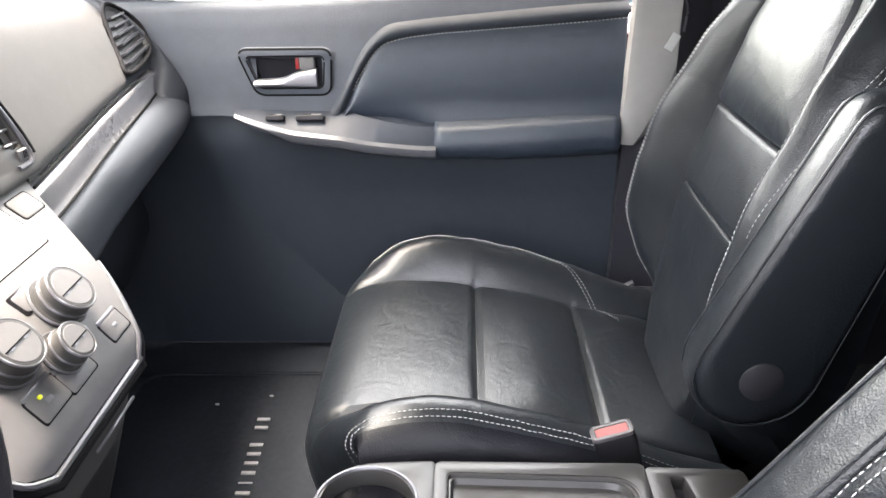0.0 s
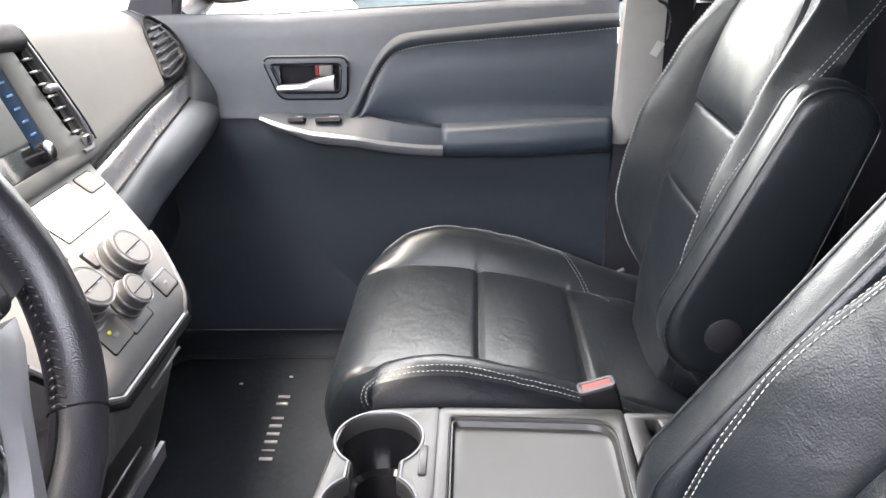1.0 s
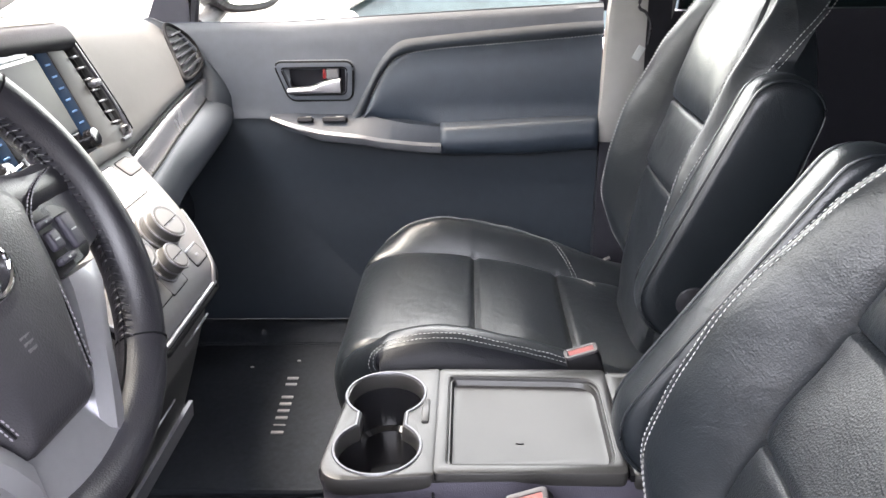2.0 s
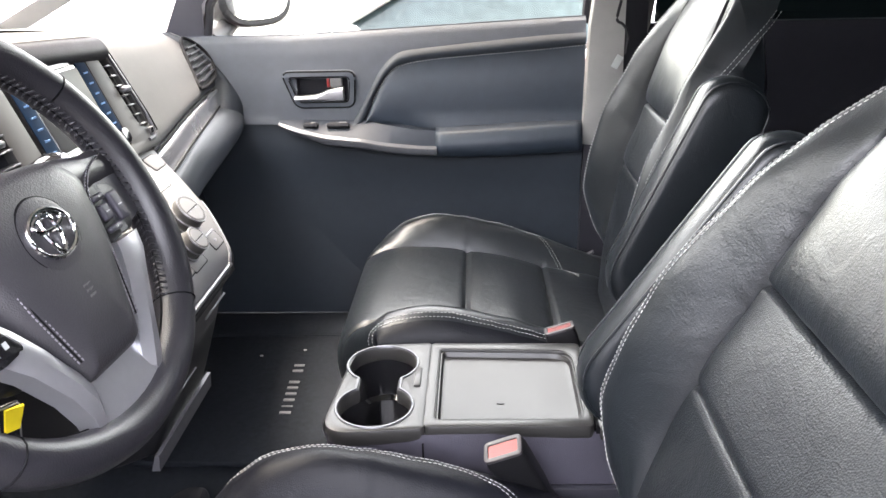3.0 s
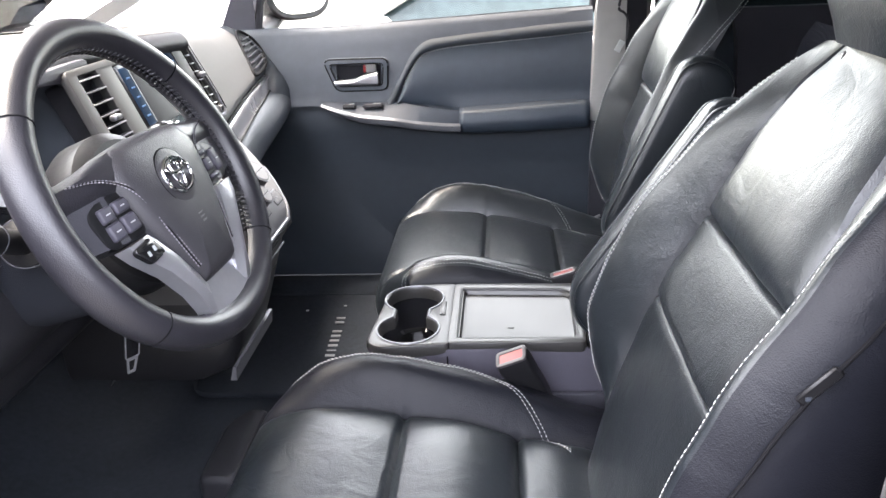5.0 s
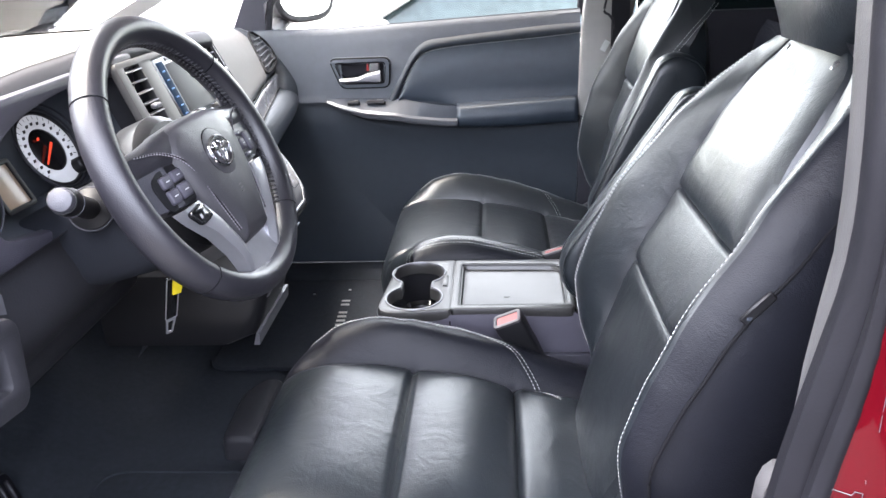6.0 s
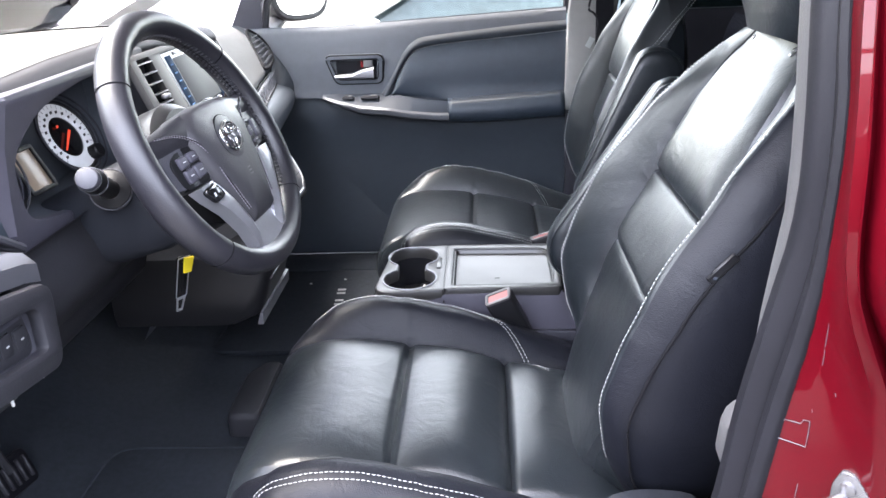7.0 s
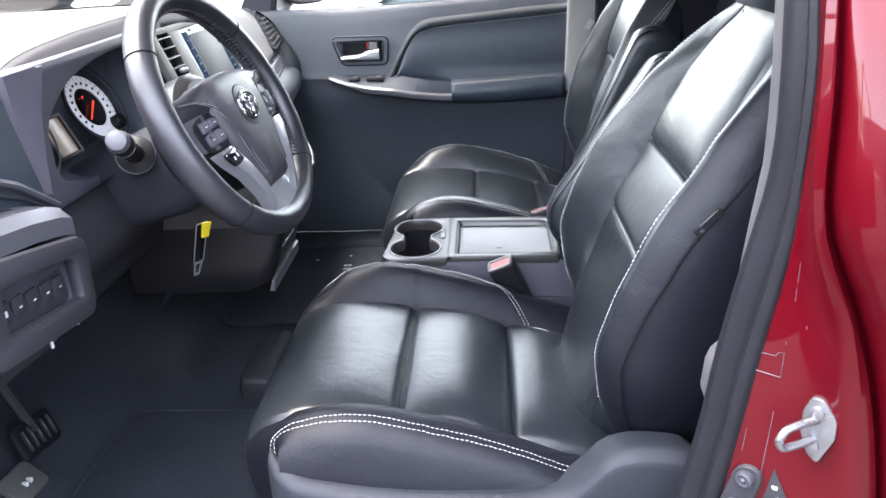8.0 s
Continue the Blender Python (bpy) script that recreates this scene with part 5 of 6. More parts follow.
def stack_pt(s, y, lift=0.0):
    dx, dz = SX(min(s + 0.02, 1)) - SX(max(s - 0.02, 0)), SZ(min(s + 0.02, 1)) - SZ(max(s - 0.02, 0))
    n = Vector((-dz, 0, dx)).normalized()
    return Vector((SX(s), y, SZ(s))) + n * lift


def stack_n(s):
    return (stack_pt(s, 0, 1) - stack_pt(s, 0, 0)).normalized()


YR = curve1([0, 0.3, 0.7, 0.9, 1.0], [0.165, 0.136, 0.100, 0.074, 0.052])
YL = curve1([0, 0.3, 0.7, 0.9, 1.0], [-0.185, -0.170, -0.145, -0.128, -0.100])
bm = bmesh.new()
rows = grid(bm, lambda s, v: stack_pt(s, YL(s) + (YR(s) - YL(s)) * v), span(0, 1, 24), span(0, 1, 14))
top = [e for e in bm.edges if e.is_boundary]
ex = bmesh.ops.extrude_edge_only(bm, edges=top)
bmesh.ops.translate(bm, verts=[v for v in ex["geom"] if isinstance(v, bmesh.types.BMVert)], vec=(-0.11, 0, -0.06))
part("control_panel", bm, STACK, STK, "warm silver climate panel")
bm = bmesh.new()
edge = [stack_pt(s, YR(s), 0.0) + Vector((0.001, 0.001, -0.004)) for s in span(0.55, 1.0, 14)] + [stack_pt(1.0, y, 0.0) + Vector((0.001, 0, -0.004)) for y in span(0.06, -0.10, 8)] + [stack_pt(s, YL(s), 0.0) + Vector((0.001, -0.001, -0.004)) for s in span(1.0, 0.6, 12)]
tube(bm, edge, 0.0032, 8)
part("chrome_edge", bm, SILVER, STK, "bright lower edge")
bm = bmesh.new()
tube(bm, [p + Vector((0.001, 0.001, -0.007)) for p in edge], 0.004, 8)
part("shadow_gap", bm, GROOVE, STK)
# body under the panel, its fall into footwell shade painted as two colours
bm = bmesh.new()
secs = [(0.910, -0.100, 0.062, -0.303), (0.885, -0.118, 0.072, -0.312), (0.84, -0.125, 0.065, -0.325), (0.80, -0.131, 0.056, -0.336), (0.77, -0.135, 0.050, -0.345), (0.735, -0.135, 0.05, -0.358), (0.715, -0.13, 0.05, -0.40)]
ring_ = lambda z, y0, y1, xr: [(p.x, p.y, z) for p in rounded([(-0.62, y0), (xr, y0), (xr, y1), (-0.62, y1)], [0.001, 0.03, 0.03, 0.001], 5)]
loft(bm, [ring_(*q) for q in secs[:3]])
part("stack_body", bm, DASH_SKIN, STK, "upper stack body in a lighter, lit tone")
bm = bmesh.new()
loft(bm, [ring_(*q) for q in secs[2:]])
part("stack_foot", bm, BUCKLE_BLACK, STK, "lower stack body, footwell shade put into its black")
bm = bmesh.new()
loft(bm, [[(-0.352, y, 0.722), (-0.350, y, 0.744), (-0.355, y, 0.745), (-0.362, y, 0.722)] for y in (-0.142, 0.052)])
part("tray_lip", bm, STRIP, STK, "thin silver tray lip")
for z, y0, y1 in ((0.865, -0.02, 0.06), (0.80, -0.12, -0.03)):
    bm = bmesh.new()
    rbox(bm, (lerp(z, [0.735, 0.77, 0.84, 0.885], [-0.357, -0.344, -0.324, -0.311]), (y0 + y1) / 2, z), (0.003, y1 - y0, 0.003), 0.001, 1)
    part("bright_line", bm, SILVER, STK)
# display, keys, knobs
def stack_plate(name, s0, s1, y0, y1, material, parent, lift=0.0006, r=0.003, label=""):
    bm = bmesh.new()
    a, b = stack_pt(s0, 0), stack_pt(s1, 0)
    m = plane_at((a + b) / 2 + stack_n((s0 + s1) / 2) * lift + Vector((0, (y0 + y1) / 2, 0)), (0, 1, 0), a - b)
    h = (a - b).length / 2
    w = (y1 - y0) / 2
    plate(bm, rounded([(-w, -h), (w, -h), (w, h), (-w, h)], r, 4), m, 0.004, 0.0008)
    return part(name, bm, material, parent, label)


stack_plate("display_gap", 0.098, 0.352, 0.0075, 0.0975, GROOVE, STK, 0.0004, 0.002)
stack_plate("display", 0.105, 0.345, 0.010, 0.095, LCD, STK, 0.0012, 0.002, "pale lit clock display")
stack_plate("key_gap", 0.099, 0.216, 0.106, 0.142, GROOVE, STK, 0.0004, 0.004)
stack_plate("hazard_switch", 0.105, 0.21, 0.108, 0.140, STACK, STK, 0.0011, 0.004)
stack_plate("hazard_switch", 0.105, 0.21, -0.150, -0.118, STACK, STK, 0.002, 0.004, "unmarked key")
stack_plate("key", 0.425, 0.525, 0.000, 0.031, GLOSS, STK, 0.0008)
stack_plate("key", 0.435, 0.515, 0.004, 0.027, STACK, STK, 0.0014)
stack_plate("key_gap", 0.274, 0.406, -0.062, -0.013, GROOVE, STK, 0.0004)
stack_plate("key", 0.28, 0.40, -0.06, -0.015, STACK, STK, 0.0011)
for s0, s1, y0, y1 in ((0.74, 0.85, -0.075, -0.036), (0.76, 0.86, -0.034, 0.006), (0.77, 0.86, 0.044, 0.076)):
    stack_plate("key_gap", s0 - 0.006, s1 + 0.006, y0 - 0.002, y1 + 0.002, GROOVE, STK, 0.0004)
    stack_plate("key", s0, s1, y0, y1, STACK, STK, 0.0009)
    # edge highlight of the key, laid on as a silver sliver
    stack_plate("key_glint", s0 - 0.016, s0 - 0.006, y0, y1, SILVER, STK, 0.0012, 0.0008, "painted glint on the key's upper edge")
    stack_plate("key_mark", 0.55 * s0 + 0.45 * s1, 0.4 * s0 + 0.6 * s1, 0.6 * y0 + 0.4 * y1, 0.4 * y0 + 0.6 * y1, SILVER, STK, 0.0013, 0.0008)
stack_plate("indicator", 0.762, 0.772, -0.0625, -0.0595, glow("green_indicator", (0.55, 0.6, 0.03), 0.012), STK, 0.0022, 0.001, "tiny green lamp")


def knob(s, y, r):
    r *= 0.9
    c, n = stack_pt(s, y), stack_n(s)
    bm = bmesh.new()
    lathe(bm, c, n, [(0, r * 1.24), (0.003, r * 1.24), (0.0042, r * 1.16), (0.0045, r * 1.03), (0.010, r * 1.03), (0.011, r * 1.08), (0.013, r * 1.08), (0.014, r * 1.03), (0.020, r * 1.02), (0.0215, r * 1.05), (0.0235, r * 1.03), (0.0240, r * 0.92)], 40)
    k = part("climate_knob", bm, SURROUND, STK, "turned silver-grey knob")
    bm = bmesh.new()
    m = frame_of(n)
    for h, rr in ((0.0030, 1.22), (0.0120, 1.075), (0.0230, 1.02)):
        tube(bm, [c + n * h + m @ Vector((rr * r * math.cos(t), rr * r * math.sin(t), 0)) for t in span(0, 2 * math.pi * 39 / 40, 40)], 0.0012, 6, True)
    part("bright_ring", bm, SILVER, k)
    bm = bmesh.new()
    lathe(bm, c + n * 0.0222, n, [(0, r * 0.88), (0.0015, r * 0.88), (0.0022, r * 0.84), (0.0022, 0.001)], 36)
    part("cap", bm, STACK, k)
    bm = bmesh.new()
    u = (stack_pt(min(s + 0.02, 1), 0) - stack_pt(s, 0)).normalized()
    rbox(bm, c + n * 0.0245, (0.0012, r * 1.6, 0.0012), 0, 1, Matrix((u, Vector((0, 1, 0)), n)).transposed())
    part("split_line", bm, GROOVE, k)
    bm = bmesh.new()
    for e in (-1, 1):
        rbox(bm, c + n * 0.0245 + Vector((0, 1, 0)) * e * r * 0.42 + u * 0.001, (0.0022, 0.005, 0.0006), 0, 1, Matrix((u, Vector((0, 1, 0)), n)).transposed())
    part("cap_mark", bm, SILVER, k, "faint pale bars")


knob(0.57, 0.032, 0.0235)
knob(0.57, -0.055, 0.0235)
knob(0.72, -0.012, 0.0175)

# cluster: hood side trim, arched bezel, recess and dials
CLU = thing("instrument_cluster", (-0.54, -0.36, 1.02), "recessed instrument cluster with white dials and orange needles", "instrument cluster")
arch = rounded([(-0.505, 1.045), (-0.518, 1.125), (-0.455, 1.168), (-0.36, 1.186), (-0.235, 1.190), (-0.165, 1.180), (-0.150, 1.10), (-0.165, 1.03), (-0.36, 1.015)], [0.03, 0.03, 0.05, 0.08, 0.06, 0.04, 0.04, 0.05, 0.1], 6)
SH = plane_at((-0.489 - 1.1 * 0.06, 0, 0), (0, 1, 0), (0.06, 0, 1))
bm = bmesh.new()
plate(bm, rounded([(-0.575, 0.99), (-0.625, 1.19), (-0.135, 1.20), (-0.135, 0.99)], 0.01), SH, 0.02, 0.004, [arch])
part("cluster_bezel", bm, PURPLE_SKIN, CLU, "warm charcoal bezel")
bm = bmesh.new()
ac = Vector((-0.35, 1.10))
loft(bm, [[SH @ Vector((p.x, p.y, -0.002)) for p in arch], [SH @ Vector((ac.x + (p.x - ac.x) * 0.98, ac.y + (p.y - ac.y) * 0.97, -0.045)) for p in arch], [SH @ Vector((ac.x + (p.x - ac.x) * 0.96, ac.y + (p.y - ac.y) * 0.90, -0.085)) for p in arch]], True, "end")
part("cluster_recess", bm, DOOR_SKIN, CLU, "dark recess")
for cy_, lab in ((-0.285, "lit white dial with orange needle"), (-0.495, "lit white dial partly hidden")):
    c = Vector((-0.548, cy_, 1.098))
    m = plane_at(c, (0.08, 1, 0), (-0.42, 0, 0.9)) @ Matrix.Scale(0.88, 4)
    ax = (m.to_3x3() @ Vector((0, 0, 1))).normalized()
    bm = bmesh.new()
    ring = lambda r: [Vector((r * math.cos(t), r * math.sin(t))) for t in span(0, 2 * math.pi * 47 / 48, 48)]
    plate(bm, ring(0.057), m, 0.002, 0.0004, [ring(0.035)])
    d = part("dial_ring", bm, DIAL_WHITE, CLU, lab)
    bm = bmesh.new()
    lathe(bm, c - ax * 0.003, ax, [(0, 0.0304), (0.001, 0.0304), (0.001, 0.001)], 36)
    part("dial_face", bm, GLOSS, d)
    bm = bmesh.new()
    for k in range(25):
        t = radians(225 - 270 * k / 24)
        u, w = Vector((math.cos(t), math.sin(t), 0)), Vector((-math.sin(t), math.cos(t), 0))
        r0 = 0.050 if k % 2 else 0.0485
        v = [m @ (u * r + w * s_ + Vector((0, 0, 0.0003))) for r, s_ in ((r0, -0.0006), (0.055, -0.0006), (0.055, 0.0006), (r0, 0.0006))]
        bm.faces.new([bm.verts.new(p) for p in v])
    for k in range(17):
        t = radians(225 - 270 * k / 16)
        q = m @ Vector((0.0425 * math.cos(t), 0.0425 * math.sin(t), 0.0004))
        rbox(bm, q, (0.001, 0.0048, 0.0042), 0)
    part("dial_marks", bm, MATT_BLACK, d, "black scale bars")
    bm = bmesh.new()
    a_ = radians(218)
    u, w = Vector((math.cos(a_), math.sin(a_), 0)), Vector((-math.sin(a_), math.cos(a_), 0))
    loft(bm, [[m @ (u * r + w * k + Vector((0, 0, z))) for r, k in ((-0.012, -0.0020), (0.032, -0.0008), (0.032, 0.0008), (-0.012, 0.0020))] for z in (0.003, 0.0045)])
    part("needle", bm, NEEDLE, d)
    bm = bmesh.new()
    rbox(bm, m @ Vector((-0.008, 0.019, 0.001)), (0.001, 0.004, 0.0035), 0)
    part("warning_mark", bm, NEEDLE, d)
    bm = bmesh.new()
    tube(bm, [m @ Vector((p.x, p.y, 0.002)) for p in ring(0.059)], 0.0026, 8, True)
    part("dial_rim", bm, MATT_BLACK, d)
    for r_, h_ in ((0.064, 0.006), (0.070, 0.011)):
        bm = bmesh.new()
        tube(bm, [m @ Vector((p.x, p.y, h_)) for p in ring(r_)], 0.0016, 6, True)
        part("bezel_ring", bm, DARK_SKIN, d)
    if cy_ > -0.4:
        bm = bmesh.new()
        lathe(bm, m @ Vector((0.034, -0.040, 0.0)), ax, [(0, 0.011), (0.012, 0.011), (0.014, 0.009), (0.014, 0.0005)], 20)
        part("trip_knob", bm, BUCKLE_BLACK, d, "round black trip knob")
dm = plane_at((-0.545, -0.392, 1.078), (0.08, 1, 0), (-0.42, 0, 0.9))
bm = bmesh.new()
plate(bm, rect(-0.026, 0.026, -0.030, 0.032, 0.004), dm @ Matrix.Translation((0, 0, 0.003)), 0.004, 0.001, [rect(-0.022, 0.022, -0.026, 0.028, 0.003)])
part("display_frame", bm, BUCKLE_BLACK, CLU, "black display frame")
bm = bmesh.new()
plate(bm, rect(-0.0215, 0.0215, -0.0255, 0.0275, 0.003), dm, 0.003, 0.0005)
part("info_display", bm, mat("amber_lcd", (0.22, 0.16, 0.11), 0.3), CLU, "tan information display")
# left end of the dash: sculpted trim, vent, silver strip, switch pocket
bm = bmesh.new()
loft(bm, [[(-0.485, y0, z), (-0.466, y0 + 0.002, z), (-0.462, y0 + 0.006, z), (-0.456, y1 - 0.004, z), (-0.459, y1, z), (-0.482, y2, z - 0.004), (-0.51, y2 + 0.004, z - 0.006)] for y0, y1, y2, z in ((-0.622, -0.545, -0.516, 1.197), (-0.616, -0.567, -0.533, 1.15), (-0.609, -0.578, -0.548, 1.10), (-0.597, -0.583, -0.556, 1.06), (-0.586, -0.582, -0.560, 1.032))], False)
part("hood_leg", bm, PURPLE_SKIN, DASH, "curved grey hood leg")
bm = bmesh.new()
loft(bm, [[(-0.50, -0.78, z0), (-0.455, -0.78, z0), (-0.46, y1, z1), (-0.50, y1, z1)] for z0, z1, y1 in ((1.175, 1.18, -0.632), (1.07, 1.045, -0.59))])
le = part("end_vent", bm, LOWER_DOOR, DASH, "dark end air vent")
for k in range(3):
    bm = bmesh.new()
    tube(bm, [(-0.452, -0.79, 1.150 - 0.018 * k), (-0.452, -0.654, 1.091 - 0.014 * k), (-0.455, -0.584, 1.046 - 0.006 * k)], 0.0045 if k == 0 else 0.002, 8)
    part("vent_slat", bm, DASH_DARK if k == 0 else MATT_BLACK, le, "grey rod across the vent" if k == 0 else "")
bm = bmesh.new()
loft(bm, [[(-0.46, y, z + 0.008), (-0.430, y, z + 0.006), (-0.418, y, z - 0.006), (-0.418, y, z - 0.026), (-0.45, y, z - 0.03)] for y, z in ((-0.80, 1.085), (-0.70, 1.070), (-0.645, 1.058), (-0.625, 1.050))])
part("silver_strip", bm, STRIP, DASH, "lavender-grey dash strip")


def drv_low(y, k):
    d = -0.05 * min(max((y + 0.65) / 0.06, 0), 1)
    dz = lerp(y, [-0.79, -0.55, -0.3, -0.13], [0.02, 0, 0, 0])
    pts = [(-0.47, 1.03), (-0.435 + d, 1.015), (-0.42 + d, 0.98), (-0.42 + d, 0.94), (-0.45 + d, 0.90), (-0.49 + d, 0.87), (-0.56, 0.82), (-0.66, 0.78)]
    return Vector((pts[k][0], y, pts[k][1] + dz))


bm = bmesh.new()
loft(bm, smooth_rows(drv_low, span(-0.80, -0.12, 26), 8), False)
part("driver_knee_panel", bm, MATT_BLACK, DASH, "warm charcoal knee panel")
SWB = plane_at((-0.400, -0.715, 1.000), (0, 1, -0.16), (-0.10, 0.16, 1))
bm = bmesh.new()
pk = rounded([(-0.085, -0.028), (0.055, -0.028), (0.055, 0.026), (-0.085, 0.026)], [0.01, 0.012, 0.02, 0.012], 5)
plate(bm, rounded([(-0.11, -0.045), (0.068, -0.042), (0.075, 0.036), (-0.11, 0.045)], 0.015, 5), SWB, 0.016, 0.005, [pk])
sp = part("switch_pocket", bm, MATT_BLACK, DASH, "switch pocket below the strip")
bm = bmesh.new()
loft(bm, [[SWB @ Vector((p.x, p.y, -0.002)) for p in pk], [SWB @ Vector((p.x * 0.95, p.y * 0.9, -0.022)) for p in pk]], True, "end")
part("pocket_floor", bm, DARK_SKIN, sp)
for y, z, h, mt in ((-0.656, 0.946, 0.003, RED_LOCK), (-0.661, 0.935, 0.008, BADGE_WHITE), (-0.715, 0.938, 0.012, BADGE_WHITE), (-0.697, 0.942, 0.004, BADGE_WHITE)):
    bm = bmesh.new()
    rbox(bm, (-0.4185, y, z), (0.003, 0.003, h), 0.0008, 1)
    part("panel_mark", bm, mt, DASH)
for k in range(5):
    bm = bmesh.new()
    rbox(bm, SWB @ Vector((-0.058 + k * 0.024, -0.006, -0.020)), (0.004, 0.019, 0.024), 0.002)
    b_ = part("push_switch", bm, MATT_BLACK, sp)
    bm = bmesh.new()
    rbox(bm, SWB @ Vector((-0.058 + k * 0.024, -0.006, -0.0172)), (0.001, 0.004, 0.006 if k == 0 else 0.0012), 0)
    part("switch_mark", bm, BADGE_WHITE, b_)

# ---- steering wheel and column ----
WC = Vector((-0.302, -0.364, 1.103))
WN = Vector((math.cos(radians(25)) * math.cos(radians(-5)), math.cos(radians(25)) * math.sin(radians(-5)), math.sin(radians(25))))
WU = Vector((0, 0, 1)).cross(WN).normalized()
WV = WN.cross(WU)
WM = Matrix.Translation(WC) @ Matrix((WU, WV, WN)).transposed().to_4x4()
SWH = thing("steering_wheel", WC, "black leather steering wheel with silver spokes and chrome emblem", "steering wheel")
R0, RT = 0.1685, 0.0185


def rim_r(t):
    """Radius of the rim, slightly drawn in at the bottom."""
    return R0 - 0.0065 * max(0, -math.sin(t)) ** 2


def rim_ring(t, k=1.0):
    c = Vector((math.cos(t), math.sin(t), 0))
    return [WM @ (c * (rim_r(t) + RT * 0.92 * k * math.cos(a)) + Vector((0, 0, RT * 1.08 * k * math.sin(a) - 0.012))) for a in span(0, 2 * math.pi * 15 / 16, 16)]


bm = bmesh.new()
rings = [rim_ring(t, 1 + 0.05 * bell(math.sin(t) + 0.35, 0.25)) for t in span(0, 2 * math.pi * 71 / 72, 72)]
rows = loft(bm, rings, True, False)
for j in range(16):
    k = (j + 1) % 16
    bm.faces.new((rows[-1][j], rows[-1][k], rows[0][k], rows[0][j]))
RIM = part("rim", bm, LEATHER_RIM, SWH, "black leather rim")
for ang in (38, 142, 222, 318):
    bm = bmesh.new()
    t = radians(ang)
    tube(bm, rim_ring(t, 1.005), 0.0010, 5, True)
    part("rim_joint", bm, GROOVE, RIM)
bm = bmesh.new()


def rim_pt(t, a, k=1.0):
    c = Vector((math.cos(t), math.sin(t), 0))
    return WM @ (c * (rim_r(t) + RT * 0.92 * k * math.cos(a)) + Vector((0, 0, RT * 1.08 * k * math.sin(a) - 0.012)))


for k in range(150):
    t = 2 * math.pi * k / 150
    if math.sin(t) > 0.55 or abs(math.cos(t)) > 0.74:
        for sg in (-1, 1):
            tube(bm, [rim_pt(t, math.pi + sg * 0.02, 1.02), rim_pt(t - 0.010, math.pi + sg * 0.18, 1.05), rim_pt(t - 0.022, math.pi + sg * 0.36, 1.0)], 0.0011, 5)
part("lacing", bm, LEATHER_RIM, RIM, "black laced seam", 180, "stuff")
bm = bmesh.new()
tube(bm, [rim_pt(2 * math.pi * k / 120, math.pi, 0.99) for k in range(120)], 0.0012, 5, True)
part("rim_seam", bm, GROOVE, RIM)
# hub pad
bm = bmesh.new()
hubh = [(0.0, 0.057), (0.064, 0.052), (0.084, 0.030), (0.080, 0.008), (0.071, -0.034), (0.034, -0.111)]
hubp = rounded([(-x, y) for x, y in hubh[:0:-1]] + hubh, [0.006, 0.03, 0.02, 0.02, 0.03, 0.06, 0.03, 0.02, 0.02, 0.03, 0.006], 6)
rings = []
for k, z in ((0.98, -0.030), (1.0, -0.012), (0.985, 0.0), (0.93, 0.008), (0.80, 0.013), (0.5, 0.016), (0.2, 0.017)):
    rings.append([WM @ Vector((p.x * k, -0.01 + (p.y + 0.01) * k, z)) for p in hubp])
loft(bm, rings)
HUB = part("hub_pad", bm, HUB_SKIN, SWH, "grained charcoal airbag pad")
for sg in (-1, 1):
    bm = bmesh.new()
    path = smooth_path([WM @ Vector(p) for p in ((sg * 0.128, 0.038, -0.0010), (sg * 0.094, 0.030, 0.0058), (sg * 0.068, 0.012, 0.0108), (sg * 0.056, -0.014, 0.0122), (sg * 0.050, -0.045, 0.0118), (sg * 0.038, -0.090, 0.0095))], 8)
    stitches(bm, path, 0.004, 0.0028, 0.0007)
    stitches(bm, [p + WU * sg * 0.005 - WN * 0.0005 for p in path], 0.004, 0.0028, 0.0007)
    part("stitching", bm, HUB_THREAD, HUB, "grey hub stitching", 180)
    bm = bmesh.new()
    tube(bm, [p + WU * sg * 0.0025 - WN * 0.0004 for p in path], 0.0008, 5)
    part("seam", bm, GROOVE, HUB)
bm = bmesh.new()
for k in range(6):
    rbox(bm, WM @ Vector((0.004 * (k % 2), -0.045 - 0.0045 * (k // 2), 0.0152)), (0.003, 0.006 - k * 0.0004, 0.002), 0, 1)
part("airbag_mark", bm, STACK, HUB, "faint moulded mark")
# emblem drawn as plain rings
bm = bmesh.new()
ell = lambda a, b, n=36: [Vector((a * math.cos(t), b * math.sin(t), 0)) for t in span(0, 2 * math.pi * (n - 1) / n, n)]
lathe(bm, WM @ Vector((0, 0.0, 0.0145)), WN, [(0, 0.030), (0.002, 0.030), (0.003, 0.027), (0.0022, 0.001)], 40)
EM = part("emblem_disc", bm, HUB_SKIN, HUB)
bm = bmesh.new()
tube(bm, [WM @ (p + Vector((0, 0, 0.0155))) for p in ell(0.030, 0.030)], 0.0012, 6, True)
part("emblem_groove", bm, GROOVE, EM)
bm = bmesh.new()
for a, b, oy in ((0.0245, 0.0185, 0.0), (0.0075, 0.0165, 0.001), (0.0165, 0.0060, 0.0085)):
    bm = bmesh.new()
    tube(bm, [WM @ (p + Vector((0, oy, 0.0185))) for p in ell(a, b)], 0.0021, 8, True)
    part("emblem_ring", bm, CHROME, EM, "plain chrome ring")
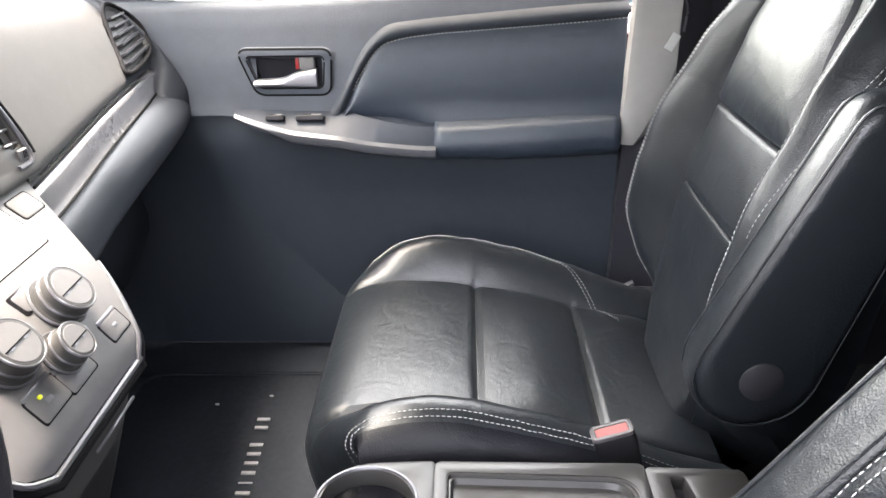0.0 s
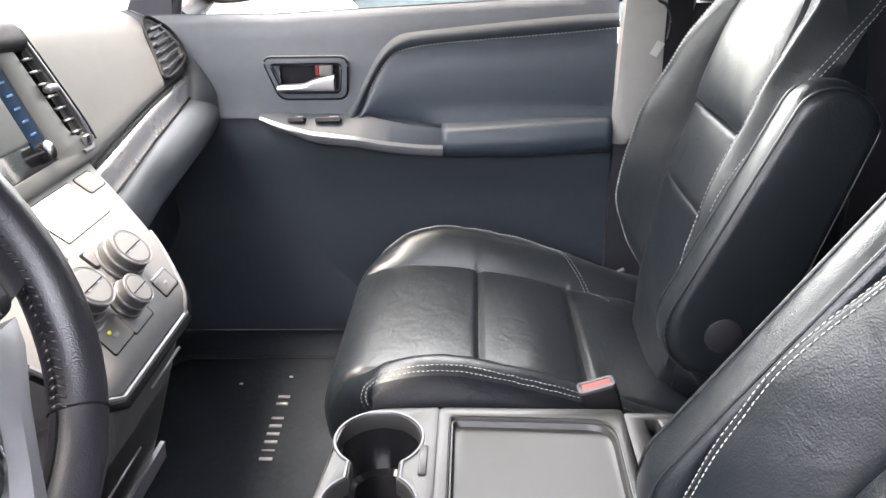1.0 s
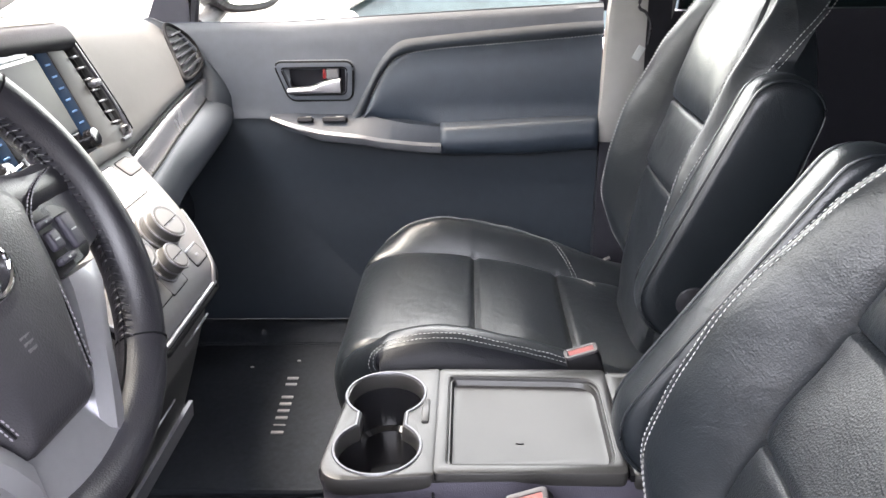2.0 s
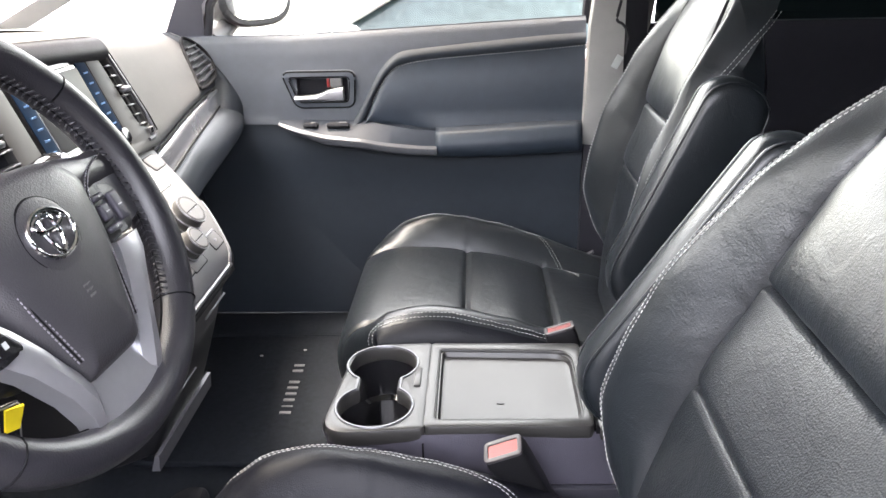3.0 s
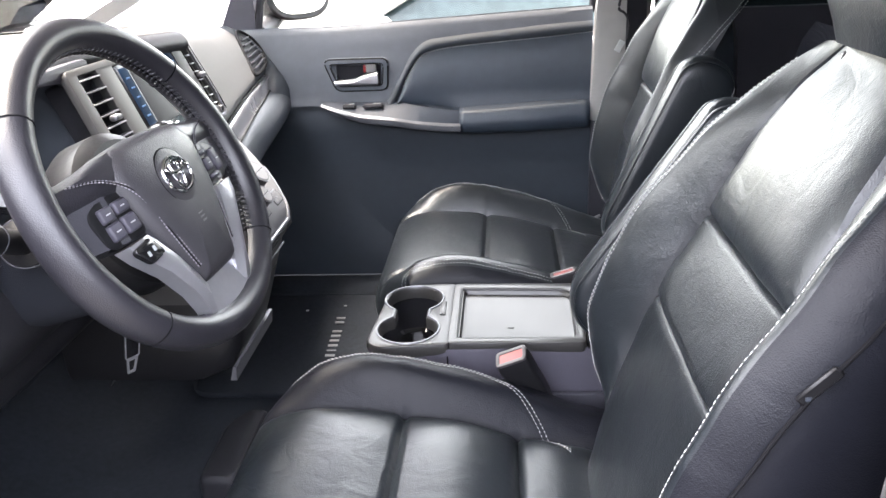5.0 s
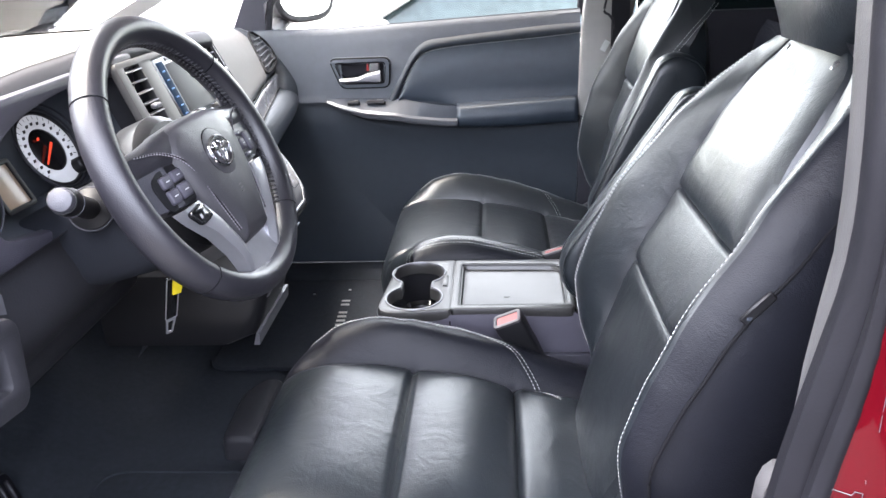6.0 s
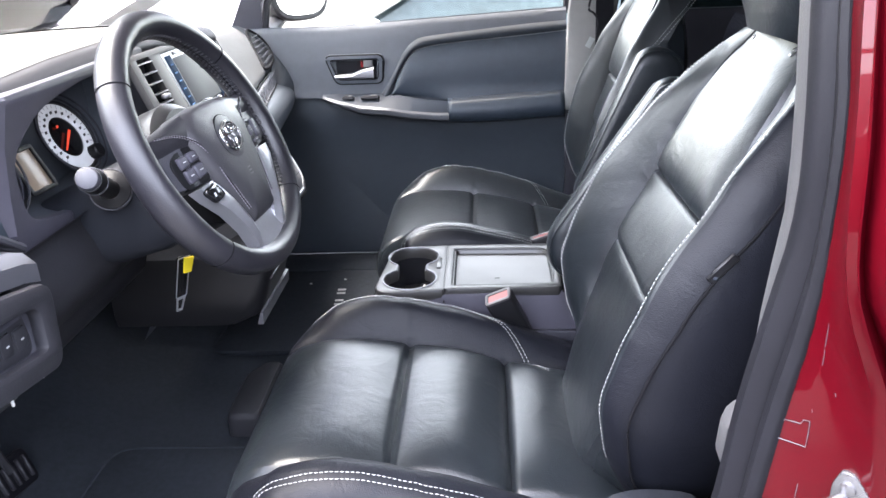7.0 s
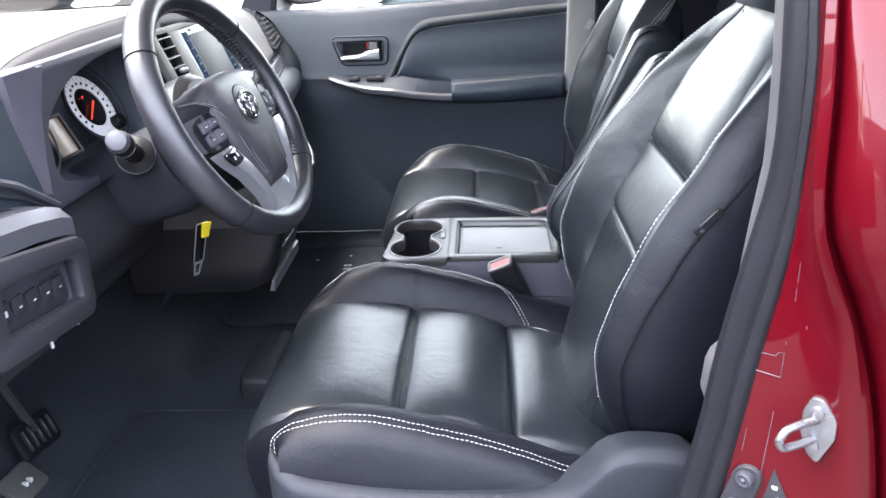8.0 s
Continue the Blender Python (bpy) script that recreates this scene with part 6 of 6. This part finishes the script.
# spokes
for sg in (-1, 1):
    bm = bmesh.new()
    secs = [((sg * 0.066, 0.034), (sg * 0.070, -0.030), 0.000), ((sg * 0.100, 0.030), (sg * 0.105, -0.030), 0.000), ((sg * 0.140, 0.022), (sg * 0.142, -0.024), -0.008), ((sg * 0.166, 0.020), (sg * 0.168, -0.020), -0.014)]
    loft(bm, [[WM @ Vector((a[0], a[1], z)), WM @ Vector((b[0], b[1], z)), WM @ Vector((b[0], b[1] - 0.004, z - 0.016)), WM @ Vector((a[0], a[1] + 0.004, z - 0.016))] for a, b, z in secs])
    sp_ = part("spoke", bm, DASH_DARK, SWH, "charcoal side spoke")
    bm = bmesh.new()
    loft(bm, [[WM @ Vector((sg * u, v, z + dz)) for v, dz in ((v1, -0.022), (v1 - 0.001, -0.008), (0.8 * v1 + 0.2 * v0, -0.001), (0.5 * (v0 + v1), 0.001), (0.8 * v0 + 0.2 * v1, -0.001), (v0 + 0.001, -0.006), (v0, -0.02))] for u, v0, v1, z in ((0.055, 0.010, 0.052, 0.0085), (0.075, 0.012, 0.050, 0.0070), (0.095, 0.013, 0.047, 0.0040), (0.115, 0.013, 0.045, 0.0), (0.135, 0.012, 0.045, -0.005), (0.156, 0.010, 0.046, -0.010))])
    part("shoulder", bm, LEATHER_RIM, sp_, "leather shoulder running into the rim")
    bm = bmesh.new()
    padm = WM @ Matrix.Translation((0, 0, 0.0085)) @ Matrix.Rotation(radians(sg * 5), 4, "Y")
    edge_ = [(sg * x, y) for x, y in ((0.074, 0.014), (0.102, 0.016), (0.127, 0.006), (0.124, -0.028), (0.073, -0.031))][::-sg]
    plate(bm, rounded(edge_, 0.009), padm, 0.014, 0.003)
    bp = part("button_pad", bm, BUCKLE_BLACK, sp_, "black switch pad")
    bm = bmesh.new()
    tube(bm, [padm @ Vector((p.x, p.y, -0.002)) for p in rounded(edge_, 0.009)], 0.0017, 6, True)
    part("pad_frame", bm, STRIP, bp, "thin silver pad edge")
    keys = ((0.0875, 0.002, 0.020, 0.014), (0.0875, -0.0160, 0.020, 0.0185), (0.1095, 0.001, 0.0185, 0.0155), (0.1095, -0.0165, 0.0185, 0.0175)) if sg < 0 else ((0.089, -0.008, 0.014, 0.016), (0.089, 0.006, 0.022, 0.007), (0.089, -0.023, 0.022, 0.007), (0.112, -0.008, 0.016, 0.028))
    for bx, by, w_, h_ in keys:
        bm = bmesh.new()
        rbox(bm, padm @ Vector((sg * bx, by, 0.0014)), (w_ - 0.001, h_ - 0.001, 0.007), 0.0025, 3, padm.to_3x3())
        wb = part("wheel_button", bm, PURPLE_SKIN, bp)
        bm = bmesh.new()
        rbox(bm, padm @ Vector((sg * bx, by, 0.0050)), (min(w_, h_) * 0.4, 0.0012, 0.0006), 0, 1, padm.to_3x3())
        part("button_mark", bm, BADGE_WHITE, wb)
    # silver lower spoke arm running down to the rim
    bm = bmesh.new()
    arm = [(0.078, -0.034, 0.112, -0.034, 0.004), (0.073, -0.043, 0.104, -0.050, 0.006), (0.060, -0.066, 0.082, -0.076, 0.007), (0.044, -0.096, 0.063, -0.107, 0.005), (0.035, -0.112, 0.053, -0.130, 0.001), (0.033, -0.130, 0.047, -0.147, -0.006)]
    loft(bm, [[WM @ Vector((sg * a, b, z)), WM @ Vector((sg * (a + c) / 2, (b + d) / 2, z + 0.004)), WM @ Vector((sg * c, d, z)), WM @ Vector((sg * c, d, z - 0.018)), WM @ Vector((sg * a, b, z - 0.018))] for a, b, c, d, z in arm])
    part("silver_spoke", bm, WHEEL_SILVER, SWH, "satin silver lower spoke")
bm = bmesh.new()
plate(bm, rounded([(-0.113, -0.041), (-0.100, -0.057), (-0.077, -0.055), (-0.086, -0.038)], 0.004), WM @ Matrix.Translation((0, 0, 0.0105)), 0.007, 0.0025)
SSW = part("voice_switch", bm, GLOSS, SWH, "small black switch with two pale marks")
for bx, by in ((-0.100, -0.049), (-0.089, -0.047)):
    bm = bmesh.new()
    rbox(bm, WM @ Vector((bx, by, 0.0106)), (0.004, 0.005, 0.0006), 0, 1, WM.to_3x3())
    part("button_mark", bm, BADGE_WHITE, SSW)
bm = bmesh.new()
loft(bm, [[WM @ Vector((x, y, z)) for x, y in ((-0.037, -0.108), (0.037, -0.108), (0.043, -0.150), (-0.043, -0.150))] for z in (-0.004, -0.02)])
part("lower_spoke", bm, WHEEL_SILVER, SWH, "satin silver bridge")
bm = bmesh.new()
lathe(bm, WC - WN * 0.032 - WV * 0.012, -WN, [(0, 0.074), (0.012, 0.086), (0.045, 0.088), (0.060, 0.082), (0.066, 0.07)], 36)
part("wheel_boss", bm, BUCKLE_BLACK, SWH, "black cover behind the wheel")

COL = thing("steering_column", WC - WN * 0.1, "charcoal steering column shroud with stalk and ignition", "steering column")
bm = bmesh.new()
rings = []
for d, w_, h_, dz in ((0.055, 0.062, 0.058, -0.022), (0.075, 0.066, 0.064, -0.025), (0.13, 0.064, 0.066, -0.028), (0.20, 0.062, 0.062, -0.022), (0.26, 0.06, 0.05, -0.01)):
    rings.append([WC - WN * d + WU * (w_ * math.copysign(abs(math.cos(a)) ** 0.6, math.cos(a))) + WV * (h_ * math.copysign(abs(math.sin(a)) ** 0.7, math.sin(a)) + dz) for a in span(0, 2 * math.pi * 27 / 28, 28)])
loft(bm, rings)
part("shroud", bm, SHROUD, COL, "charcoal shroud")
s0, s1 = Vector((-0.428, -0.425, 1.060)), Vector((-0.395, -0.538, 1.108))
sd = (s1 - s0).normalized()
SL = (s1 - s0).length
bm = bmesh.new()
lathe(bm, s0, sd, [(-0.03, 0.025), (0.002, 0.0255), (0.005, 0.024), (0.010, 0.0125), (SL * 0.55, 0.0120), (SL * 0.68, 0.0150), (SL * 0.86, 0.0150), (SL * 0.90, 0.0140)], 32)
stk_ = part("stalk", bm, BUCKLE_BLACK, COL, "black light stalk")
bm = bmesh.new()
lathe(bm, s0 + sd * SL * 0.89, sd, [(0, 0.0132), (0.008, 0.0132), (0.011, 0.0115), (0.0125, 0.007), (0.0125, 0.0005)], 32)
part("stalk_cap", bm, DASH_DARK, stk_, "grey end cap")
m = frame_of(sd)
for f, r_ in ((0.02, 0.0257), (0.70, 0.0152)):
    bm = bmesh.new()
    tube(bm, [s0 + sd * SL * f + m @ Vector((r_ * math.cos(t), r_ * math.sin(t), 0)) for t in span(0, 2 * math.pi * 31 / 32, 32)], 0.0008, 6, True)
    part("stalk_ring", bm, DASH_DARK, stk_)
# shift lever between the screen and the wheel
LEV = thing("shift_lever", (-0.43, -0.17, 1.03), "black shift lever with a bright edge below the screen", "shift lever")
bm = bmesh.new()
tube(bm, smooth_path([(-0.415, -0.165, 1.030), (-0.392, -0.190, 1.080), (-0.378, -0.205, 1.108)], 5), 0.008, 10)
part("shaft", bm, MATT_BLACK, LEV)
bm = bmesh.new()
rings = []
for f in span(0, 1, 9):
    k = math.sin(math.pi * min(max(f, 0.06), 0.94)) ** 0.4
    c = Vector((-0.372, -0.232, 1.114)).lerp(Vector((-0.368, -0.186, 1.122)), f)
    rings.append([c + Vector((0.015 * k * math.cos(a), 0, 0.012 * k * math.sin(a))) for a in span(0, 2 * math.pi * 15 / 16, 16)])
loft(bm, rings)
LK = part("lever_knob", bm, GLOSS, LEV, "gloss black knob")
bm = bmesh.new()
tube(bm, smooth_path([(-0.358, -0.230, 1.118), (-0.353, -0.209, 1.125), (-0.354, -0.187, 1.127)], 5), 0.0014, 6)
part("knob_edge", bm, CHROME, LK, "bright edge")
# key with tag
KEY = thing("ignition_key", (-0.40, -0.302, 0.925), "key ring with yellow tag and clear fob hanging below the column", "key")
bm = bmesh.new()
loft(bm, [[(-0.398, -0.312, 0.919), (-0.392, -0.293, 0.914), (-0.397, -0.300, 0.893), (-0.402, -0.314, 0.896)], [(-0.400, -0.311, 0.920), (-0.394, -0.292, 0.915), (-0.399, -0.299, 0.894), (-0.404, -0.313, 0.897)]])
part("yellow_tag", bm, YELLOW, KEY, "small yellow paper tag")
bm = bmesh.new()
k0, k1 = Vector((-0.405, -0.298, 0.915)), Vector((-0.440, -0.266, 0.812))
mk = plane_at((k0 + k1) / 2, Vector((0.6, 0.8, 0)), k0 - k1)
kl = (k0 - k1).length / 2
plate(bm, rounded([(-0.009, -kl * 0.45), (0.009, -kl * 0.45), (0.010, kl), (-0.010, kl)], 0.003), mk, 0.004, 0.001)
part("key_fob", bm, GLOSS, KEY, "dark fob with bright edges")
bm = bmesh.new()
tube(bm, [mk @ Vector((p.x, p.y, 0)) for p in rounded([(-0.009, -kl * 0.45), (0.009, -kl * 0.45), (0.010, kl), (-0.010, kl)], 0.003)], 0.0010, 5, True)
part("fob_edge", bm, WHEEL_SILVER, KEY, "bright fob edge")
bm = bmesh.new()
plate(bm, rounded([(-0.006, -kl), (0.004, -kl), (0.008, -kl * 0.48), (-0.007, -kl * 0.48)], 0.002), mk, 0.002, 0.0005, [rounded([(-0.004, -kl * 0.94), (0.0025, -kl * 0.94), (0.0055, -kl * 0.55), (-0.005, -kl * 0.55)], 0.002)])
part("key_blade", bm, WHEEL_SILVER, KEY, "bright metal loop at the end")

# ---- pedals ----
PED = thing("brake_pedal", (-0.74, -0.33, 0.50), "brake pedal with ribbed rubber pad in the dark footwell", "pedal", "pedals")
bm = bmesh.new()
pm = plane_at((-0.745, -0.325, 0.545), (0, 1, -0.2), (-0.4, 0.15, 0.9))
plate(bm, rounded([(-0.05, -0.028), (0.05, -0.028), (0.05, 0.028), (-0.05, 0.028)], 0.01), pm, 0.012, 0.004)
part("pedal_pad", bm, RUBBER, PED)
for k in range(5):
    bm = bmesh.new()
    rbox(bm, pm @ Vector((-0.036 + 0.018 * k, 0, 0.003)), (0.006, 0.008, 0.04), 0.002, 1, pm.to_3x3() @ Matrix.Rotation(radians(90), 3, "X"))
    part("pad_rib", bm, MATT_BLACK, PED)
bm = bmesh.new()
tube(bm, [(-0.75, -0.325, 0.55), (-0.80, -0.325, 0.68), (-0.82, -0.325, 0.85)], 0.009, 8)
part("pedal_arm", bm, MATT_BLACK, PED)
PAR = thing("parking_pedal", (-0.72, -0.42, 0.49), "foot parking brake pedal with two pale marks", "pedal", "pedals")
bm = bmesh.new()
pm = plane_at((-0.725, -0.415, 0.515), (0, 1, -0.1), (-0.75, 0.1, 0.6))
plate(bm, rounded([(-0.035, -0.025), (0.035, -0.025), (0.035, 0.025), (-0.035, 0.025)], 0.01), pm, 0.012, 0.004)
part("pedal_pad", bm, SURROUND, PAR)
for k in (-1, 1):
    bm = bmesh.new()
    rbox(bm, pm @ Vector((0.006 * k, -0.004, 0.0015)), (0.010, 0.006, 0.008), 0.001, 1)
    part("pad_mark", bm, BADGE_WHITE, PAR)
bm = bmesh.new()
loft(bm, [[(-0.96, -0.80, 0.42), (-0.96, 0.80, 0.42), (-0.98, 0.80, 0.42), (-0.98, -0.80, 0.42)], [(-0.86, -0.80, 0.55), (-0.86, 0.80, 0.55), (-0.90, 0.80, 0.55), (-0.90, -0.80, 0.55)], [(-0.98, -0.80, 1.15), (-0.98, 0.80, 1.15), (-1.02, 0.80, 1.15), (-1.02, -0.80, 1.15)]])
tagged(part("firewall", bm, CARPET), "dark carpeted bulkhead under the dash", "bulkhead", kind="structure")
bm = bmesh.new()
loft(bm, [[(-1.02, y, 0.42), (-0.66, y, 0.42), (-0.66, y, 1.10), (-1.02, y, 1.14)] for y in (0.742, 0.80)])
loft(bm, [[(-1.02, y, 0.42), (-0.72, y, 0.42), (-0.60, y, 1.06), (-1.02, y, 1.14)] for y in (-0.80, -0.76)])
tagged(part("kick_panels", bm, DARK_SKIN), "dark footwell side panels", "trim", kind="structure")
# windscreen
bm = bmesh.new()
loft(bm, [[(-1.04, -0.70, 1.16), (-1.04, 0.70, 1.16), (-0.30, 0.60, 1.63), (-0.30, -0.60, 1.63)], [(-1.045, -0.70, 1.163), (-1.045, 0.70, 1.163), (-0.305, 0.60, 1.633), (-0.305, -0.60, 1.633)]])
ws = part("windscreen", bm, GLASS, BODY, "clear windscreen")
ws.visible_shadow = False
bm = bmesh.new()
tube(bm, [(-1.03, y, 1.165 - 0.02 * (y / 0.7) ** 2) for y in span(-0.72, 0.72, 20)], 0.012, 8)
part("windscreen_seal", bm, MATT_BLACK, BODY)

# passenger belt guide and strap by the pillar
BELT = thing("seat_belt", (0.31, 0.66, 1.0), "grey seat belt webbing with small white label by the pillar", "seat belt")
bm = bmesh.new()
loft(bm, [[(x, y, z), (x + 0.045, y + 0.01, z), (x + 0.045, y + 0.012, z), (x, y + 0.002, z)] for x, y, z in ((0.335, 0.672, 1.50), (0.325, 0.672, 1.2), (0.33, 0.672, 0.8), (0.33, 0.67, 0.52))])
part("webbing", bm, MATT_BLACK, BELT)
bm = bmesh.new()
tube(bm, smooth_path([(0.312, 0.655, 1.20), (0.306, 0.655, 1.165), (0.318, 0.652, 1.155), (0.328, 0.65, 1.135), (0.326, 0.65, 1.10)], 5), 0.003, 6)
part("belt_guide", bm, MATT_BLACK, BELT)
bm = bmesh.new()
rbox(bm, (0.310, 0.650, 1.085), (0.014, 0.002, 0.026), 0.0008, 1, Matrix.Rotation(radians(28), 3, "Y"))
part("label_tab", bm, BADGE_WHITE, BELT, "small white label")

# ---- outside ----
bm = bmesh.new()
grid(bm, lambda x, y: (x, y, 0.0), [-400, -60, -20, -8, -3, 0, 3, 8, 20, 60, 400], [-400, -60, -20, -8, -3, 0, 3, 8, 20, 60, 400])
tagged(part("ground", bm, ASPHALT), "grey asphalt parking lot", "ground", kind="structure")


def parked_car(x0, y0):
    """White saloon parked alongside, its nose towards -x."""
    c = thing("parked_car", (x0, y0, 0), "white parked car with blue-tinted windows and dark trim", "car")
    P = lambda x, y, z: Vector((x0 + x, y0 + y, z))
    side = curve1([-2.2, -1.9, -1.2, 0.0, 1.2, 2.0, 2.3], [0.62, 0.78, 0.88, 0.90, 0.90, 0.86, 0.72])
    topz = curve1([-2.3, -2.1, -1.5, -0.9, 0.0, 1.0, 1.7, 2.3], [0.62, 0.74, 0.90, 0.98, 1.00, 1.02, 1.04, 0.90])
    bm = bmesh.new()
    rings = []
    for x in span(-2.25, 2.25, 36):
        w, t = side(x), topz(x)
        rings.append([P(x, -w + 0.04, 0.22), P(x, -w, 0.45), P(x, -w - 0.01, 0.70), P(x, -w + 0.05, t - 0.04), P(x, -w + 0.12, t), P(x, w - 0.12, t), P(x, w - 0.05, t - 0.04), P(x, w, 0.6), P(x, w - 0.04, 0.22)])
    loft(bm, rings)
    part("car_body", bm, WHITE_PAINT, c, "white painted body")
    bm = bmesh.new()
    rings = []
    for x, t, k in ((-0.95, 0.98, 1.0), (-0.70, 1.14, 0.93), (-0.25, 1.36, 0.84), (0.2, 1.43, 0.80), (0.9, 1.41, 0.80), (1.5, 1.22, 0.86), (1.85, 1.05, 0.95)):
        w = 0.80
        rings.append([P(x, -w, 0.97), P(x, -w * k, t - 0.02), P(x, -w * k + 0.08, t), P(x, w * k - 0.08, t), P(x, w * k, t - 0.02), P(x, w, 0.97)])
    loft(bm, rings)
    part("cabin_glass", bm, CAR_GLASS, c, "blue-tinted cabin glass")
    bm = bmesh.new()
    rings = [[P(x, -0.66, z), P(x, 0.66, z), P(x, 0.66, z + 0.03), P(x, -0.66, z + 0.03)] for x, z in ((-0.30, 1.345), (0.2, 1.425), (0.9, 1.405), (1.35, 1.28))]
    loft(bm, rings)
    part("roof", bm, WHITE_PAINT, c)
    for a, b in (((-0.95, -0.83, 0.98), (-0.25, -0.69, 1.36)), ((0.25, -0.82, 0.98), (0.28, -0.68, 1.40)), ((1.2, -0.82, 1.0), (1.1, -0.68, 1.37))):
        bm = bmesh.new()
        tube(bm, [P(*a), P(*b)], 0.03, 8)
        part("window_post", bm, WHITE_PAINT, c)
    bm = bmesh.new()
    tube(bm, [P(x, -side(x) * 0.955, topz(x) - 0.01) for x in span(-0.95, 1.6, 12)], 0.012, 6)
    part("window_trim", bm, MATT_BLACK, c)
    bm = bmesh.new()
    rbox(bm, P(-0.72, -0.98, 1.02), (0.10, 0.18, 0.12), 0.04, 3)
    part("door_mirror", bm, WHITE_PAINT, c)
    for x in (-1.4, 1.35):
        for sy in (-1, 1):
            bm = bmesh.new()
            lathe(bm, P(x, sy * 0.72, 0.32), (0, sy, 0), [(0, 0.30), (0.02, 0.32), (0.16, 0.32), (0.18, 0.29), (0.17, 0.22)], 32)
            w_ = part("wheel", bm, TYRE, c)
            bm = bmesh.new()
            lathe(bm, P(x, sy * 0.86, 0.32), (0, sy, 0), [(0, 0.22), (0.02, 0.215), (0.01, 0.06), (0.03, 0.05), (0.03, 0.001)], 24)
            part("rim", bm, SILVER, w_)
    return c


parked_car(0.35, 2.55)
# lot edge seen through the windscreen
bm = bmesh.new()
loft(bm, [[(x, -30, z), (x, 40, z)] for x, z in ((-9.0, 0.0), (-9.0, 0.14), (-9.2, 0.15), (-12.0, 0.15), (-40, 0.6))], False)
tagged(part("verge", bm, CONCRETE), "pale concrete apron beyond the kerb", "pavement", kind="structure")
for k in range(10):
    f = thing("fence_post", (-9.6, -6 + k * 1.8, 0.15), "pale fence post at the lot edge", "fence post", "fence posts")
    bm = bmesh.new()
    rbox(bm, (-9.6, -6 + k * 1.8, 0.75), (0.09, 0.09, 1.25), 0.01)
    part("post", bm, CONCRETE, f)
FR = thing("fence_rail", (-9.6, 2, 0.7), "pale horizontal fence rails", "fence")
for z in (0.65, 1.15):
    bm = bmesh.new()
    rbox(bm, (-9.55, 2.1, z), (0.04, 16.4, 0.09), 0.008)
    part("rail", bm, CONCRETE, FR)

# plain unseen wall behind the camera, added to block low sky light
bm = bmesh.new()
rbox(bm, (0.0, -10.0, 1.75), (80.0, 0.3, 3.5), 0.02)
tagged(part("sky_block_wall", bm, SKY_BLOCK), "plain grey unseen wall added to block low sky", "wall", kind="structure")
# the driver's door, swung open ahead of the camera
OD = thing("open_front_door", (-0.98, -0.83, 0.36), "red front door standing wide open with dark inner trim", "car door")
DU, DV = Vector((-0.18, -1.0, 0)).normalized(), Vector((0, 0, 1))
OM = plane_at((-0.98, -0.84, 0.0), DU, DV)
bm = bmesh.new()
plate(bm, rounded([(0.0, 0.40), (0.98, 0.40), (1.04, 0.62), (1.02, 1.12), (0.0, 1.10)], 0.05), OM, 0.05, 0.008)
part("outer_skin", bm, RED_PAINT, OD, "red painted skin")
bm = bmesh.new()
plate(bm, rounded([(0.04, 0.46), (0.93, 0.46), (0.97, 0.64), (0.96, 1.10), (0.04, 1.08)], 0.05), OM @ Matrix.Translation((0, 0, 0.045)), 0.05, 0.02)
part("inner_trim", bm, DOOR_SKIN, OD, "charcoal inner trim")
bm = bmesh.new()
tube(bm, [OM @ Vector(p) for p in ((0.02, 1.09, -0.02), (0.55, 1.56, -0.05), (0.98, 1.58, -0.05), (1.0, 1.10, -0.02))], 0.018, 8)
part("window_frame", bm, MATT_BLACK, OD)
# outer panels that close the van
for nm, rings in (
    ("roof_skin", [[(x, sg * 0.66, z) for sg in (-1, 1)] + [(x, 0.60, z + 0.05), (x, -0.60, z + 0.05)] for x, z in ((-0.34, 1.64), (0.6, 1.69), (2.2, 1.69), (2.42, 1.66))]),
    ("bonnet", [[(x, -w, z - 0.04), (x, -w + 0.1, z), (x, 0.0, z + 0.03), (x, w - 0.1, z), (x, w, z - 0.04), (x, w, z - 0.10), (x, -w, z - 0.10)] for x, w, z in ((-1.10, 0.80, 1.08), (-1.45, 0.80, 1.03), (-1.80, 0.76, 0.92), (-1.92, 0.70, 0.82))]),
    ("front_body", [[(x, -w, 0.30), (x, -w, z), (x, w, z), (x, w, 0.30)] for x, w, z in ((-1.06, 0.93, 0.98), (-1.45, 0.93, 0.95), (-1.80, 0.88, 0.84), (-1.97, 0.76, 0.72))]),
    ("side_skin", [[(x, 0.87, 0.34), (x, 0.945, 0.60), (x, 0.935, 0.95), (x, 0.89, 1.06), (x, 0.87, 1.06), (x, 0.87, 0.34)] for x in (-1.05, 0.3, 1.6, 2.4)]),
    ("tailgate", [[(2.36, -0.88, z), (2.36, 0.88, z), (2.42, 0.88, z), (2.42, -0.88, z)] for z in (0.40, 0.9, 1.15)])):
    bm = bmesh.new()
    loft(bm, rings)
    part(nm, bm, RED_PAINT, BODY)
for x in (-1.40, 1.62):
    for sy in (-1, 1):
        if x > 0 or sy:
            bm = bmesh.new()
            lathe(bm, (x, sy * 0.74, 0.335), (0, sy, 0), [(0, 0.30), (0.02, 0.335), (0.19, 0.335), (0.21, 0.30), (0.20, 0.23)], 32)
            part("tyre", bm, TYRE, BODY)
